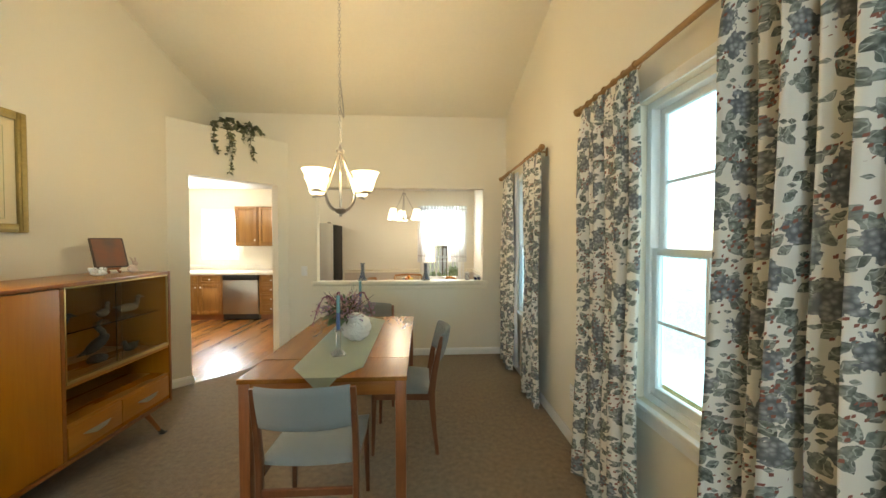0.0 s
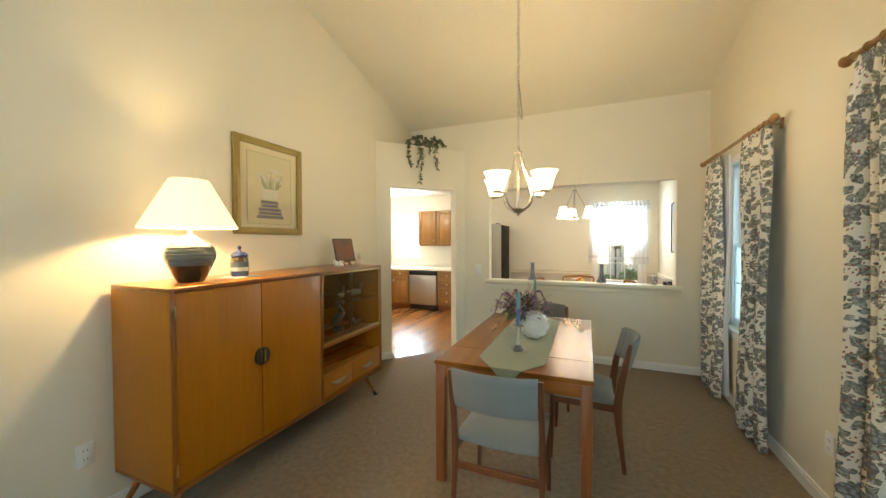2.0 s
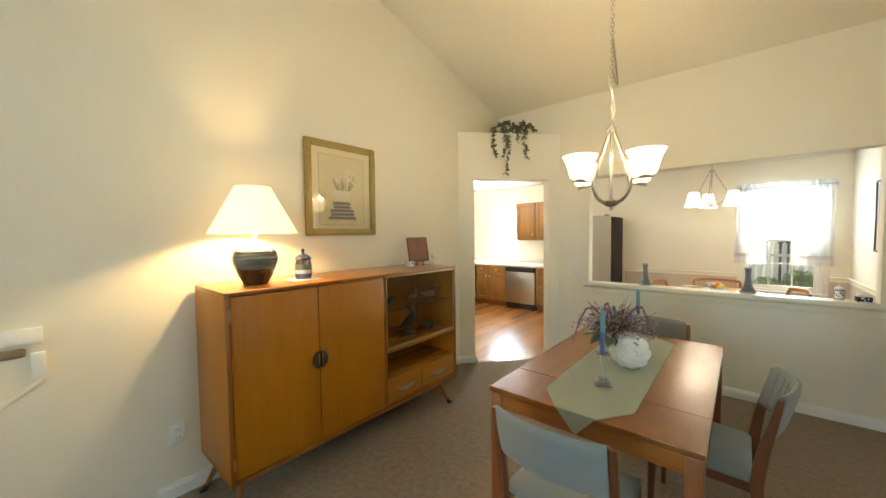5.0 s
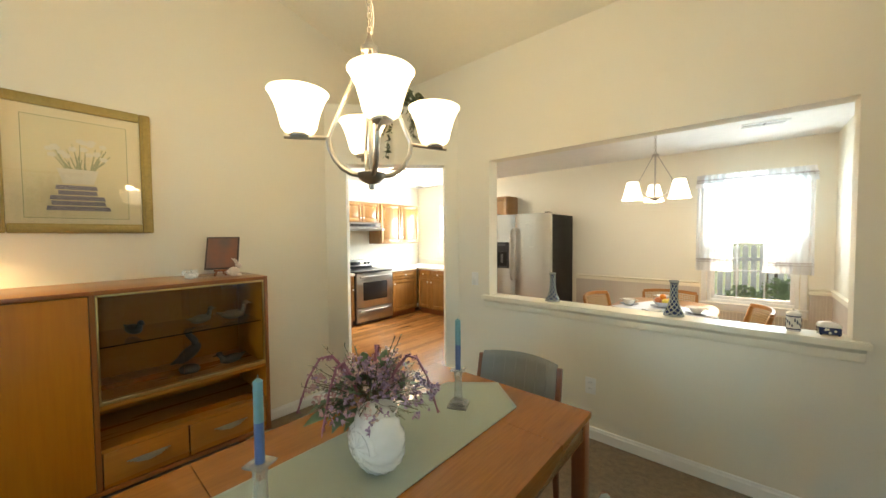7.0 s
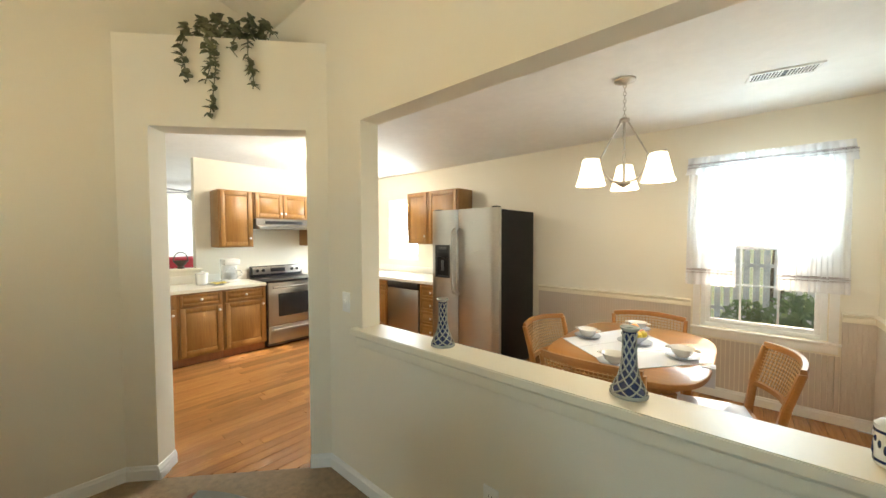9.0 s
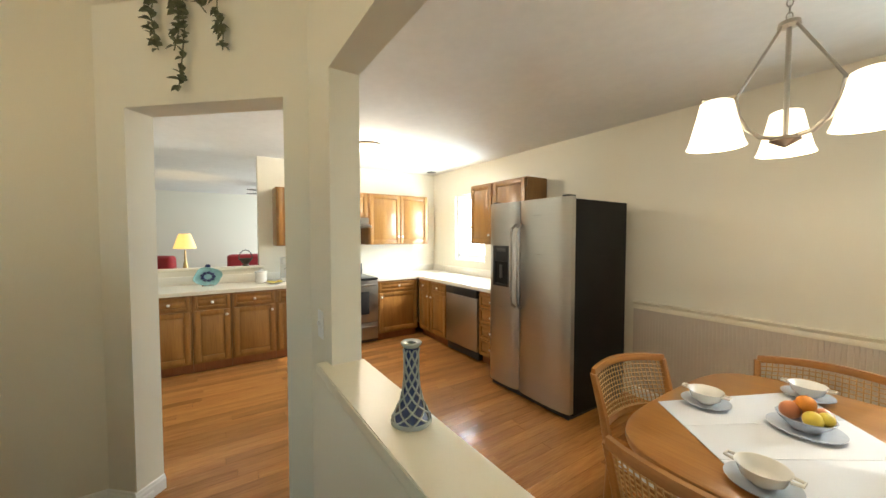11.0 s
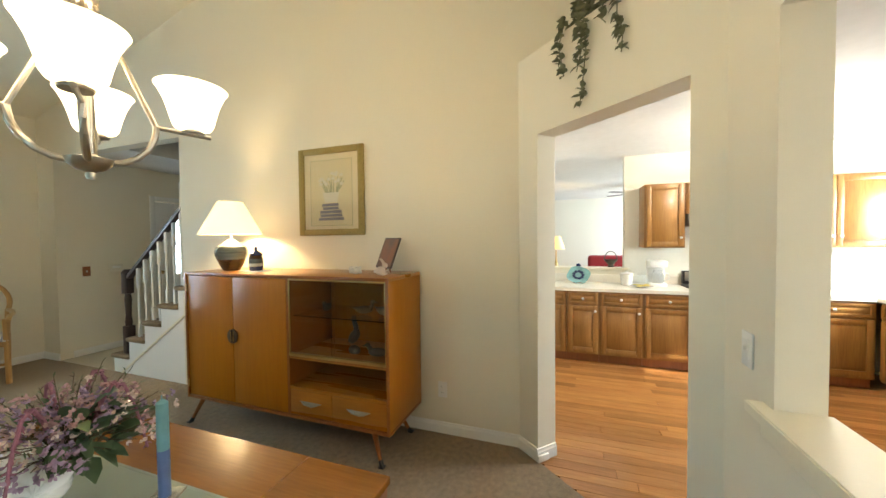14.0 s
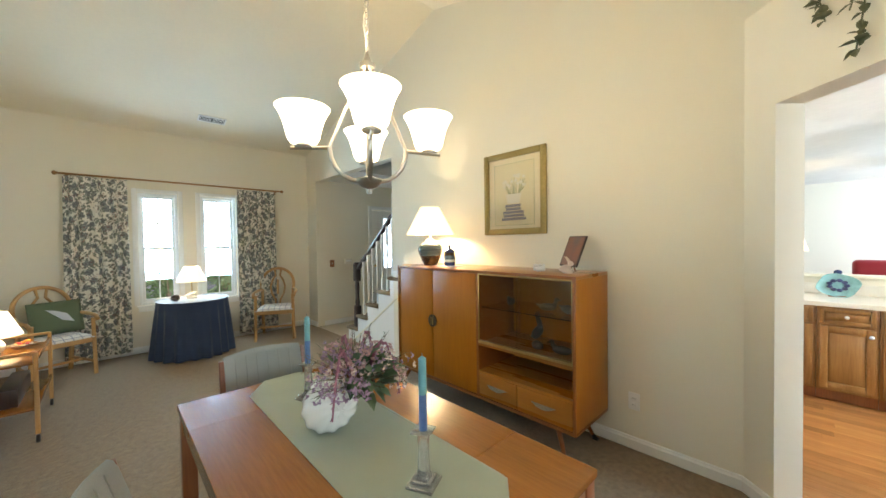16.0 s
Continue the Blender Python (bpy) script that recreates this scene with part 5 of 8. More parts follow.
for k in range(4):
    a = radians(60.5 + 90 * k)
    ca, sa = math.cos(a), math.sin(a)

    def ring_pt(r, z):
        return (r * ca, r * sa, z)
    bm = B()
    pts = [(0.035, 1.648)] + [(0.035 + 0.105 * math.sin(math.pi / 2 * f), 1.648 + 0.118 * (1 - math.cos(math.pi / 2 * f))) for f in (0.2, 0.4, 0.6, 0.8, 1.0)]
    tube(bm, [ring_pt(r, z) for r, z in pts], 0.0085, 8)
    tube(bm, [ring_pt(0.136, 1.766), ring_pt(R0 + 0.045, 1.759)], 0.0065, 8)
    tube(bm, [ring_pt(0.139, 1.767), ring_pt(0.018, 2.066)], 0.006, 8)
    arm = part("arm", bm, NICKEL, ch)
    bm = B()
    lathe(bm, [(0.030, 1.762), (0.032, 1.768), (0.020, 1.774), (0.018, 1.788)], 20, (R0 * ca, R0 * sa, 0))
    part("socket_cup", bm, NICKEL, arm)
    bm = B()
    n = 32
    prof = ((0.030, 1.776), (0.046, 1.779), (0.054, 1.792), (0.062, 1.826), (0.072, 1.860), (0.087, 1.892), (0.094, 1.901), (0.090, 1.901), (0.069, 1.861), (0.058, 1.828), (0.050, 1.795), (0.026, 1.782))
    bridge(bm, [[(R0 * ca + r * math.cos(6.2832 * i / n), R0 * sa + r * math.sin(6.2832 * i / n), z) for i in range(n)] for r, z in prof], True, True)
    part("shade", bm, SHADEUP, arm, "lit frosted glass shade", 60)
    bulb("chandelier_bulb", HX0 + R0 * ca, HY0 + R0 * sa, 1.932, 4.2)


def chain(base, x, y, z0, z1, mat, link=0.030):
    n = int((z1 - z0) / (link * 0.78))
    step = (z1 - z0) / n
    bm0 = B()
    tube(bm0, [(0.0085 * math.sin(6.2832 * i / 12), 0, step * 0.62 * math.cos(6.2832 * i / 12)) for i in range(13)], 0.0022, 6)
    me = mesh_of("link", bm0, mat, 60)
    for k in range(n):
        ob = new("link", me)
        ob.parent = base
        ob.matrix_basis = pose(x, y, z0 + step * (k + 0.5), 0, 0, 90 * (k % 2) + 20)


chain(ch, 0, 0, 2.128, top - 0.03, NICKEL)
bm = B()
tube(bm, [(0.016 * math.sin(0.9 * k), 0.012 * math.cos(0.7 * k), 2.13 + (top - 2.16) * k / 30) for k in range(31)], 0.0022, 5)
part("cord", bm, CREAMC, ch, "pale twisted cord")
bm = B()
n = 10
loop = [(0.028 * math.sin(3.1416 * i / n), 0.004, 2.40 - 0.17 * math.sin(3.1416 * i / n) + 0.19 * i / n) for i in range(n + 1)]
tube(bm, loop, 0.005, 6)
part("slack_chain", bm, NICKEL, ch)
bm = B()
lathe(bm, [(0.062, top - 0.004), (0.060, top - 0.014), (0.02, top - 0.036), (0.006, top - 0.04)], 24)
part("canopy", bm, NICKEL, ch)


# ---- on the dining table ----
def candlestick(at, label):
    base = thing("candlestick", at, 25, label, "candlestick", "candlesticks on the runner")
    bm = B()
    box(bm, (-0.041, -0.041, 0.0), (0.041, 0.041, 0.010), 0.004)
    box(bm, (-0.031, -0.031, 0.010), (0.031, 0.031, 0.022), 0.005)
    part("foot", bm, CRYSTAL, base, "square crystal foot", None)
    bm = B()
    rings = [[(s * cx, s * cy, z) for cx, cy in ((-1, -0.8), (-0.8, -1), (0.8, -1), (1, -0.8), (1, 0.8), (0.8, 1), (-0.8, 1), (-1, 0.8))] for s, z in ((0.020, 0.022), (0.015, 0.034), (0.0125, 0.11), (0.015, 0.152))]
    bridge(bm, rings)
    part("column", bm, CRYSTAL, base, "square tapered crystal column", None)
    bm = B()
    box(bm, (-0.028, -0.028, 0.152), (0.028, 0.028, 0.158), 0.001)
    part("drip_tray", bm, CRYSTAL, base, "small square collar")
    bm = B()
    lathe(bm, [(0.0115, 0.158), (0.0115, 0.26)], 16)
    c = part("candle", bm, CANDLEB, base, "blue taper candle")
    bm = B()
    lathe(bm, [(0.0115, 0.2601), (0.0112, 0.362), (0.004, 0.368)], 16)
    rod(bm, (0, 0, 0.366), (0.001, 0, 0.378), 0.001)
    part("candle_top", bm, CANDLET, c, "teal end of the candle")


RT = TZ + 0.0038
candlestick((0.185, 2.755, RT), "clear square crystal candlestick with a blue taper candle")
candlestick((0.180, 3.545, RT), "clear square crystal candlestick with a blue taper candle")

vase = thing("flower_vase", (0.232, 3.085, RT), 0, "white shell-shaped vase full of pink and mauve flowers", "vase")
bm = B()
n, m = 40, 22
rings = []
for j in range(m + 1):
    th = math.pi * (j + 0.15) / (m + 0.3)
    ring = []
    for i in range(n):
        p = 6.2832 * i / n
        rr = 0.101 * (1 + 0.040 * math.sin(11 * p + 5 * th))
        ring.append((0.035 * 0 + rr * math.sin(th) * math.cos(p) * 1.05, -0.01 + rr * math.cos(th) * 0.72, 0.095 + rr * math.sin(th) * math.sin(p)))
    rings.append(ring)
bridge(bm, rings)
part("shell_body", bm, CERAM, vase, "white ribbed nautilus body", 70)
bm = B()
pts = []
for k in range(40):
    a = k * 0.36
    r = 0.060 * math.exp(-0.085 * a)
    pts.append((r * math.cos(a), -0.068 - 0.006 * k / 40, 0.092 + r * math.sin(a)))
tube(bm, pts, 0.010, 8, 0.004)
part("spiral", bm, CERAM, vase, "", 60)
bm = B()
lathe(bm, [(0.05, 0.155), (0.062, 0.178), (0.060, 0.184), (0.044, 0.165)], 24, caps=False)
part("mouth", bm, CERAM, vase, "", 60)


def leafy(bm, p, way, long, wide, droop=0.0, twist=0.0):
    """One folded leaf or petal, from p along way."""
    way = Vector(way).normalized()
    side = way.cross(Vector((0, 0, 1)))
    side = side.normalized() if side.length > 1e-3 else Vector((1, 0, 0))
    side = Matrix.Rotation(twist, 3, way) @ side
    up = side.cross(way)
    p = Vector(p)
    rows = []
    for f, w in ((0.0, 0.12), (0.35, 1.0), (0.7, 0.75), (1.0, 0.06)):
        c = p + way * (long * f) + Vector((0, 0, -droop * long * f * f))
        rows.append([bm.verts.new(c + side * (wide * w * s) + up * (wide * 0.35 * w * abs(s))) for s in (-0.5, 0, 0.5)])
    for r, q in zip(rows, rows[1:]):
        bm.faces.new((r[0], r[1], q[1], q[0]))
        bm.faces.new((r[1], r[2], q[2], q[1]))


rnd = random.Random(11)
stems, leaves = B(), B()
flowers = {"pink": B(), "blush": B(), "mauve": B()}
plumes = B()
origin = Vector((-0.078, 0.035, 0.150))
for k in range(70):
    a, e = rnd.uniform(0, 6.2832), rnd.uniform(0.12, 1.35)
    L = rnd.uniform(0.085, 0.175) * (1.18 if e < 0.6 else 1.0)
    tip = origin + Vector((math.cos(a) * math.cos(e) * L * 1.05, math.sin(a) * math.cos(e) * L * 1.05, math.sin(e) * L * 0.92 + 0.008))
    mid = (origin + tip) / 2 + Vector((0, 0, 0.018))
    tube(stems, [origin + Vector((rnd.uniform(-0.02, 0.02), rnd.uniform(-0.02, 0.02), -0.04)), mid, tip], 0.0016, 4)
    kind = ("pink", "mauve", "mauve", "blush", "mauve", "pink")[k % 6]
    for f in range(rnd.randint(5, 9)):
        c = tip + Vector([rnd.uniform(-0.028, 0.028) for _ in range(3)])
        out = (c - origin).normalized()
        for q in range(5):
            d = Vector([rnd.uniform(-1, 1) for _ in range(3)]).normalized() * 0.9 + out * 0.6
            leafy(flowers[kind], c, d, rnd.uniform(0.009, 0.016), rnd.uniform(0.007, 0.011), 0.1, rnd.uniform(0, 3))
for k in range(70):
    a, e = rnd.uniform(0.8, 5.2), rnd.uniform(0.1, 1.1)
    L = rnd.uniform(0.05, 0.14)
    p = origin + Vector((math.cos(a) * math.cos(e) * L, math.sin(a) * math.cos(e) * L, math.sin(e) * L - 0.005))
    leafy(leaves, p, (p - origin) + Vector((0, 0, rnd.uniform(-0.08, 0.05))), rnd.uniform(0.04, 0.095), rnd.uniform(0.025, 0.048), 0.3, rnd.uniform(-0.6, 0.6))
for k in range(14):
    a, e = rnd.uniform(1.4, 3.0), rnd.uniform(0.05, 0.8)
    L = rnd.uniform(0.05, 0.11)
    p = origin + Vector((math.cos(a) * math.cos(e) * L, math.sin(a) * math.cos(e) * L, math.sin(e) * L))
    leafy(leaves, p, (p - origin) + Vector((0, 0, rnd.uniform(-0.03, 0.05))), rnd.uniform(0.085, 0.125), rnd.uniform(0.050, 0.072), 0.25, rnd.uniform(-0.5, 0.5))
for k in range(46):
    a, e = rnd.uniform(0, 6.2832), rnd.uniform(0.15, 1.25)
    L = rnd.uniform(0.17, 0.255)
    d = Vector((math.cos(a) * math.cos(e), math.sin(a) * math.cos(e), math.sin(e)))
    tip = origin + d * L
    tube(stems, [origin, origin + d * L * 0.55 + Vector((0, 0, 0.012)), tip], 0.0011, 4)
    for f in range(9):
        leafy(stems if f % 2 else leaves, origin + d * L * (0.6 + 0.05 * f), d + Vector([rnd.uniform(-0.9, 0.9) for _ in range(3)]), 0.016, 0.004, 0.1)
for a, s in ((3.86, 1.0), (0.72, 0.85), (4.6, 0.6), (2.3, 0.6)):
    d = Vector((math.cos(a), math.sin(a), 0))
    pts = [origin + d * (0.05 + 0.20 * f * s) + Vector((0, 0, 0.05 + 0.17 * math.sin(2.6 * f) - 0.16 * f * f)) for f in (0, 0.2, 0.4, 0.6, 0.8, 1.0)]
    tube(plumes, pts, 0.006, 7, 0.003)
    for p, q in zip(pts, pts[1:]):
        for f in range(16):
            c = p + (q - p) * rnd.random()
            leafy(plumes, c, Vector([rnd.uniform(-1, 1) for _ in range(3)]) + (q - p) * 8, 0.014, 0.005, 0.2, rnd.uniform(0, 3))
tagged(part("twig", stems, STEMM, vase, "thin brown twigs and grasses"), kind="stuff")
tagged(part("leaf", leaves, LEAF, vase, "dark green silk leaves"), kind="stuff")
tagged(part("pink_blossom", flowers["pink"], PINK, vase, "dusty pink blossoms"), kind="stuff")
tagged(part("blush_blossom", flowers["blush"], BLUSH, vase, "pale blush blossoms"), kind="stuff")
tagged(part("mauve_blossom", flowers["mauve"], MAUVE, vase, "mauve blossoms"), kind="stuff")
tagged(part("plume", plumes, PLUM, vase, "drooping plum-coloured plumes"), kind="stuff")

# ---- ivy on the plant ledge ----
ivy = thing("ivy_garland", (-1.36, 4.56, LEDGE), 0, "trailing silk ivy on the plant ledge", "plant")
rnd = random.Random(5)
DUv = Vector((DU.x, DU.y, 0))
OUT = Vector((-DN.x, -DN.y, 0))


def ivy_strand(pts, count, name):
    bm = B()
    tube(bm, pts, 0.003, 5)
    pts = [Vector(p) for p in pts]
    for k in range(count):
        f = rnd.random() * (len(pts) - 1)
        i = min(int(f), len(pts) - 2)
        p = pts[i] + (pts[i + 1] - pts[i]) * (f - i)
        d = DUv * rnd.uniform(-1, 1) + OUT * rnd.uniform(0.05, 0.7) + Vector((0, 0, rnd.uniform(-0.9, 0.5)))
        leafy(bm, p, d, rnd.uniform(0.032, 0.055), rnd.uniform(0.026, 0.042), 0.15, rnd.uniform(-0.5, 0.5))
    part(name, bm, IVY, ivy, "", None)


edge = -0.040
for s, drop, cnt in ((-0.21, 0.29, 40), (-0.085, 0.30, 36), (-0.06, 0.47, 60), (0.15, 0.32, 42), (0.06, 0.14, 22)):
    off = Vector((-1.36, 4.56)) - DA
    c = off.dot(Vector((DU.x, DU.y)))
    front = (DA + DU * (c + s)) - Vector((-1.36, 4.56))
    front = Vector((front.x, front.y, 0))
    pts = [front - OUT * 0.06 + Vector((0, 0, 0.03)), front + OUT * 0.015 + Vector((0, 0, 0.045))]
    pts += [front + OUT * 0.03 + DUv * (0.02 * math.sin(6 * f + s * 20)) + Vector((0, 0, 0.02 - drop * f)) for f in (0.15, 0.4, 0.7, 1.0)]
    ivy_strand(pts, cnt, "strand")
for k in range(5):
    s0 = -0.19 + 0.09 * k
    front = (DA + DU * (off.dot(Vector((DU.x, DU.y))) + s0)) - Vector((-1.36, 4.56))
    f3 = Vector((front.x, front.y, 0))
    ivy_strand([f3 - OUT * 0.08 + Vector((0, 0, 0.02)), f3 - OUT * 0.02 + DUv * 0.05 + Vector((0, 0, 0.11 + 0.03 * (k % 2))), f3 + OUT * 0.01 + DUv * 0.10 + Vector((0, 0, 0.04))], 44, "top_growth")


# ---- plates on walls ----
def outlet(at, turn, label, kind="outlet"):
    base = thing("wall_outlet" if kind == "outlet" else "light_switch", at, turn, label, "outlet" if kind == "outlet" else "switch")
    bm = B()
    box(bm, (-0.036, -0.007, -0.058), (0.036, -0.0005, 0.058), 0.003)
    part("cover_plate", bm, WHITEP, base)
    bm = B()
    if kind == "outlet":
        for z in (-0.022, 0.022):
            box(bm, (-0.017, -0.0095, z - 0.015), (0.017, -0.007, z + 0.015), 0.002)
        part("socket_face", bm, WHITEP, base)
        bm = B()
        for z in (-0.022, 0.022):
            for x in (-0.007, 0.007):
                box(bm, (x - 0.0012, -0.0101, z - 0.004), (x + 0.0012, -0.0094, z + 0.006))
        part("slots", bm, BLACK, base)
    else:
        box(bm, (-0.016, -0.0085, -0.033), (0.016, -0.007, 0.033), 0.001)
        box(bm, (-0.006, -0.018, -0.002), (0.006, -0.008, 0.014), 0.002)
        part("toggle", bm, WHITEP, base)


outlet((0.265, NY, 0.375), 0, "white wall outlet under the pass-through")
outlet((WX, 3.50, 0.325), 90, "white wall outlet beside the sideboard")
outlet((WX, 1.445, 0.36), 90, "white wall outlet beside the sideboard")
outlet((EX, 2.95, 0.36), -90, "white wall outlet between the curtains")
outlet((-0.735, NY, 1.06), 0, "white light switch beside the pass-through", "switch")


# ---- kitchen cabinets ----
def raised_panel(parent, name, x0, x1, z0, z1, knob=None, mat=OAK):
    """A door or drawer front in the plane y = 0 facing local -y: stiles, rails, a raised field, a knob."""
    w = 0.052 if z1 - z0 > 0.25 else 0.030
    bm = B()
    d = 0.020
    box(bm, (x0, -d, z0), (x0 + w, 0, z1), 0.004)
    box(bm, (x1 - w, -d, z0), (x1, 0, z1), 0.004)
    box(bm, (x0 + w, -d, z1 - w), (x1 - w, 0, z1), 0.004)
    box(bm, (x0 + w, -d, z0), (x1 - w, 0, z0 + w), 0.004)
    g = 0.018
    a, b, c, e = x0 + w, x1 - w, z0 + w, z1 - w
    bridge(bm, [[(a, -0.008, c), (b, -0.008, c), (b, -0.008, e), (a, -0.008, e)], [(a + 0.004, -0.008, c + 0.004), (b - 0.004, -0.008, c + 0.004), (b - 0.004, -0.008, e - 0.004), (a + 0.004, -0.008, e - 0.004)],
                [(a + g, -0.019, c + g), (b - g, -0.019, c + g), (b - g, -0.019, e - g), (a + g, -0.019, e - g)]])
    ob = part(name, bm, mat, parent)
    if knob:
        bm = B()
        n = 12
        bridge(bm, [[(knob[0] + r * math.cos(6.2832 * i / n), -y, knob[1] + r * math.sin(6.2832 * i / n)) for i in range(n)] for r, y in ((0.006, 0.019), (0.006, 0.030), (0.014, 0.034), (0.015, 0.040), (0.008, 0.046), (0.001, 0.047))])
        part("knob", bm, CERAM, ob, "white knob")
    return ob


def base_unit(at, turn, wide, label, style="door", depth=0.60, top=0.822):
    u = thing("base_cabinet", at, turn, label, "cabinet", "honey oak base cabinets")
    bm = B()
    box(bm, (0.001, 0.0, 0.10), (wide - 0.001, depth, top), 0.002)
    part("carcass", bm, OAK, u)
    bm = B()
    box(bm, (0.001, 0.055, 0.001), (wide - 0.001, depth - 0.02, 0.0995))
    part("toe_kick", bm, TEAKZ, u, "dark toe kick")
    e = 0.018
    if style == "drawers":
        zs = (0.125, 0.30, 0.475, 0.645, 0.805)
        for a, b in zip(zs, zs[1:]):
            raised_panel(u, "drawer", e, wide - e, a, b - 0.012, (wide / 2, (a + b) / 2 - 0.006), OAKX if turn in (0, 180) else OAKY)
    else:
        raised_panel(u, "drawer", e, wide - e, 0.675, 0.805, (wide / 2, 0.742))
        if style == "pair":
            raised_panel(u, "door", e, wide / 2 - 0.004, 0.125, 0.655, (wide / 2 - 0.03, 0.60))
            raised_panel(u, "door", wide / 2 + 0.004, wide - e, 0.125, 0.655, (wide / 2 + 0.03, 0.60))
        else:
            raised_panel(u, "door", e, wide - e, 0.125, 0.655, (wide - 0.045 if style == "door" else 0.045, 0.60))
    return u


def wall_unit(at, turn, wide, high, label, doors=1, depth=0.315, knob_low=True):
    u = thing("wall_cabinet", at, turn, label, "cabinet", "honey oak wall cabinets")
    bm = B()
    box(bm, (0.001, 0.0, 0.0), (wide - 0.001, depth, high), 0.002)
    part("carcass", bm, OAK, u)
    e = 0.015
    w = (wide - 2 * e) / doors
    for k in range(doors):
        a, b = e + w * k + 0.003, e + w * (k + 1) - 0.003
        kx = b - 0.028 if (k == 0) else a + 0.028
        raised_panel(u, "door", a, b, e, high - e, (kx, e + 0.10 if high > 0.5 else e + 0.06))
    return u


FX, FY = -3.62, 7.04                         # faces of the west and north base cabinets
DEP = FX - KW - 0.004
for y0, y1, st in ((3.60, 3.98, "door"), (3.98, 4.36, "left"), (4.36, 4.71, "door"), (4.71, 5.15, "door"), (5.15, 5.635, "door")):
    base_unit((FX, y0, 0), 90, y1 - y0, "honey oak base cabinet with drawer and raised panel door", st, DEP)
base_unit((FX, 6.405, 0), 90, 7.02 - 6.405, "honey oak corner base cabinet, sunlit", "left", DEP)
DEN = KN - FY - 0.004
base_unit((FX + 0.03, FY, 0), 0, 0.31, "honey oak base cabinet under the window", "door", DEN)
base_unit((FX + 0.34, FY, 0), 0, 0.40, "honey oak base cabinet under the window", "left", DEN)
base_unit((-2.235, FY, 0), 0, 0.44, "honey oak cabinet with four drawers", "drawers", DEN)

CT0, CT1 = 0.823, 0.860


def counter(name, pts, label):
    bm = B()
    prism(bm, pts, "z", CT0, CT1)
    bmesh.ops.bevel(bm, geom=[e for e in bm.edges if all(v.co.z > CT1 - 0.001 for v in e.verts)], offset=0.006, segments=2, affect="EDGES")
    return solid(name, bm, COUNTER, label, "countertop", smooth=40)


ov = 0.026
counter("countertop", [(KW + 0.003, 3.58), (FX + ov, 3.58), (FX + ov, 5.636), (KW + 0.003, 5.636)], "cream laminate worktop beside the range")
counter("countertop", [(KW + 0.003, 6.404), (FX + ov, 6.404), (FX + ov, FY - ov), (-1.79, FY - ov), (-1.79, KN - 0.003), (KW + 0.003, KN - 0.003)], "cream laminate corner worktop under the window")
bm = B()
box(bm, (KW + 0.001, 6.41, CT1 + 0.0005), (KW + 0.02, KN - 0.022, CT1 + 0.10), 0.003)
solid("backsplash", bm, COUNTER, "cream laminate backsplash strip", "backsplash")
bm = B()
box(bm, (KW + 0.001, KN - 0.02, CT1 + 0.0005), (-1.79, KN - 0.001, CT1 + 0.10), 0.003)
solid("backsplash", bm, COUNTER, "cream laminate backsplash strip", "backsplash")
bm = B()
box(bm, (KW + 0.001, 3.6, CT1 + 0.0005), (KW + 0.02, 5.63, CT1 + 0.10), 0.003)
solid("backsplash", bm, COUNTER, "cream laminate backsplash strip", "backsplash")

UX = -3.925
wall_unit((UX, 5.21, 1.31), 90, 0.405, 0.73, "honey oak wall cabinet beside the hood")
wall_unit((UX, 5.62, 1.69), 90, 0.775, 0.35, "short honey oak wall cabinet over the hood", 2)
wall_unit((UX, 6.40, 1.31), 90, 0.98, 0.73, "honey oak wall cabinet in the sunlit corner", 2)
wall_unit((-2.83, 7.385, 1.33), 0, 0.43, 0.75, "honey oak wall cabinet beside the window")
wall_unit((-2.395, 7.385, 1.33), 0, 0.54, 0.75, "honey oak wall cabinet beside the fridge", 1)

bm = B()
prism(bm, [(UX + 0.05, 5.635), (UX + 0.05, 6.385), (KW + 0.003, 6.385), (KW + 0.003, 5.635)], "z", 1.60, 1.688)
hood = thing("range_hood", (0, 0, 0), 0, "stainless steel range hood under a cabinet", "range hood")
part("canopy", bm, STEEL, hood)
bm = B()
prism(bm, [(UX + 0.05, 1.60), (UX + 0.17, 1.575), (UX + 0.17, 1.548), (KW + 0.003, 1.548), (KW + 0.003, 1.60)], "y", 5.635, 6.385)
part("lip", bm, STEEL, hood)
bm = B()
box(bm, (UX + 0.051, 5.75, 1.62), (UX + 0.055, 6.27, 1.66), 0.001)
part("vent_strip", bm, BLACK, hood)

# ---- range ----
rg = thing("kitchen_range", (FX + 0.02, 5.645, 0), 90, "stainless steel electric range with a black glass top", "range")
W = 0.752
bm = B()
box(bm, (0, 0.012, 0.02), (W, 0.60, 0.855), 0.004)
part("body", bm, STEELD, rg)
bm = B()
box(bm, (-0.002, -0.02, 0.856), (W + 0.002, 0.56, 0.876), 0.004)
part("cooktop", bm, BLACK, rg, "black glass cooktop")
bm = B()
box(bm, (0.01, 0.55, 0.877), (W - 0.01, 0.61, 1.03), 0.006)
bg = part("backguard", bm, BLACK, rg)
bm = B()
box(bm, (0.03, 0.542, 0.915), (W - 0.03, 0.549, 1.02), 0.003)
part("control_panel", bm, STEEL, bg)
bm = B()
box(bm, (0.27, 0.539, 0.94), (0.48, 0.5415, 0.995), 0.001)
part("display", bm, BLACK, bg, "black clock display")
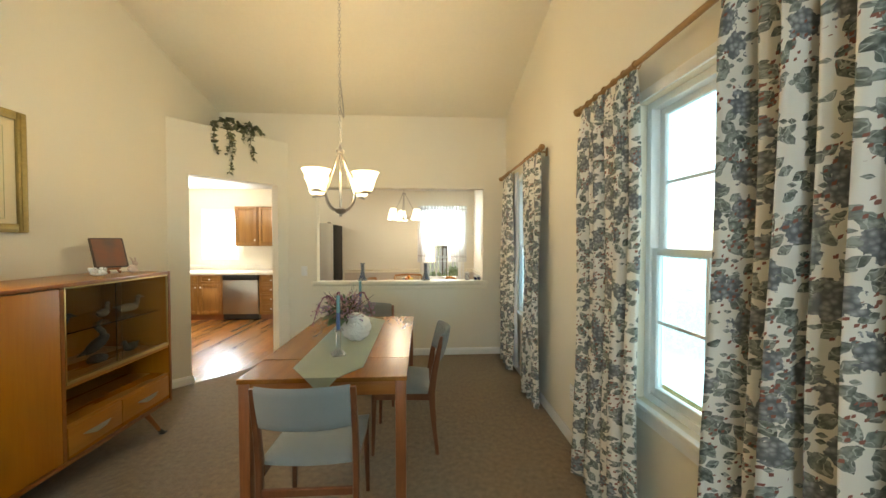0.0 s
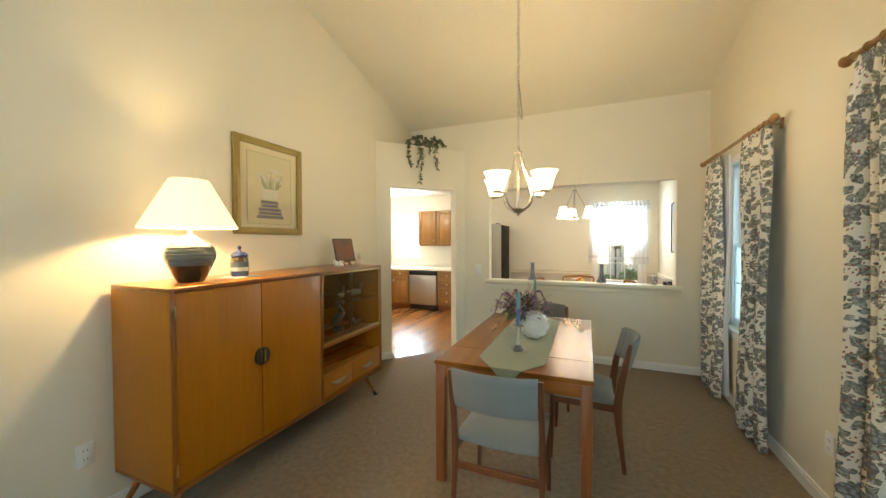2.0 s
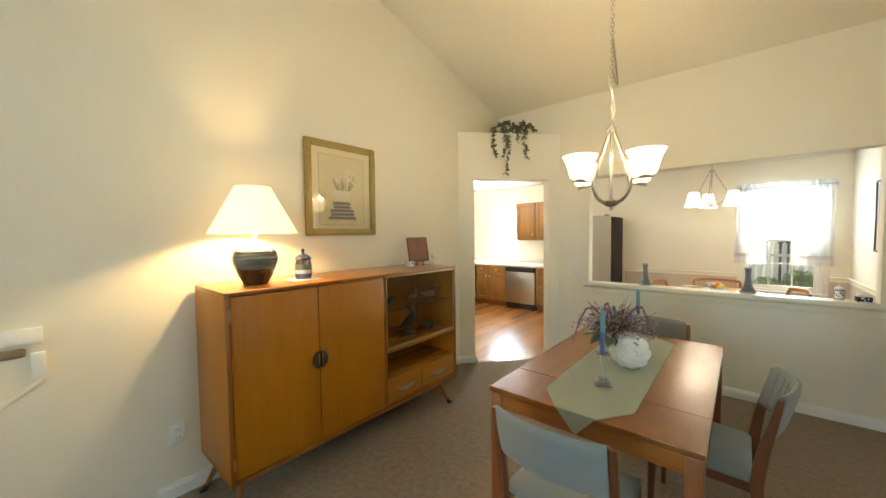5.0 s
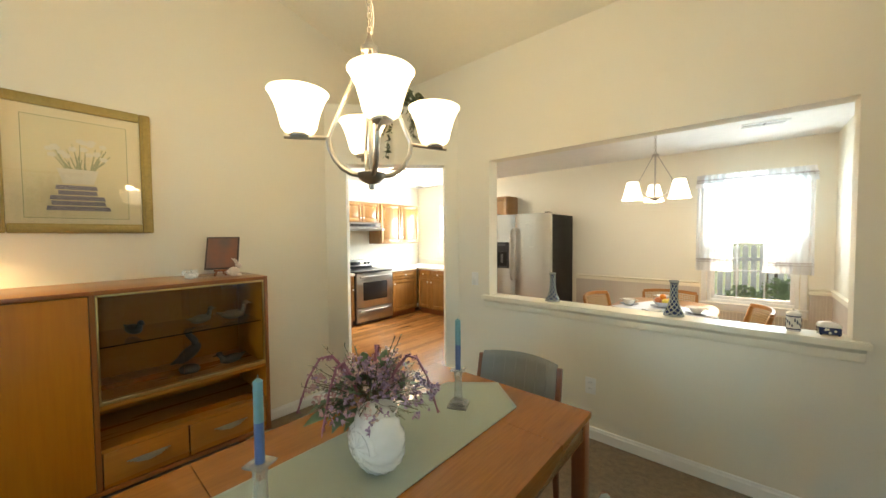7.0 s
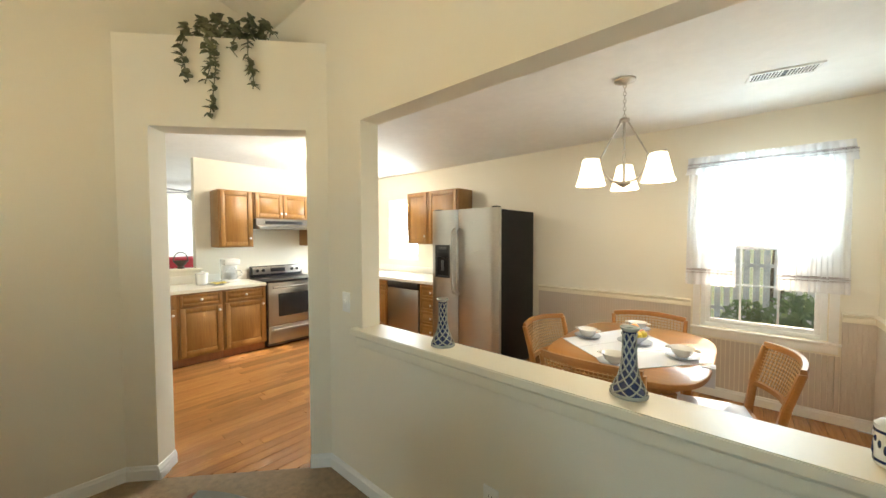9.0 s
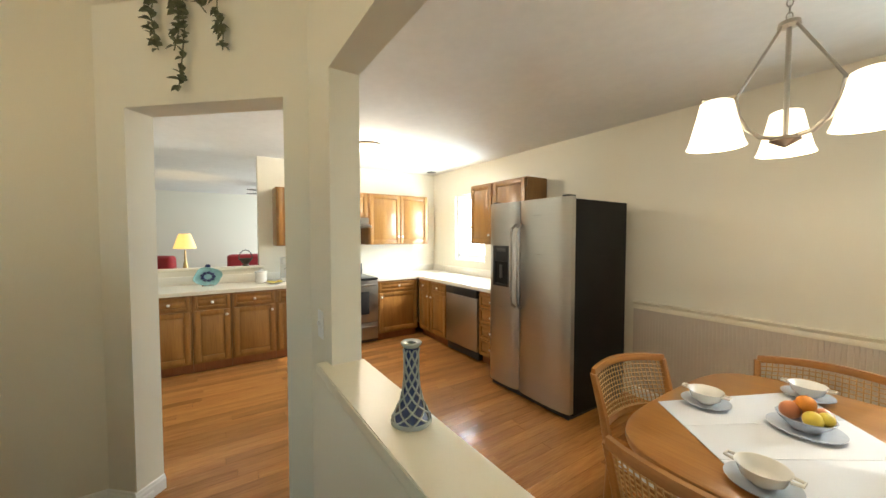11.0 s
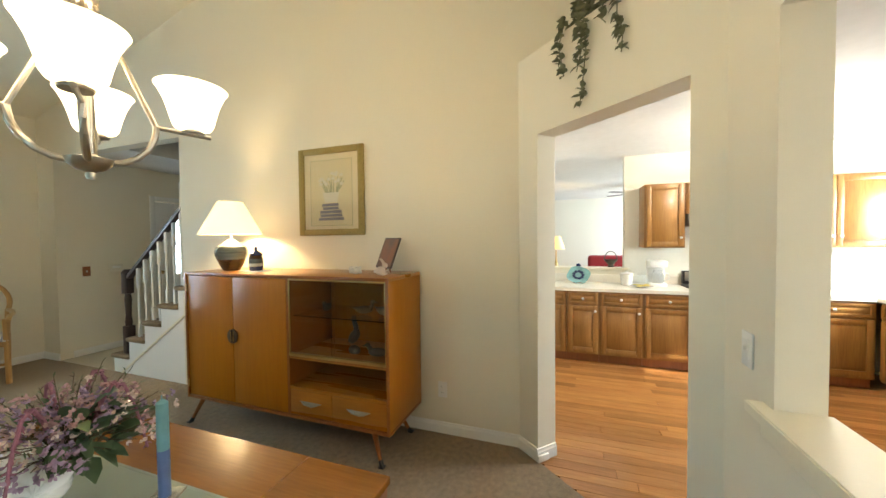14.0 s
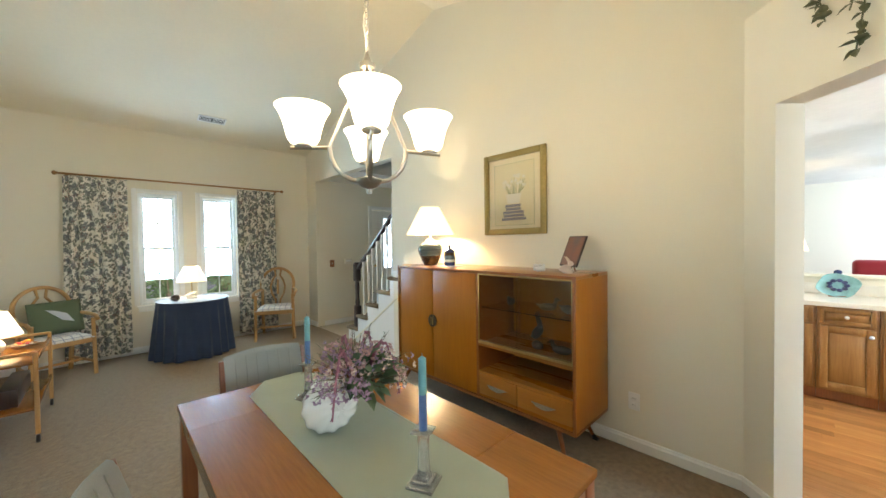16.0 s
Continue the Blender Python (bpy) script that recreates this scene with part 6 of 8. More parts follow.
for x in (0.09, 0.17, 0.58, 0.66):
    bm = B()
    n = 14
    bridge(bm, [[(x + r * math.cos(6.2832 * i / n), y, 0.967 + r * math.sin(6.2832 * i / n)) for i in range(n)] for r, y in ((0.022, 0.5415), (0.022, 0.528), (0.016, 0.522), (0.001, 0.521))])
    part("knob", bm, BLACK, bg)
bm = B()
box(bm, (0.004, -0.022, 0.29), (W - 0.004, 0.011, 0.845), 0.005)
od = part("oven_door", bm, STEEL, rg)
bm = B()
box(bm, (0.13, -0.0245, 0.40), (W - 0.13, -0.0225, 0.70), 0.02)
part("oven_window", bm, BLACK, od, "dark oven window")
for z, p in ((0.79, od),):
    bm = B()
    rod(bm, (0.05, -0.06, z), (W - 0.05, -0.06, z), 0.012)
    for x in (0.08, W - 0.08):
        rod(bm, (x, -0.06, z), (x, -0.02, z), 0.008)
    part("handle", bm, STEEL, p)
bm = B()
box(bm, (0.004, -0.018, 0.06), (W - 0.004, 0.011, 0.28), 0.005)
dr = part("drawer", bm, STEEL, rg)
bm = B()
rod(bm, (0.05, -0.045, 0.235), (W - 0.05, -0.045, 0.235), 0.010)
for x in (0.08, W - 0.08):
    rod(bm, (x, -0.045, 0.235), (x, -0.016, 0.235), 0.007)
part("handle", bm, STEEL, dr)

# ---- dishwasher ----
dw = thing("dishwasher", (-2.865, FY, 0), 0, "stainless steel dishwasher with a black control strip", "dishwasher")
bm = B()
box(bm, (0.002, 0.0, 0.02), (0.623, 0.58, 0.818), 0.003)
part("tub", bm, BLACK, dw)
bm = B()
box(bm, (0.006, -0.028, 0.115), (0.619, -0.001, 0.722), 0.006)
part("door", bm, STEEL, dw)
bm = B()
box(bm, (0.006, -0.034, 0.726), (0.619, -0.001, 0.816), 0.006)
part("control_strip", bm, BLACK, dw, "black control strip")
bm = B()
box(bm, (0.01, 0.02 - 0.021, 0.021), (0.615, -0.0005, 0.108), 0.002)
part("kick_plate", bm, BLACK, dw)

# ---- refrigerator ----
FRX, FRY, FRW, FRH = -1.785, 6.775, 0.915, 1.742
fr = thing("refrigerator", (FRX, FRY, 0), 0, "stainless side-by-side refrigerator with black sides and ice dispenser", "refrigerator")
bm = B()
box(bm, (0.004, 0.085, 0.03), (FRW - 0.004, 0.80, FRH - 0.020), 0.006)
part("body", bm, FRIDGEBLK, fr, "black textured cabinet")
bm = B()
box(bm, (0.02, 0.05, 0.002), (FRW - 0.02, 0.78, 0.0295))
part("base_grille", bm, BLACK, fr)
split = 0.385
for x0, x1, nm in ((0.0, split - 0.004, "freezer_door"), (split + 0.004, FRW, "fridge_door")):
    bm = B()
    rings = []
    nseg = 10
    for z in (0.055, FRH - 0.004):
        ring = [(x0, 0.078, z)]
        for k in range(nseg + 1):
            u = k / nseg
            ring.append((x0 + (x1 - x0) * u, 0.004 + 0.018 * (2 * u - 1) ** 2 + (0.012 if k in (0, nseg) else 0), z))
        ring.append((x1, 0.078, z))
        rings.append(ring)
    bridge(bm, rings)
    d = part(nm, bm, STEEL, fr, "brushed stainless door", 25)
    hx = split - 0.035 if nm == "freezer_door" else split + 0.035
    bm = B()
    tube(bm, [(hx, 0.012, 0.80), (hx, -0.035, 0.83), (hx, -0.048, 0.92), (hx, -0.050, 1.18), (hx, -0.048, 1.40), (hx, -0.035, 1.50), (hx, 0.012, 1.53)], 0.0125, 10)
    part("handle", bm, STEEL, d, "curved stainless bar handle")
    if nm == "freezer_door":
        bm = B()
        for a, b in (((0.075, -0.006, 0.97), (0.105, 0.02, 1.345)), ((0.27, -0.006, 0.97), (0.30, 0.02, 1.345)), ((0.105, -0.006, 1.20), (0.27, 0.02, 1.345)), ((0.105, -0.006, 0.97), (0.27, 0.02, 0.995))):
            box(bm, a, b, 0.004)
        part("dispenser_bezel", bm, BLACK, d, "black ice and water dispenser")
        bm = B()
        box(bm, (0.105, 0.0015, 0.995), (0.27, 0.0025, 1.20))
        part("dispenser_recess", bm, FRIDGEBLK, d)
        bm = B()
        box(bm, (0.13, -0.008, 1.29), (0.245, -0.0055, 1.32), 0.001)
        part("dispenser_buttons", bm, STEELD, d)
        bm = B()
        box(bm, (0.17, -0.012, 1.05), (0.205, 0.001, 1.17), 0.004)
        part("dispenser_lever", bm, STEELD, d)
for x in (0.03, FRW - 0.09):
    bm = B()
    box(bm, (x, 0.03, FRH - 0.0035), (x + 0.06, 0.12, FRH + 0.012), 0.004)
    part("hinge_cover", bm, BLACK, fr)

# ---- on the kitchen counters ----
cm = thing("coffee_maker", (-4.02, 5.36, CT1), 90, "white drip coffee maker with glass carafe", "coffee maker")
bm = B()
box(bm, (-0.09, -0.10, 0.0), (0.09, 0.10, 0.035), 0.01)
box(bm, (-0.09, 0.03, 0.035), (0.09, 0.10, 0.30), 0.01)
box(bm, (-0.09, -0.10, 0.22), (0.09, 0.03, 0.30), 0.012)
part("housing", bm, WHITEP, cm)
bm = B()
lathe(bm, [(0.055, 0.037), (0.068, 0.06), (0.066, 0.13), (0.045, 0.17), (0.048, 0.185)], 22, (0, -0.035, 0))
ca = part("carafe", bm, BOTTLE, cm, "clear glass carafe", 60)
bm = B()
tube(bm, [(0.05, -0.06, 0.16), (0.10, -0.085, 0.15), (0.105, -0.09, 0.09), (0.066, -0.06, 0.07)], 0.008, 7)
part("carafe_handle", bm, WHITEP, ca)
bm = B()
lathe(bm, [(0.055, 0.0), (0.062, 0.004), (0.066, 0.12), (0.070, 0.125), (0.070, 0.145), (0.02, 0.155), (0.012, 0.17), (0.002, 0.172)], 22)
solid("canister", bm, CERAM, "white lidded canister on the counter", "canister", smooth=50, at=(-4.00, 5.04, CT1))
pl = thing("cookie_plate", (-3.84, 5.17, CT1), 0, "white plate of golden cookies", "plate")
bm = B()
lathe(bm, [(0.06, 0.0), (0.07, 0.004), (0.12, 0.016), (0.12, 0.019), (0.06, 0.008)], 26)
part("plate", bm, CERAM, pl, "", 60)
rnd = random.Random(2)
for k in range(7):
    bm = B()
    lathe(bm, [(0.001, 0.0), (0.030, 0.002), (0.032, 0.007), (0.001, 0.012)], 12, (0.06 * math.cos(k * 0.95) * (k > 0), 0.06 * math.sin(k * 0.95) * (k > 0), 0.012 + 0.006 * (k % 3)))
    part("cookie", bm, LEMON, pl, "", 60)
ap = thing("glass_plate", (-4.02, 4.50, CT1), 90, "aqua art glass plate on a stand", "plate")
bm = B()
n = 40
rings = []
for r, y in ((0.003, -0.004), (0.07, -0.002), (0.11, -0.012), (0.135, -0.03), (0.137, -0.027), (0.11, -0.006), (0.07, 0.005), (0.003, 0.004)):
    rings.append([((r + (0.01 * math.sin(4 * 6.2832 * i / n) if r > 0.1 else 0)) * math.cos(6.2832 * i / n), y + 0.02, 0.108 + 0.80 * (r + (0.006 * math.sin(4 * 6.2832 * i / n) if r > 0.1 else 0)) * math.sin(6.2832 * i / n)) for i in range(n)])
bridge(bm, rings)
part("plate", bm, AQUA, ap, "", 60)
bm = B()
for k in range(9):
    a = k * 0.7
    blob(bm, (0.055 * math.cos(a), 0.008, 0.108 + 0.045 * math.sin(a)), (0.02, 0.006, 0.016), 8, 6)
part("flower_relief", bm, COBALT, ap, "blue flower relief", 60)
bm = B()
blob(bm, (0, 0.01, 0.228), (0.028, 0.012, 0.024))
part("finial", bm, COBALT, ap, "blue glass knob", 60)
bm = B()
bar(bm, (-0.06, 0.02, 0.006), (0.06, 0.02, 0.006), 0.05, 0.012)
part("stand", bm, TEAKZ, ap)

bm = B()
lathe(bm, [(0.15, KC - 0.001), (0.16, KC - 0.012), (0.15, KC - 0.022)], 28)
cl = thing("ceiling_light", (-2.93, 6.02, 0), 0, "round flush ceiling light with a nickel rim", "ceiling light")
part("rim", bm, NICKEL, cl)
bm = B()
lathe(bm, [(0.142, KC - 0.0225), (0.12, KC - 0.055), (0.06, KC - 0.075), (0.004, KC - 0.08)], 28)
part("diffuser", bm, DOME, cl, "glowing white glass", 60)
bulb("ceiling_bulb", -2.93, 6.02, KC - 0.14, 32, (1.0, 0.93, 0.82), 0.1)
bm = B()
lathe(bm, [(0.075, KC - 0.0005), (0.078, KC - 0.006), (0.05, KC - 0.008)], 24, (-3.99, 7.49, 0))
solid("recessed_light", bm, BLACK, "dark round recessed light trim in the ceiling", "recessed light", smooth=50)


def air_vent(at, turn, wide, label, tilt=0.0):
    base = thing("ceiling_vent", at, turn, label, "air vent")
    base.matrix_basis = pose(*at, tilt, 0, turn)
    bm = B()
    for a, b in (((-wide, -0.075), (wide, -0.055)), ((-wide, 0.055), (wide, 0.075)), ((-wide, -0.055), (-wide + 0.02, 0.055)), ((wide - 0.02, -0.055), (wide, 0.055))):
        box(bm, (*a, -0.010), (*b, -0.001), 0.002)
    part("frame", bm, WHITEP, base)
    # black sheet painted in for the shade of the duct behind the slats
    bm = B()
    box(bm, (-wide + 0.02, -0.055, -0.003), (wide - 0.02, 0.055, -0.0012))
    part("duct_shade", bm, BLACK, base)
    k = -wide + 0.03
    while k < wide - 0.02:
        if abs(k) > 0.012:
            bm = B()
            box(bm, (k, -0.052, -0.009), (k + 0.005, 0.052, -0.0032))
            part("slat", bm, WHITEP, base)
        k += 0.016


air_vent((1.17, 6.815, KC), 10, 0.17, "white slotted ceiling vent over the breakfast table")

# ---- breakfast chandelier ----
kc = thing("chandelier", (0.405, 6.276, 0), 0, "brushed nickel chandelier with three down-facing lit glass shades", "chandelier")
bm = B()
lathe(bm, [(0.064, KC - 0.001), (0.062, KC - 0.012), (0.03, KC - 0.026), (0.008, KC - 0.032)], 26)
part("canopy", bm, NICKEL, kc)
chain(kc, 0, 0, 2.205, KC - 0.03, NICKEL)
bm = B()
lathe(bm, [(0.006, 2.210), (0.030, 2.197), (0.032, 2.183), (0.008, 2.177), (0.008, 1.80), (0.04, 1.792), (0.045, 1.78), (0.02, 1.765), (0.004, 1.755)], 22)
part("stem", bm, NICKEL, kc)
for k in range(3):
    a = radians(102 + 120 * k)
    ca_, sa_ = math.cos(a), math.sin(a)
    bm = B()
    pts = [(0.03, 1.79)] + [(0.03 + 0.125 * math.sin(math.pi / 2 * f), 1.785 + 0.15 * (1 - math.cos(math.pi / 2 * f))) for f in (0.25, 0.5, 0.75, 1.0)]
    tube(bm, [(r * ca_, r * sa_, z) for r, z in pts], 0.008, 8)
    tube(bm, [(0.150 * ca_, 0.150 * sa_, 1.937), (0.265 * ca_, 0.265 * sa_, 1.945)], 0.007, 8)
    tube(bm, [(0.158 * ca_, 0.158 * sa_, 1.937), (0.02 * ca_, 0.02 * sa_, 2.187)], 0.005, 8)
    arm = part("arm", bm, NICKEL, kc)
    bm = B()
    n = 30
    cx_, cy_ = 0.216 * ca_, 0.216 * sa_
    bridge(bm, [[(cx_ + r * math.cos(6.2832 * i / n), cy_ + r * math.sin(6.2832 * i / n), z) for i in range(n)] for r, z in ((0.040, 1.938), (0.050, 1.932), (0.062, 1.875), (0.083, 1.79), (0.092, 1.768), (0.088, 1.768), (0.058, 1.875), (0.044, 1.928))])
    part("shade", bm, SHADEK, arm, "lit frosted glass shade", 60)
    bulb("breakfast_bulb", 0.405 + cx_, 6.276 + cy_, 1.755, 2.9, (1.0, 0.88, 0.68))

# ---- breakfast table ----
BX, BY, BZ = 0.475, 6.26, 0.735
bt = thing("breakfast_table", (BX, BY, 0), 0, "pecan wood table with rounded corners", "table")


def superell(a, b, e, n=56):
    return [(a * math.copysign(abs(math.cos(6.2832 * i / n)) ** e, math.cos(6.2832 * i / n)), b * math.copysign(abs(math.sin(6.2832 * i / n)) ** e, math.sin(6.2832 * i / n))) for i in range(n)]


bm = B()
bridge(bm, [[(x, y, z) for x, y in superell(0.425 - d, 0.58 - d, 0.52)] for z, d in ((BZ - 0.04, 0.02), (BZ - 0.034, 0.004), (BZ - 0.02, 0.0), (BZ - 0.006, 0.002), (BZ, 0.010))])
part("tabletop", bm, CANEWOOD, bt)
bm = B()
bridge(bm, [[(x, y, z) for x, y in superell(0.34, 0.48, 0.70)] for z in (BZ - 0.11, BZ - 0.041)])
part("apron", bm, CANEWOOD, bt)
for sx in (-1, 1):
    for sy in (-1, 1):
        bm = B()
        rings = [[(sx * 0.26 + x, sy * 0.38 + y, z) for x, y in superell(r, r, 0.8, 16)] for z, r in ((0.0, 0.018), (0.35, 0.026), (BZ - 0.111, 0.034))]
        bridge(bm, rings)
        part("leg", bm, CANEWOOD, bt)
bm = B()
cl_pts = [(-0.395, -0.16), (0.05, -0.53), (0.412, -0.09), (-0.10, 0.45)]
prism(bm, cl_pts, "z", 0.001, 0.004)
for f in (0.33, 0.66):
    p0, p1 = Vector(cl_pts[0]).lerp(Vector(cl_pts[1]), f), Vector(cl_pts[3]).lerp(Vector(cl_pts[2]), f)
    tube(bm, [(p0.x, p0.y, 0.0035), (p1.x, p1.y, 0.0035)], 0.0022, 5)
prism(bm, [(0.375, -0.19), (0.431, -0.112), (0.434, -0.118), (0.436, -0.19)], "z", -0.10, 0.004)
solid("tablecloth", bm, LINEN, "white folded linen cloth laid cornerwise", "tablecloth", smooth=None, at=(BX, BY, BZ))


def cane_chair(at, turn, label):
    """Pecan chair with a curved cane back and cane side, facing local +y."""
    c = thing("cane_chair", at, turn, label, "chair", "cane chairs round the breakfast table")
    for s in (-1, 1):
        bm = B()
        rings = []
        for z, y, x, w in ((0.0, -0.25, 0.205, 0.026), (0.42, -0.205, 0.215, 0.034), (0.62, -0.235, 0.235, 0.030), (0.80, -0.285, 0.245, 0.026)):
            rings.append([(s * x + w * cx * 0.5, y + w * cy * 0.6, z) for cx, cy in ((-1, -0.6), (-0.6, -1), (0.6, -1), (1, -0.6), (1, 0.6), (0.6, 1), (-0.6, 1), (-1, 0.6))])
        bridge(bm, rings)
        part("back_leg", bm, CANEWOOD, c)
        bm = B()
        rod(bm, (s * 0.20, 0.21, 0), (s * 0.20, 0.20, 0.42), 0.014, 0.021)
        part("front_leg", bm, CANEWOOD, c)
    bm = B()
    for y in (-0.20, 0.20):
        bar(bm, (-0.205, y, 0.40), (0.205, y, 0.40), 0.022, 0.055)
    for s in (-1, 1):
        bar(bm, (s * 0.205, -0.2, 0.40), (s * 0.205, 0.2, 0.40), 0.022, 0.055)
    part("seat_frame", bm, CANEWOOD, c)
    bm = B()
    slab(bm, lambda u, v: (u - 0.5) * 0.43, lambda u, v: -0.19 + 0.42 * v, lambda u, v: 0.43 + 0.03 * (min(1.0, 6 * min(u, 1 - u)) * min(1.0, 6 * min(v, 1 - v))) ** 0.5, 10, 10, (0, 0, -0.012))
    part("seat", bm, LINEN, c, "pale seat cushion", 60)

    def arc(u):
        return -0.06 * (1 - (2 * u - 1) ** 2)
    for z, y0, hh in ((0.805, -0.287, 0.034), (0.575, -0.228, 0.028)):
        bm = B()
        bridge(bm, [[((u - 0.5) * 0.49, y0 + arc(u) + dy, z + dz + 0.012 * math.sin(math.pi * u)) for dy, dz in ((-0.011, -hh / 2), (0.011, -hh / 2), (0.013, 0), (0.010, hh / 2), (-0.010, hh / 2), (-0.013, 0))] for u in [k / 12 for k in range(13)]])
        part("back_rail", bm, CANEWOOD, c)
    bm = B()
    for k in range(1, 22):
        u = k / 22
        tube(bm, [((u - 0.5) * 0.465, -0.287 + 0.059 * f + arc(u), 0.79 - 0.21 * f) for f in (0, 0.5, 1)], 0.0028, 4)
    for k in range(1, 11):
        f = k / 11
        tube(bm, [((u - 0.5) * 0.465, -0.287 + 0.059 * f + arc(u) + 0.002, 0.79 - 0.21 * f + 0.012 * math.sin(math.pi * u) * (1 - f)) for u in [q / 8 for q in range(9)]], 0.0028, 4)
    part("cane_panel", bm, CANE, c, "woven cane back panel")
    return c


cane_chair((0.165, 6.20, 0), -99, "pecan cane-back chair on the fridge side")
cane_chair((0.480, 6.62, 0), 187, "pecan cane-back chair by the window wall")
cane_chair((0.425, 5.84, 0), 1, "pecan cane-back chair by the pass-through")
cane_chair((0.895, 6.22, 0), 103, "pecan cane-back chair by the outer wall")


def soup_bowl(at, label, r=0.068):
    b = thing("soup_bowl", at, 0, label, "bowl", "soup bowls on saucers")
    b.scale = (0.9, 0.9, 0.95)
    bm = B()
    lathe(bm, [(0.05, 0.0), (0.055, 0.003), (0.093, 0.014), (0.095, 0.017), (0.05, 0.007)], 30)
    part("saucer", bm, STEELB, b, "pale blue saucer", 60)
    bm = B()
    lathe(bm, [(0.030, 0.0075), (0.034, 0.012), (0.055, 0.028), (r, 0.060), (r + 0.002, 0.062), (r - 0.003, 0.060), (0.050, 0.030), (0.02, 0.016)], 30)
    part("bowl", bm, CERAM, b, "white glazed bowl", 60)
    for s in (-1, 1):
        bm = B()
        tube(bm, [(s * r * 0.96, -0.018, 0.055), (s * (r + 0.024), -0.012, 0.056), (s * (r + 0.024), 0.012, 0.056), (s * r * 0.96, 0.018, 0.055)], 0.005, 6)
        part("ear", bm, CERAM, b)


STEELB = stuff("pale_blue_glaze", (0.50, 0.56, 0.66), 0.2, grain=40, vary=0.08, bump=0, coat=0.4)
CLZ = BZ + 0.0045
soup_bowl((0.485, 5.81, CLZ), "white soup bowl on a pale blue saucer")
soup_bowl((0.755, 6.165, CLZ), "white soup bowl on a pale blue saucer")
soup_bowl((0.42, 6.67, CLZ), "white soup bowl on a pale blue saucer")
soup_bowl((0.20, 6.24, CLZ), "white soup bowl on a pale blue saucer")
fb = thing("fruit_bowl", (0.48, 6.30, CLZ), 0, "pale blue bowl of fruit on a plate", "fruit bowl")
fb.scale = (0.82, 0.82, 0.88)
bm = B()
lathe(bm, [(0.07, 0.0), (0.08, 0.003), (0.125, 0.014), (0.127, 0.017), (0.07, 0.007)], 34)
part("plate", bm, STEELB, fb, "", 60)
bm = B()
lathe(bm, [(0.045, 0.0075), (0.05, 0.014), (0.085, 0.045), (0.098, 0.062), (0.095, 0.063), (0.08, 0.046), (0.02, 0.02)], 34)
part("bowl", bm, STEELB, fb, "", 60)
for x, y, z, r, m, l in ((-0.045, -0.02, 0.075, 0.038, APPLE, "red and yellow apple"), (0.03, -0.045, 0.07, 0.034, LEMON, "yellow pear"), (0.05, 0.02, 0.07, 0.036, APPLE, "red and yellow apple"), (-0.02, 0.045, 0.075, 0.037, ORANGE, "orange"), (0.0, 0.0, 0.112, 0.035, ORANGE, "orange"), (0.065, -0.02, 0.078, 0.028, LEMON, "yellow pear")):
    bm = B()
    blob(bm, (x, y, z), (r, r, r * 0.94), 16, 12)
    rod(bm, (x, y, z + r * 0.85), (x + 0.002, y, z + r * 1.1), 0.0015, 0.001, 5)
    part("fruit", bm, m, fb, l, 60)


# ---- on the pass-through sill ----
SZ = 0.9305


def lattice_stick(at, label, h=0.232):
    """A tall ceramic candlestick: a flared foot, a waist and a cup, wrapped in a raised lattice."""
    base = thing("ceramic_candlestick", at, 0, label, "candlestick", "ceramic candlesticks on the sill")
    prof = [(0.059, 0.0), (0.063, 0.006), (0.059, 0.016), (0.050, 0.032), (0.035, 0.062), (0.026, 0.095), (0.022, 0.13), (0.021, 0.17), (0.022, 0.205), (0.025, 0.218)]

    def rad(z):
        for (r0, z0_), (r1, z1_) in zip(prof, prof[1:]):
            if z0_ <= z <= z1_:
                return r0 + (r1 - r0) * (z - z0_) / (z1_ - z0_)
        return prof[-1][0]
    base.scale = (0.88, 0.88, 0.95)
    bm = B()
    lathe(bm, prof, 28)
    part("body", bm, COBALT, base, "cobalt blue ground", 60)
    bm = B()
    for d in (-1, 1):
        for k in range(7):
            pts = []
            for q in range(27):
                z = 0.012 + 0.200 * q / 26
                a = 6.2832 * k / 7 + d * 9.5 * (z / 0.21) ** 0.85 * 0.55
                r = rad(z) + 0.001
                pts.append((r * math.cos(a), r * math.sin(a), z))
            tube(bm, pts, 0.0030, 5)
    part("lattice", bm, LATTICE, base, "raised pale lattice", 60)
    bm = B()
    lathe(bm, [(0.024, 0.216), (0.031, 0.224), (0.033, h - 0.003), (0.030, h), (0.014, h - 0.004), (0.013, h - 0.02)], 26)
    part("cup", bm, LATTICE, base, "pale rim", 60)
    bm = B()
    lathe(bm, [(0.0635, 0.001), (0.0645, 0.007), (0.0605, 0.013)], 28, caps=False)
    part("foot_ring", bm, LATTICE, base, "", 60)


lattice_stick((-0.046, 4.992, SZ), "blue ceramic candlestick with a pale lattice")
lattice_stick((0.742, 4.997, SZ), "blue ceramic candlestick with a pale lattice")
gj = thing("ginger_jar", (1.27, 4.985, SZ), 0, "blue and white oval ceramic jar with lid", "jar")
gj.scale = (0.56, 0.74, 1.02)
bm = B()
bridge(bm, [[(x, y, z) for x, y in superell(a, a * 0.72, 1.0, 32)] for a, z in ((0.046, 0.0), (0.050, 0.004), (0.052, 0.05), (0.050, 0.082))])
part("body", bm, CERAM, gj, "", 60)
bm = B()
bridge(bm, [[(x, y, z) for x, y in superell(a, a * 0.72, 1.0, 32)] for a, z in ((0.052, 0.0825), (0.053, 0.09), (0.035, 0.100), (0.010, 0.104))])
blob(bm, (0, 0, 0.110), 0.009)
part("lid", bm, CERAM, gj, "", 60)
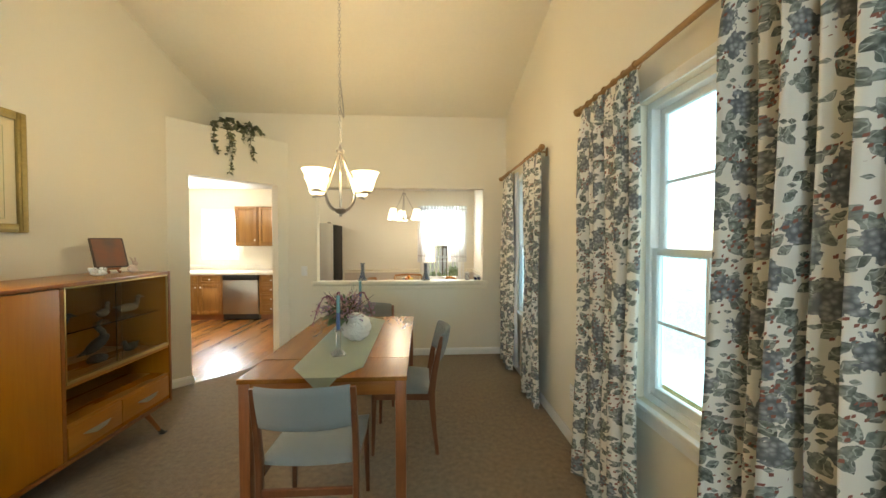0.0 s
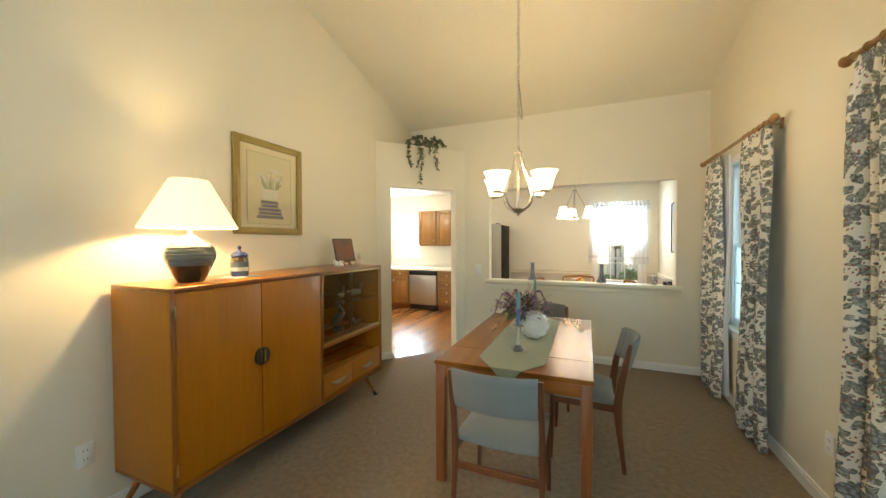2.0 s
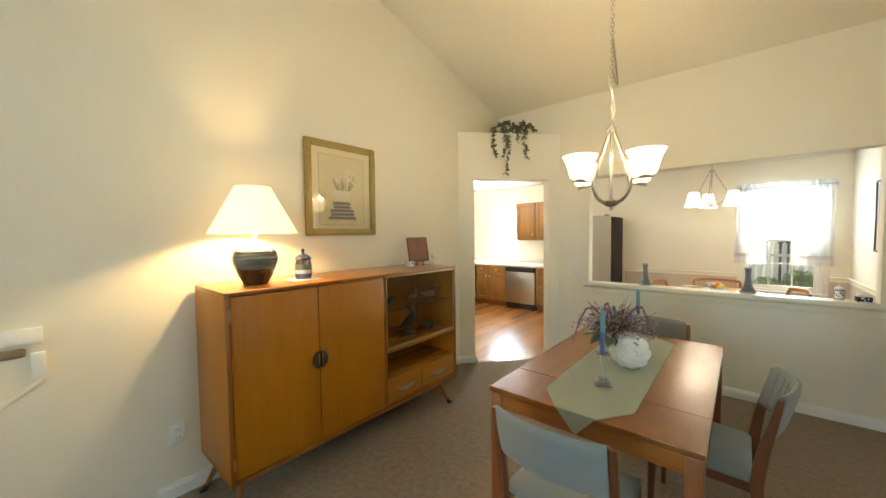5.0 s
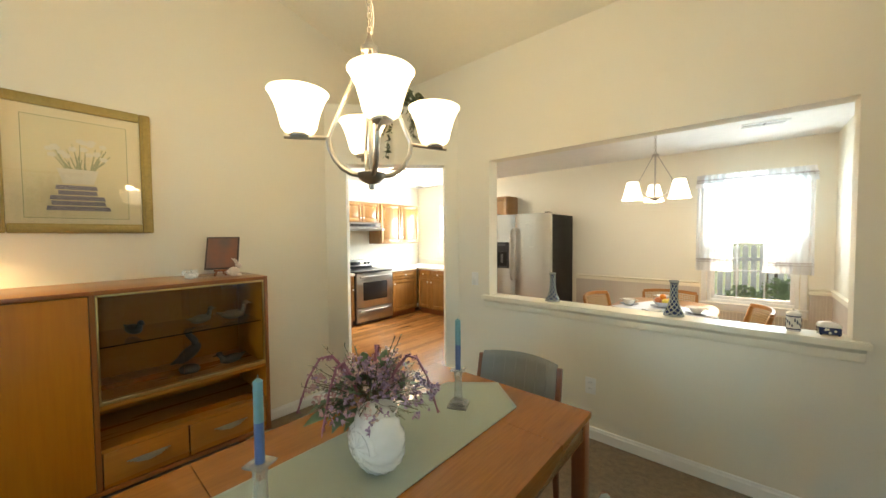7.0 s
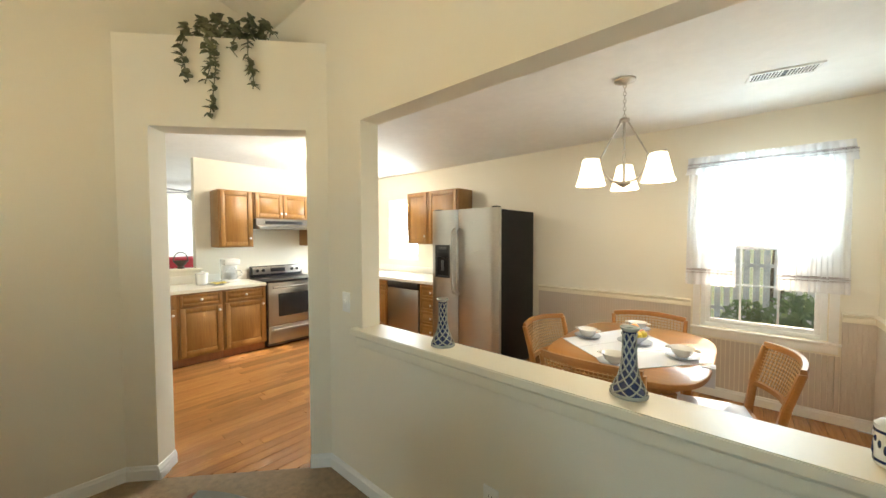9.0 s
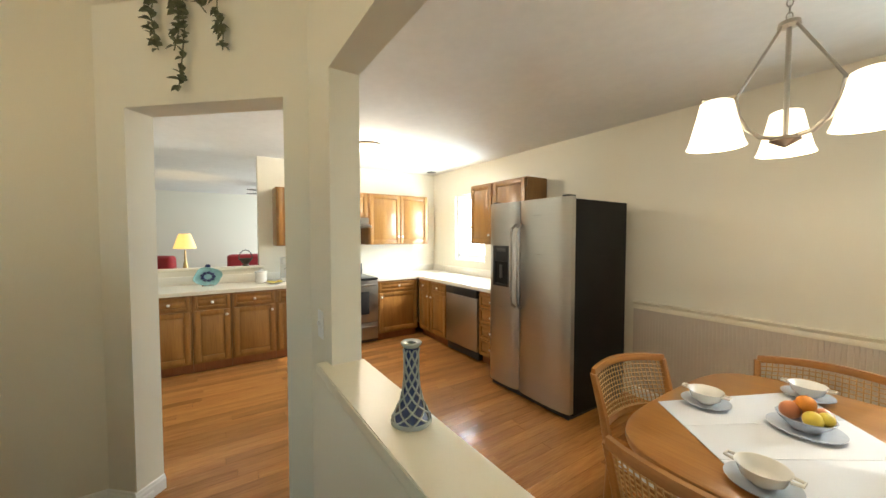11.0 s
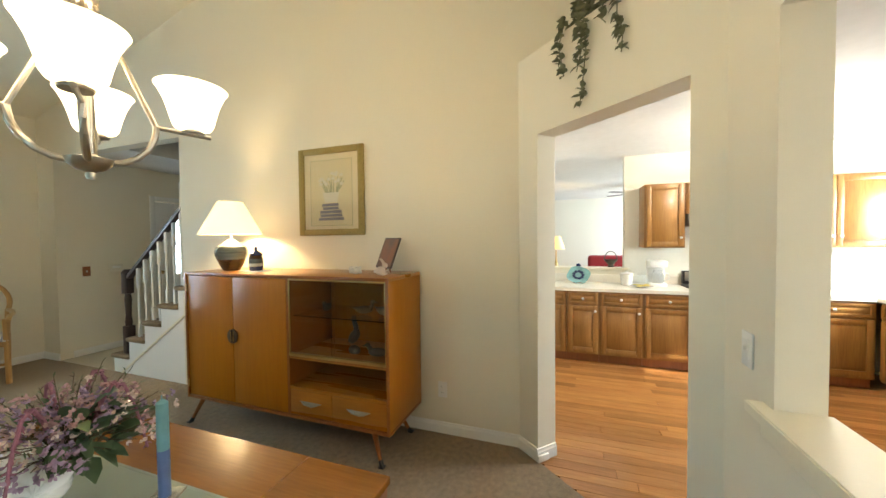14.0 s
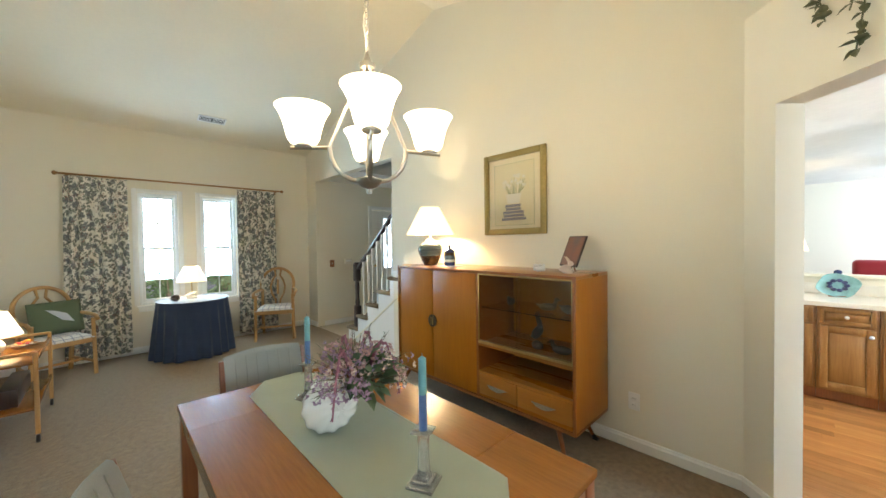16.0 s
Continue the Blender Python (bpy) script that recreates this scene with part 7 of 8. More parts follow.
for k in range(18):
    bm = B()
    a = 6.2832 * k / 18 + 0.3
    blob(bm, (0.0505 * math.cos(a), 0.0364 * math.sin(a), 0.030 + 0.013 * (k * 7 % 4) / 1.4), (0.006, 0.005, 0.0075 + 0.002 * (k % 3)), 8, 6)
    part("painted_flower", bm, COBALT, gj, "", 60)
for z in (0.012, 0.076):
    bm = B()
    bridge(bm, [[(x, y, zz) for x, y in superell(0.0535, 0.0385, 1.0, 32)] for zz in (z - 0.003, z + 0.003)])
    part("painted_band", bm, COBALT, gj)
pb = thing("trinket_box", (1.395, 4.99, SZ), 8, "cobalt blue porcelain box with white painted leaves", "box")
pb.scale = (0.72, 0.8, 1.0)
bm = B()
box(bm, (-0.055, -0.035, 0.004), (0.055, 0.035, 0.040), 0.006)
for sx in (-1, 1):
    for sy in (-1, 1):
        blob(bm, (sx * 0.044, sy * 0.025, 0.007), 0.009, 8, 6)
part("body", bm, COBALT, pb)
bm = B()
bridge(bm, [[(x, y, z) for x, y in superell(a, a * 0.64, 0.45, 32)] for a, z in ((0.059, 0.0405), (0.060, 0.046), (0.048, 0.060), (0.02, 0.066))])
part("lid", bm, CERAM, pb, "white domed lid", 60)
rnd = random.Random(4)
for k in range(14):
    bm = B()
    x, s = rnd.uniform(-0.045, 0.045), rnd.choice((-1, 1))
    blob(bm, (x, s * 0.0348, rnd.uniform(0.012, 0.034)), (0.008, 0.002, 0.006), 7, 5)
    part("painted_leaf", bm, CERAM, pb, "", 60)

# framed picture on the breakfast corner's outer wall
ep = thing("framed_print", (EX, 6.445, 1.605), -90, "dark-framed picture with a white mat", "picture")
bm = B()
for a, b in (((-0.16, -0.365), (-0.138, 0.365)), ((0.138, -0.365), (0.16, 0.365)), ((-0.138, 0.343), (0.138, 0.365)), ((-0.138, -0.365), (0.138, -0.343))):
    box(bm, (a[0], -0.022, a[1]), (b[0], -0.001, b[1]), 0.004)
part("frame", bm, DARKWOOD, ep)
bm = B()
box(bm, (-0.138, -0.010, -0.343), (0.138, -0.004, 0.343))
part("mat_board", bm, LINEN, ep)
bm = B()
box(bm, (-0.08, -0.012, -0.25), (0.08, -0.0105, 0.25))
part("print", bm, PRINTPALE, ep)


# ---- stairs and hall ----
RUN, RISER, SY0 = 0.268, 0.198, -0.42
SX0, SX1 = -2.72, WX + 0.012
st = thing("staircase", (0, 0, 0), 0, "carpeted staircase with white balusters and dark handrail", "staircase")
for k in range(14):
    y0, z1 = SY0 + RUN * k, RISER * (k + 1)
    bm = B()
    inside = y0 + RUN * 0.5 > 0.80
    x1 = WX - TH - 0.002 if inside else SX1
    box(bm, (SX0, y0 - 0.028, z1 - 0.045), (x1, y0 + RUN, z1), 0.016, 3)
    box(bm, (SX0, y0, z1 - RISER), (x1 - 0.03, y0 + 0.02, z1 - 0.045))
    part("step", bm, STAIRC, st, "brown carpeted step")
bm = B()
pts = [(SY0 + 0.02, 0.0)]
for k in range(5):
    pts += [(SY0 + 0.02 + RUN * k, RISER * (k + 1) - 0.046), (min(SY0 + 0.02 + RUN * (k + 1), 0.749), RISER * (k + 1) - 0.046)]
pts = [p for p in pts] + [(0.749, 0.0)]
prism(bm, pts, "x", WX - 0.08, WX - 0.001)
part("stringer", bm, TRIM, st, "white painted stair side", None)
bm = B()
bar(bm, (WX + 0.004, SY0 + 0.16, 0.0), (WX + 0.004, 0.97, 0.84), 0.012, 0.022)
part("stringer_trim", bm, SILLP, st)
bm = B()
box(bm, (WX, 0.93, 0.845), (WX + 0.014, 0.975, 0.96), 0.003)
box(bm, (WX, 0.752, 1.003), (WX + 0.014, 0.97, 1.075), 0.003)
part("skirt_return", bm, TRIM, st)
bm = B()
rings = []
for z, r, sq in ((RISER, 0.044, 1), (0.50, 0.044, 1), (0.505, 0.030, 0), (0.55, 0.034, 0), (0.62, 0.026, 0), (0.80, 0.033, 0), (0.86, 0.026, 0), (0.865, 0.044, 1), (1.08, 0.044, 1), (1.085, 0.055, 0), (1.11, 0.055, 0), (1.135, 0.03, 0)):
    e = 0.35 if sq else 1.0
    rings.append([(-1.80 + r * math.copysign(abs(math.cos(6.2832 * i / 20)) ** e, math.cos(6.2832 * i / 20)), -0.27 + r * math.copysign(abs(math.sin(6.2832 * i / 20)) ** e, math.sin(6.2832 * i / 20)), z) for i in range(20)])
bridge(bm, rings)
part("newel_post", bm, DARKWOOD, st, "dark turned newel post")


def rail_z(y):
    return 1.04 + (y + 0.25) * 0.82


bm = B()
prof = ((-0.030, -0.028), (0.030, -0.028), (0.034, 0.0), (0.026, 0.024), (0.0, 0.034), (-0.026, 0.024), (-0.034, 0.0))
bridge(bm, [[(-1.80 + dx, y, rail_z(y) + dz) for dx, dz in prof] for y in (-0.24, 0.745)])
part("handrail", bm, DARKWOOD, st, "dark stained handrail")
for k in range(8):
    y = -0.08 + 0.118 * k
    step = min(int((y - SY0 + 0.028) / RUN), 4)
    zb, zt = RISER * (step + 1), rail_z(y) - 0.027
    if y > 0.72:
        continue
    bm = B()
    h = zt - zb
    rings = []
    for f, r, sq in ((0, 0.016, 1), (0.18, 0.016, 1), (0.19, 0.010, 0), (0.22, 0.015, 0), (0.26, 0.010, 0), (0.5, 0.014, 0), (0.70, 0.010, 0), (0.72, 0.016, 1), (1.0, 0.016, 1)):
        e = 0.35 if sq else 1.0
        rings.append([(-1.80 + r * math.copysign(abs(math.cos(6.2832 * i / 12)) ** e, math.cos(6.2832 * i / 12)), y + r * math.copysign(abs(math.sin(6.2832 * i / 12)) ** e, math.sin(6.2832 * i / 12)), zb + h * f) for i in range(12)])
    bridge(bm, rings)
    part("baluster", bm, TRIM, st, "white turned baluster")
bm = B()
box(bm, (WX - TH - 0.004, 0.742, 1.001), (WX + 0.006, 0.7495, 1.98), 0.002)
box(bm, (WX - TH, 0.735, 1.98), (WX + 0.004, 0.7495, 2.03), 0.004)
build("trim_wall_end", bm, TRIM, "white end board where the handrail meets the wall", 40)

fd = tagged(thing("door_1", (-3.26, HS, 0)), "white front door with a tall leaded glass pane", "", "", "structure")
bm = B()
for a, b in (((-0.53, 0.0), (-0.46, 2.12)), ((0.46, 0.0), (0.53, 2.12)), ((-0.46, 2.05), (0.46, 2.12))):
    box(bm, (a[0], 0.001, a[1]), (b[0], 0.018, b[1]), 0.004)
part("casing", bm, TRIM, fd)
bm = B()
for a, b in (((-0.455, 0.01), (-0.17, 2.04)), ((0.17, 0.01), (0.455, 2.04)), ((-0.17, 0.01), (0.17, 0.93)), ((-0.17, 1.90), (0.17, 2.04))):
    box(bm, (a[0], -0.06, a[1]), (b[0], -0.018, b[1]), 0.003)
part("leaf", bm, TRIM, fd)
bm = B()
box(bm, (-0.175, -0.042, 0.925), (0.175, -0.036, 1.905))
part("pane", bm, GLASS, fd, "", None).visible_shadow = False
for z in (1.17, 1.41, 1.66):
    bm = B()
    box(bm, (-0.17, -0.048, z - 0.006), (0.17, -0.030, z + 0.006), 0.002)
    part("glazing_bar", bm, TRIM, fd)
bm = B()
blob(bm, (0.40, 0.03, 0.98), 0.028)
rod(bm, (0.40, -0.02, 0.98), (0.40, 0.02, 0.98), 0.010)
part("door_knob", bm, BRASS, fd)
window_light("daylight_door", -3.26, HS - 0.10, 1.4, 0.34, 0.95, 3, 90, 0)

sw = thing("wall_plaque", (-1.99, HS, 1.07), 180, "small brown wooden switch plate in the hall", "switch plate")
bm = B()
box(bm, (-0.04, -0.008, -0.062), (0.04, -0.001, 0.062), 0.003)
part("plate", bm, TEAKZ, sw)
bm = B()
box(bm, (-0.006, -0.018, -0.012), (0.006, -0.008, 0.012), 0.002)
part("toggle", bm, CERAM, sw)
tb = thing("thermostat", (-2.30, HS, 1.09), 180, "beige wall thermostat in the hall", "thermostat")
bm = B()
box(bm, (-0.07, -0.028, -0.045), (0.07, -0.001, 0.045), 0.006)
part("housing", bm, CREAMC, tb)
bm = B()
box(bm, (-0.05, -0.030, 0.0), (0.05, -0.0282, 0.03), 0.001)
part("grille", bm, WHITEP, tb)
hl_ = thing("ceiling_light", (-3.25, 0.85, 0), 0, "round dome light over the stair hall", "ceiling light")
bm = B()
lathe(bm, [(0.012, 2.75), (0.012, 2.55), (0.17, 2.535), (0.175, 2.52)], 26)
part("rim", bm, BRASS, hl_)
bm = B()
lathe(bm, [(0.17, 2.519), (0.15, 2.46), (0.08, 2.43), (0.004, 2.42)], 26)
part("diffuser", bm, DOME, hl_, "glowing white glass bowl", 60)
bm = B()
rod(bm, (-3.25, 0.85, 2.75), (-3.25, 0.85, 5.2), 0.008)
for v in bm.verts:
    v.co -= Vector((-3.25, 0.85, 0))
part("stem", bm, BRASS, hl_)


bm = B()
bx_, by_ = on_diag(D0 + 0.012, 0.03)
box(bm, (-0.012, -0.045, 0.0), (0.012, 0.045, 0.045), 0.006)
db = solid("door_stop", bm, WHITEP, "small white plastic corner guard on the door jamb", "corner guard", at=(bx_, by_, 0.0))
db.rotation_euler = (0, 0, math.atan2(DN.y, DN.x) - math.pi / 2)

# ---- front room ----
air_vent((-0.22, SY + 0.55, roof(SY + 0.55)), 0, 0.16, "white slotted vent in the sloping ceiling", math.degrees(math.atan(RISE)))

rt = thing("round_table", (0.035, -1.30, 0), 0, "small round table under a floor-length navy cloth", "table")
bm = B()
lathe(bm, [(0.02, 0.0), (0.16, 0.01), (0.16, 0.03), (0.03, 0.06), (0.03, 0.68)], 20)
part("pedestal", bm, DARKWOOD, rt)
bm = B()
lathe(bm, [(0.375, 0.681), (0.38, 0.690), (0.38, 0.702), (0.375, 0.708)], 40)
part("tabletop", bm, DARKWOOD, rt)
bm = B()
n = 120
rings = []
for j in range(15):
    v = j / 14
    ring = []
    for i in range(n):
        a = 6.2832 * i / n
        r = 0.386 + 0.055 * v + 0.030 * v ** 0.7 * math.sin(19 * a + 0.8 * math.sin(3 * a)) + 0.012 * v * math.sin(7 * a + 1)
        ring.append((r * math.cos(a), r * math.sin(a), 0.712 - 0.70 * v - (0.0 if v else 0)))
    rings.append(ring)
bridge(bm, [[(0.2 * math.cos(6.2832 * i / n), 0.2 * math.sin(6.2832 * i / n), 0.7135) for i in range(n)]] + rings, True, False)
bm.verts.ensure_lookup_table()
bm.faces.new([bm.verts[i] for i in range(n)])
part("cloth_skirt", bm, NAVY, rt, "pleated navy cloth hanging to the floor", 60)
# glass as an opaque pale disc: the reflected daylight is in its colour
bm = B()
lathe(bm, [(0.39, 0.7165), (0.392, 0.7195), (0.002, 0.7200)], 48)
part("glass_top", bm, STEELB, rt, "glass top in opaque pale blue, its reflection put into the colour")

fl = thing("table_lamp", (0.045, -1.32, 0.7205), 0, "white lamp with a lit pleated shade on the round table", "lamp")
bm = B()
for x, y, z, r in ((0, 0, 0.018, 0.075), (0.01, 0, 0.045, 0.062), (-0.008, 0, 0.07, 0.05)):
    blob(bm, (x, y, z), (r, r * 0.8, 0.02), 16, 8)
part("base", bm, CERAM, fl, "white stacked pebble base", 60)
bm = B()
rod(bm, (0, 0, 0.085), (0, 0, 0.26), 0.007)
part("stem", bm, BRASS, fl)
bm = B()
n = 60
bridge(bm, [[((r + 0.003 * (i % 2)) * math.cos(6.2832 * i / n), (r + 0.003 * (i % 2)) * math.sin(6.2832 * i / n), z) for i in range(n)] for r, z in ((0.165, 0.225), (0.085, 0.42), (0.082, 0.42), (0.162, 0.225))], True, False)
part("shade", bm, SHADELAMP, fl, "lit pleated cream shade")
bulb("round_table_bulb", 0.045, -1.32, 1.05, 1.6)
bm = B()
lathe(bm, [(0.03, 0.0), (0.05, 0.02), (0.052, 0.045), (0.035, 0.07), (0.032, 0.074), (0.02, 0.06)], 20)
solid("pottery_bowl", bm, BROWNGLAZE, "small dark pottery pot on the round table", "pot", smooth=60, at=(0.235, -1.20, 0.7205))


def oak_armchair(at, turn, label):
    """Light oak chair with a round back, a pierced splat, arms and a checked seat; it faces local +y."""
    c = thing("armchair", at, turn, label, "armchair", "light oak armchairs in the front room")
    for s in (-1, 1):
        bm = B()
        bar(bm, (s * 0.20, -0.25, 0.0), (s * 0.21, -0.215, 0.42), 0.034, 0.036, 0.036, 0.042)
        part("back_leg", bm, BEECH, c)
        bm = B()
        bar(bm, (s * 0.245, 0.225, 0.0), (s * 0.235, 0.22, 0.63), 0.036, 0.036, 0.034, 0.034)
        part("front_leg", bm, BEECH, c)
        bm = B()
        tube(bm, [(s * 0.215, -0.24, 0.66), (s * 0.25, -0.10, 0.665), (s * 0.275, 0.08, 0.655), (s * 0.262, 0.22, 0.645), (s * 0.255, 0.265, 0.615)], 0.020, 8)
        part("arm", bm, BEECH, c)
        bm = B()
        bar(bm, (s * 0.215, -0.22, 0.39), (s * 0.235, 0.215, 0.395), 0.024, 0.06)
        part("side_rail", bm, BEECH, c)
        bm = B()
        bar(bm, (s * 0.205, -0.24, 0.14), (s * 0.242, 0.22, 0.14), 0.02, 0.026)
        part("stretcher", bm, BEECH, c)
    bm = B()
    bar(bm, (-0.235, 0.218, 0.39), (0.235, 0.218, 0.39), 0.024, 0.06)
    part("front_rail", bm, BEECH, c)
    bm = B()
    bar(bm, (-0.21, -0.222, 0.39), (0.21, -0.222, 0.39), 0.024, 0.06)
    part("rear_rail", bm, BEECH, c)
    bm = B()
    bar(bm, (-0.225, -0.01, 0.14), (0.225, -0.01, 0.14), 0.02, 0.026)
    part("cross_stretcher", bm, BEECH, c)
    bm = B()
    pts = []
    for k in range(25):
        a = math.pi * (1.12 - 1.24 * k / 24)
        z = 0.735 + 0.235 * math.sin(a)
        pts.append((0.225 * math.cos(a), -0.225 - 0.16 * (z - 0.42), z))
    pts = [(-0.205, -0.222, 0.42)] + pts + [(0.205, -0.222, 0.42)]
    tube(bm, pts, 0.021, 8)
    part("back_hoop", bm, BEECH, c, "rounded back hoop")
    bm = B()
    for s in (-1, 1):
        tube(bm, [(s * w, -0.225 - 0.16 * (z - 0.42), z) for w, z in ((0.03, 0.42), (0.035, 0.50), (0.085, 0.60), (0.10, 0.70), (0.07, 0.80), (0.03, 0.86), (0.045, 0.95))], 0.014, 6)
    bar(bm, (0, -0.25, 0.58), (0, -0.285, 0.80), 0.03, 0.012)
    part("splat", bm, BEECH, c, "pierced vase-shaped splat")
    bm = B()
    slab(bm, lambda u, v: (u - 0.5) * (0.44 + 0.06 * v), lambda u, v: -0.205 + 0.445 * v, lambda u, v: 0.425 + 0.035 * (min(1.0, 6 * min(u, 1 - u)) * min(1.0, 6 * min(v, 1 - v))) ** 0.5, 12, 12, (0, 0, -0.012))
    part("seat", bm, CHECK, c, "checked cotton seat", 60)
    return c


oak_armchair((-1.02, -1.36, 0), -24, "light oak armchair with a checked seat").scale = (1.06, 1.06, 1.06)
oak_armchair((1.27, -1.33, 0), 22, "light oak armchair with a green pillow")
pw_ = thing("throw_pillow", (1.24, -1.38, 0.47), 22, "sage green pillow with a pale heron print", "pillow")
pw_.matrix_basis = pose(1.24, -1.40, 0.47, -72, 0, 22)
bm = B()
rings = []
slab(bm, lambda u, v: (u - 0.5) * 0.42, lambda u, v: -0.36 * v, lambda u, v: 0.075 * (max(0.0, math.sin(math.pi * u)) * max(0.0, math.sin(math.pi * v))) ** 0.45, 14, 14, (0, 0, -0.02))
part("cushion", bm, BAMBOO, pw_, "", 60)
bm = B()
prism(bm, [(-0.11, -0.10), (-0.02, -0.13), (0.10, -0.26), (0.02, -0.24), (-0.06, -0.20)], "z", 0.074, 0.079)
part("printed_heron", bm, LINEN, pw_, "pale bird shape", None)

# tea cart beside the outer wall
tc = thing("tea_cart", (1.43, 0.02, 0), 0, "teak serving cart on casters", "tea cart")
for z, m in ((0.585, TEAK), (0.25, TEAK)):
    bm = B()
    box(bm, (-0.20, -0.40, z - 0.018), (0.20, 0.40, z), 0.004)
    part("shelf", bm, m, tc)
    for s in (-1, 1):
        bm = B()
        box(bm, (s * 0.196, -0.40, z + 0.0005), (s * 0.212, 0.40, z + 0.035), 0.003)
        part("gallery", bm, TEAK, tc)
for sx in (-1, 1):
    for sy in (-1, 1):
        bm = B()
        bar(bm, (sx * 0.205, sy * 0.41, 0.065), (sx * 0.205, sy * 0.41, 0.66), 0.026, 0.026)
        leg = part("leg", bm, BEECH, tc)
        bm = B()
        n = 16
        bridge(bm, [[(sx * 0.205 + x, sy * 0.41 + r * math.cos(6.2832 * i / n), 0.028 + r * math.sin(6.2832 * i / n)) for i in range(n)] for x, r in ((-0.011, 0.022), (-0.008, 0.028), (0.008, 0.028), (0.011, 0.022))])
        part("caster", bm, BLACK, leg)
    bm = B()
    bar(bm, (-0.205, sx * 0.41, 0.655), (0.205, sx * 0.41, 0.655), 0.026, 0.022)
    part("push_rail", bm, BEECH, tc)
bm = B()
for k, (x, z) in enumerate(((-0.10, 0.251), (0.02, 0.251))):
    box(bm, (x, -0.30, z), (x + 0.10, 0.28, z + 0.13 + 0.03 * k), 0.004)
    break
solid("storage_box", bm, DARKWOOD, "dark box on the cart's lower shelf", "box", at=(1.43, 0.02, 0))
cl2 = thing("table_lamp", (1.50, -0.06, 0.5855), 0, "cream round lamp with a pleated lit shade", "lamp")
bm = B()
blob(bm, (0, 0, 0.062), (0.075, 0.075, 0.062), 20, 12)
lathe(bm, [(0.012, 0.12), (0.012, 0.19)], 12)
part("base", bm, CREAMC, cl2, "", 60)
bm = B()
n = 64
bridge(bm, [[((r + 0.004 * (i % 2)) * math.cos(6.2832 * i / n), (r + 0.004 * (i % 2)) * math.sin(6.2832 * i / n), z) for i in range(n)] for r, z in ((0.165, 0.145), (0.088, 0.33), (0.084, 0.33), (0.161, 0.145))], True, False)
part("shade", bm, SHADELAMP, cl2, "pleated cream shade, lit")
bulb("cart_lamp_bulb", 1.50, -0.06, 0.82, 2.5)
cd = thing("candy_dish", (1.36, -0.20, 0.5855), 0, "glass dish of wrapped sweets", "dish")
bm = B()
lathe(bm, [(0.03, 0.0), (0.06, 0.012), (0.085, 0.034), (0.082, 0.035), (0.05, 0.014)], 24)
part("dish", bm, CRYSTAL, cd, "", 60)
rnd = random.Random(9)
for k in range(12):
    bm = B()
    blob(bm, (rnd.uniform(-0.045, 0.045), rnd.uniform(-0.045, 0.045), 0.03 + 0.012 * (k % 3)), (0.014, 0.010, 0.009), 8, 6)
    part("sweet", bm, (BRASS, RED, ORANGE)[k % 3], cd, "", 60)

# ---- family room seen over the ledge ----
sofa = thing("sofa", (-8.0, 5.75, 0), 90, "deep red upholstered sofa, its back to the kitchen", "sofa")
for nm, a, b in (("seat_base", (-0.95, -0.45, 0.08), (0.95, 0.40, 0.42)), ("back", (-0.95, -0.45, 0.42), (0.95, -0.20, 1.05)), ("armrest", (-1.12, -0.45, 0.08), (-0.95, 0.40, 0.68)), ("armrest", (0.95, -0.45, 0.08), (1.12, 0.40, 0.68))):
    bm = B()
    box(bm, a, b, 0.07, 4)
    part(nm, bm, RED, sofa)
for x in (-1.0, 1.0):
    for y in (-0.38, 0.32):
        bm = B()
        rod(bm, (x, y, 0.0), (x, y, 0.085), 0.02, 0.03)
        part("foot", bm, DARKWOOD, sofa)
sofa2 = thing("red_armchair", (-8.0, 3.75, 0), 60, "deep red upholstered armchair beside the lamp", "armchair")
for nm, a, b in (("seat_base", (-0.40, -0.42, 0.02), (0.40, 0.40, 0.42)), ("back", (-0.40, -0.42, 0.42), (0.40, -0.20, 1.06)), ("armrest", (-0.55, -0.42, 0.02), (-0.40, 0.40, 0.64)), ("armrest", (0.40, -0.42, 0.02), (0.55, 0.40, 0.64))):
    bm = B()
    box(bm, a, b, 0.07, 4)
    part(nm, bm, RED, sofa2)
et = thing("end_table", (-6.6, 4.16, 0), 0, "dark wooden end table", "table")
bm = B()
box(bm, (-0.25, -0.25, 0.57), (0.25, 0.25, 0.60), 0.005)
part("tabletop", bm, DARKWOOD, et)
for sx in (-1, 1):
    for sy in (-1, 1):
        bm = B()
        box(bm, (sx * 0.20, sy * 0.20, 0), (sx * 0.24, sy * 0.24, 0.57), 0.003)
        part("leg", bm, DARKWOOD, et)
yl = thing("table_lamp", (-6.6, 4.16, 0.60), 0, "brass table lamp with a glowing yellow shade", "lamp")
bm = B()
lathe(bm, [(0.08, 0.0), (0.09, 0.01), (0.03, 0.05), (0.02, 0.20), (0.04, 0.30), (0.015, 0.42), (0.012, 0.60)], 22)
part("base", bm, BRASS, yl, "", 60)
bm = B()
n = 36
bridge(bm, [[(r * math.cos(6.2832 * i / n), r * math.sin(6.2832 * i / n), z) for i in range(n)] for r, z in ((0.165, 0.62), (0.085, 0.87), (0.081, 0.87), (0.161, 0.62))], True, False)
part("shade", bm, SHADEFAR, yl, "glowing yellow shade")
bulb("family_lamp_bulb", -6.6, 4.16, 1.32, 9, (1.0, 0.72, 0.34))
bk = thing("wire_basket", (-4.31, 5.0 - 0.10, 1.0505), 0, "grey ceramic basket with a hoop handle", "basket")
bm = B()
lathe(bm, [(0.035, 0.0), (0.04, 0.01), (0.03, 0.03), (0.075, 0.085), (0.085, 0.10), (0.07, 0.088), (0.03, 0.045)], 24)
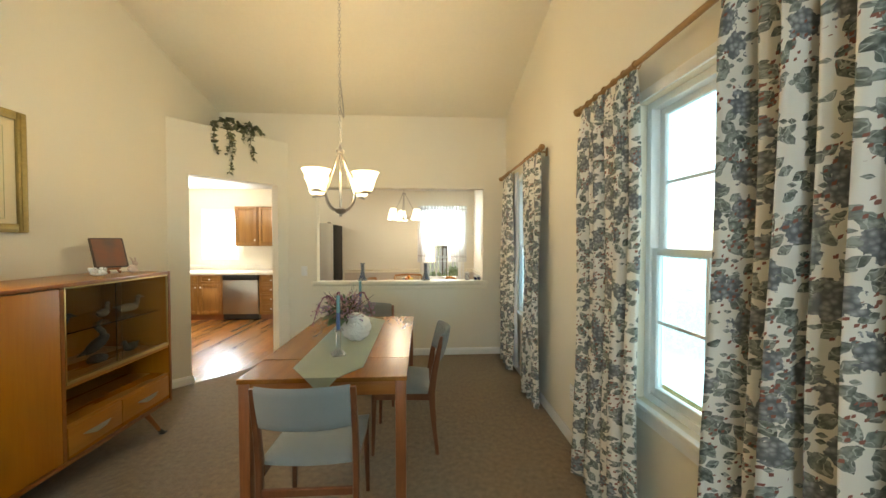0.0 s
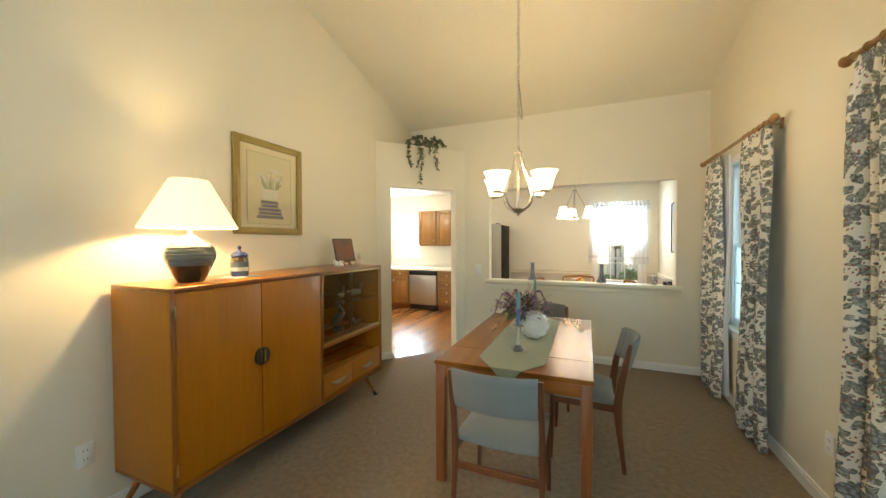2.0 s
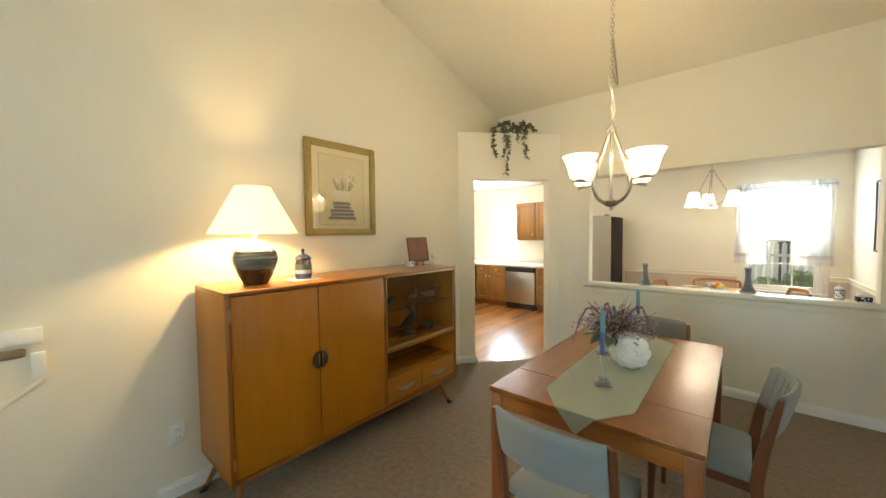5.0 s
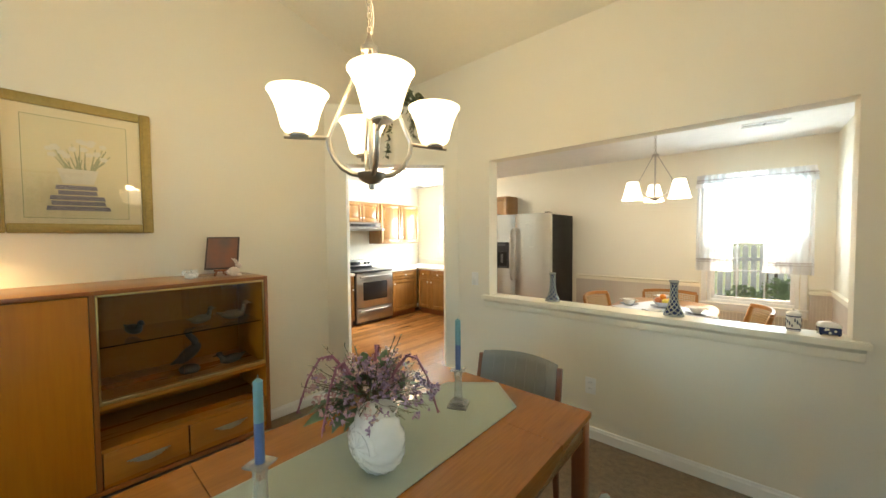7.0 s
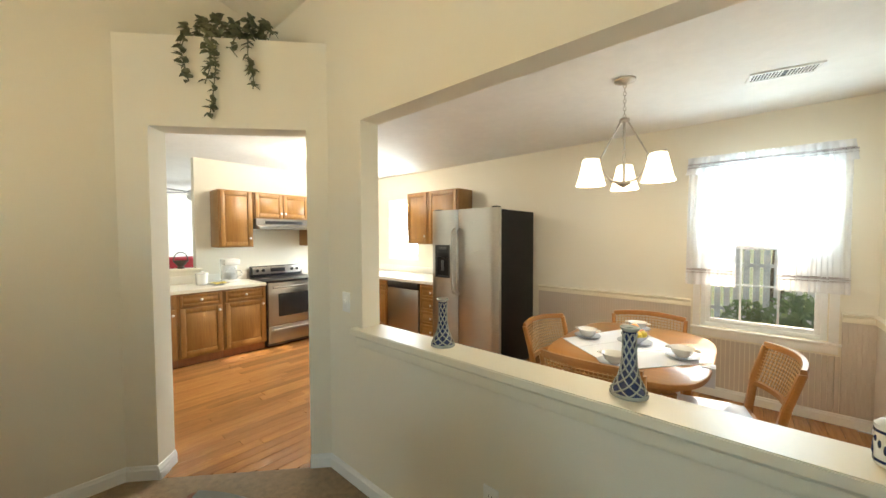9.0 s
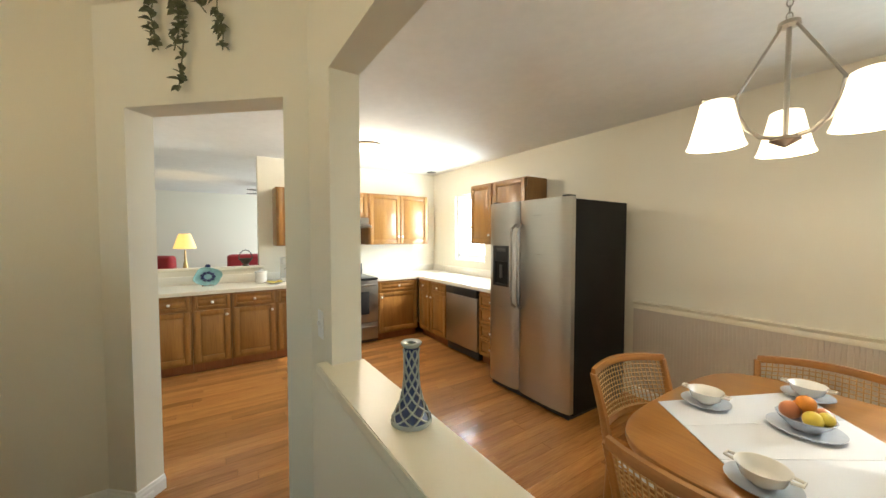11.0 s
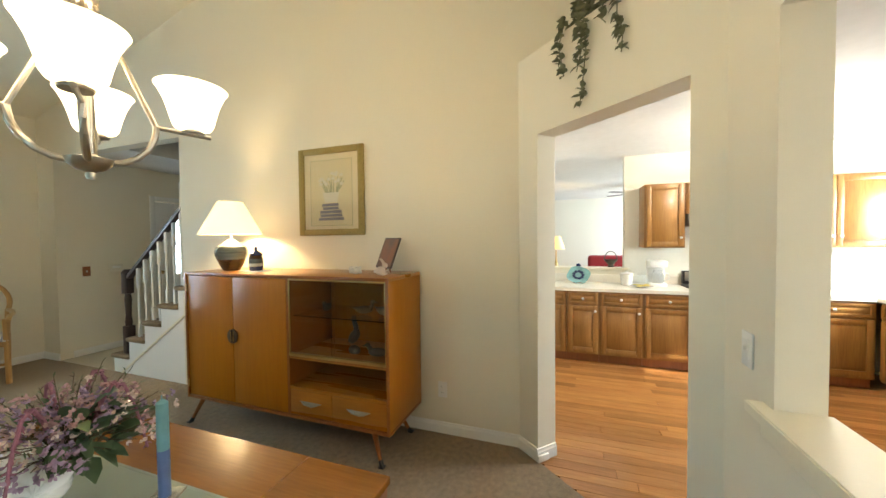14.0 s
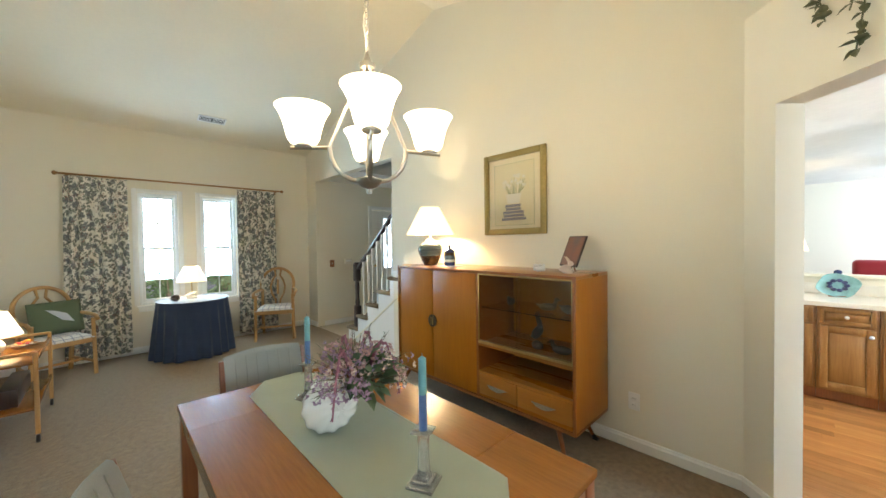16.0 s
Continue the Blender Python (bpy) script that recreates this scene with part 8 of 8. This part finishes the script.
part("bowl", bm, MALLARD, bk, "", 60)
bm = B()
tube(bm, [(0, 0.075 * math.cos(math.pi * k / 14), 0.095 + 0.11 * math.sin(math.pi * k / 14)) for k in range(15)], 0.006, 6)
part("handle", bm, MALLARD, bk)
fn = thing("ceiling_fan", (-7.0, 5.7, 0), 0, "dark-bladed ceiling fan at rest", "ceiling fan")
bm = B()
lathe(bm, [(0.06, 2.519), (0.05, 2.49), (0.012, 2.48), (0.012, 2.36), (0.09, 2.34), (0.11, 2.28), (0.05, 2.24)], 22)
part("motor", bm, WHITEP, fn, "", 50)
bm = B()
lathe(bm, [(0.10, 2.238), (0.11, 2.20), (0.06, 2.15), (0.004, 2.14)], 22)
part("light_bowl", bm, CERAM, fn, "white glass bowl", 60)
for k in range(5):
    bm = B()
    a = radians(15 + 72 * k)
    ca_, sa_ = math.cos(a), math.sin(a)
    prism(bm, [(r * ca_ - w * sa_, r * sa_ + w * ca_) for r, w in ((0.12, -0.03), (0.30, -0.065), (0.66, -0.07), (0.68, 0.0), (0.66, 0.07), (0.30, 0.065), (0.12, 0.03))], "z", 2.295, 2.302)
    part("blade", bm, DARKWOOD, fn, "dark wooden blade")

# ---- outdoors ----
bm = B()
bmesh.ops.create_grid(bm, x_segments=2, y_segments=2, size=900)
for v in bm.verts:
    v.co.z = -0.30
solid("ground", bm, GRASS, "lawn around the house", "", "", "structure")
bm = B()
box(bm, (-60, -16.5, -0.295), (60, -11.0, -0.27))
solid("road", bm, ASPHALT, "asphalt street in front", "", "", "structure")
bm = B()
box(bm, (-4, 7.95, -0.298), (6, 9.9, -0.24))
solid("mulch_bed", bm, MULCH, "leaf-strewn planting bed behind the house", "", "", "structure")


def leaf_cloud(rnd, count, rx, ry, rz, size, base=0.0):
    """Many small leaves filling an uneven rounded crown, thicker towards its skin."""
    verts, faces = [], []
    lumps = [(Vector((rnd.uniform(-0.7, 0.7) * rx, rnd.uniform(-0.7, 0.7) * ry, rnd.uniform(-0.6, 0.7) * rz)), rnd.uniform(0.35, 0.6)) for _ in range(9)]
    for k in range(count):
        c, f = lumps[k % 9]
        d = Vector((rnd.gauss(0, 1), rnd.gauss(0, 1), rnd.gauss(0, 1))).normalized() * rnd.uniform(0.55, 1.0) ** 0.5 * f
        p = c + Vector((d.x * rx, d.y * ry, d.z * rz)) + Vector((0, 0, base))
        if p.z < 0.02:
            p.z = abs(p.z) + 0.02
        u = Vector((rnd.gauss(0, 1), rnd.gauss(0, 1), rnd.gauss(0, 1))).normalized()
        w = u.orthogonal().normalized()
        s = size * rnd.uniform(0.6, 1.3)
        i = len(verts)
        verts += [p - u * s, p + w * s * 0.45, p + u * s, p - w * s * 0.45]
        faces.append((i, i + 1, i + 2, i + 3))
    return verts, faces


def shrub(rnd, rx, ry, rz, count, size, name="shrub"):
    base = thing(name, (0, 0, 0), 0, "dense green leafy shrub outside the window", "shrub", "garden shrubs")
    me = bpy.data.meshes.new("foliage")
    v, f = leaf_cloud(rnd, count, rx, ry, rz, size, rz * 0.9)
    me.from_pydata(v, [], f)
    me.materials.append(BUSH)
    ob = new("foliage", me)
    ob.parent = base
    bm = B()
    for k in range(5):
        a = k * 1.3
        rod(bm, (0, 0, 0), (rx * 0.5 * math.cos(a), ry * 0.5 * math.sin(a), rz * 1.2), 0.02, 0.008, 6)
    part("branches", bm, BARK, base)
    return base


def tree(rnd, h, name="tree"):
    base = thing(name, (0, 0, 0), 0, "leafy garden tree beyond the fence", "tree", "garden trees")
    bm = B()
    tube(bm, [(0, 0, 0), (0.06, 0.03, h * 0.25), (-0.05, 0.05, h * 0.5), (0.05, 0, h * 0.8)], 0.16, 9, 0.05)
    for k in range(9):
        a, z = k * 2.2, h * (0.35 + 0.05 * k)
        L = h * 0.26
        tube(bm, [(0, 0, z), (math.cos(a) * L * 0.5, math.sin(a) * L * 0.5, z + L * 0.35), (math.cos(a) * L, math.sin(a) * L, z + L * 0.6)], 0.05, 6, 0.012)
    part("trunk", bm, BARK, base)
    me = bpy.data.meshes.new("crown")
    v, f = leaf_cloud(rnd, 5200, h * 0.36, h * 0.36, h * 0.36, 0.10, h * 0.68)
    me.from_pydata(v, [], f)
    me.materials.append(BUSH)
    ob = new("crown", me)
    ob.parent = base
    return base


rnd = random.Random(21)
hedge = shrub(rnd, 0.55, 0.45, 0.50, 2600, 0.045)
hedge.matrix_basis = pose(0.4, 9.3, -0.25)
for x, y, z, a in ((1.3, 9.5, -0.25, 60), (2.2, 9.2, -0.25, 140), (-0.7, 9.6, -0.25, 210), (3.2, 9.6, -0.25, 20), (4.6, 4.2, -0.28, 33), (4.9, 6.0, -0.28, 120)):
    copy_thing(hedge, pose(x, y, z, 0, 0, a))
for x, y, a in ((0.75, -10.1, 80), (-0.55, -10.3, 10), (-2.1, -10.0, 200), (2.2, -10.2, 300), (3.6, -10.0, 130), (-3.6, -10.2, 40)):
    copy_thing(hedge, pose(x, y, -0.28, 0, 0, a) @ Matrix.Diagonal((1.6, 1.4, 1.55, 1)))
t1 = tree(rnd, 6.5)
t1.matrix_basis = pose(1.6, 15.5, -0.3)
for x, y, a in ((4.5, 17.0, 40), (7.5, 15.0, 200), (-9.5, 15.0, 70), (-2.5, -20.0, 30), (3.5, -21.5, 160), (9.0, -19.0, 250), (-8.0, -22.0, 320), (13.0, 5.5, 15), (14.0, 9.0, 100)):
    copy_thing(t1, pose(x, y, -0.3, 0, 0, a))


def fence(at, turn, count, label, h=1.5):
    base = thing("fence", at, turn, label, "fence")
    bm0 = B()
    prism(bm0, [(-0.045, 0.0), (0.045, 0.0), (0.045, h - 0.05), (0.0, h), (-0.045, h - 0.05)], "y", -0.01, 0.01)
    me = mesh_of("picket", bm0, FENCE)
    for k in range(count):
        ob = new("picket", me)
        ob.parent = base
        ob.location = (0.14 * k, 0, 0)
    for z in (0.3, h - 0.35):
        bm = B()
        box(bm, (-0.1, 0.012, z), (0.14 * count, 0.05, z + 0.07))
        part("rail", bm, FENCE, base)


fence((-4.0, 12.4, -0.3), 0, 90, "weathered picket fence behind the garden")
fence((6.6, -2.0, -0.3), 90, 90, "weathered picket fence beside the house")
nh = thing("house", (-1.0, -31.0, -0.3), 0, "pale-sided neighbouring house across the street", "house")
bm = B()
box(bm, (-7, -4, 0), (7, 4, 3.2))
part("wall", bm, SIDING, nh)
bm = B()
prism(bm, [(-4.5, 3.2), (4.5, 3.2), (0, 5.6)], "x", -7.4, 7.4)
part("roof", bm, ROOFING, nh)
for x in (-4.5, -1.5, 4.0):
    bm = B()
    box(bm, (x - 0.6, 3.99, 0.9), (x + 0.6, 4.06, 2.3), 0.02)
    w = part("window", bm, VINYL, nh)
    bm = B()
    box(bm, (x - 0.5, 4.061, 1.0), (x + 0.5, 4.065, 2.2))
    part("pane", bm, BLACK, w)

# ---- kitchen floor planks ----
PW, PL = 0.0855, 1.15
cut = {}


def plank(x, y, long):
    """One floor board; boards of the same length share their mesh."""
    long = round(long, 2)
    if long not in cut:
        bm = B()
        box(bm, (0.0006, 0.0006, -0.012), (PW - 0.0006, long - 0.0006, 0.0), 0.0012, 1)
        cut[long] = mesh_of("plank", bm, LAMINATE)
    ob = new("plank", cut[long])
    ob.parent = kfloor
    ob.location = (x, y, -0.0015)


rnd = random.Random(31)
x = -3.72
while x < EX - PW:
    if x < WX - TH:
        y = KS
    elif x < DB.x:
        y = DA.y + (x - DA.x) * DU.y / DU.x + 0.02
    else:
        y = NY - 0.02
    long = PL * rnd.uniform(0.3, 1.0)
    while y < KN - 0.03:
        long = min(long, KN - y)
        if y + long > 3.9:
            plank(x, y, long)
        y += round(long, 2)
        long = PL
    x += PW
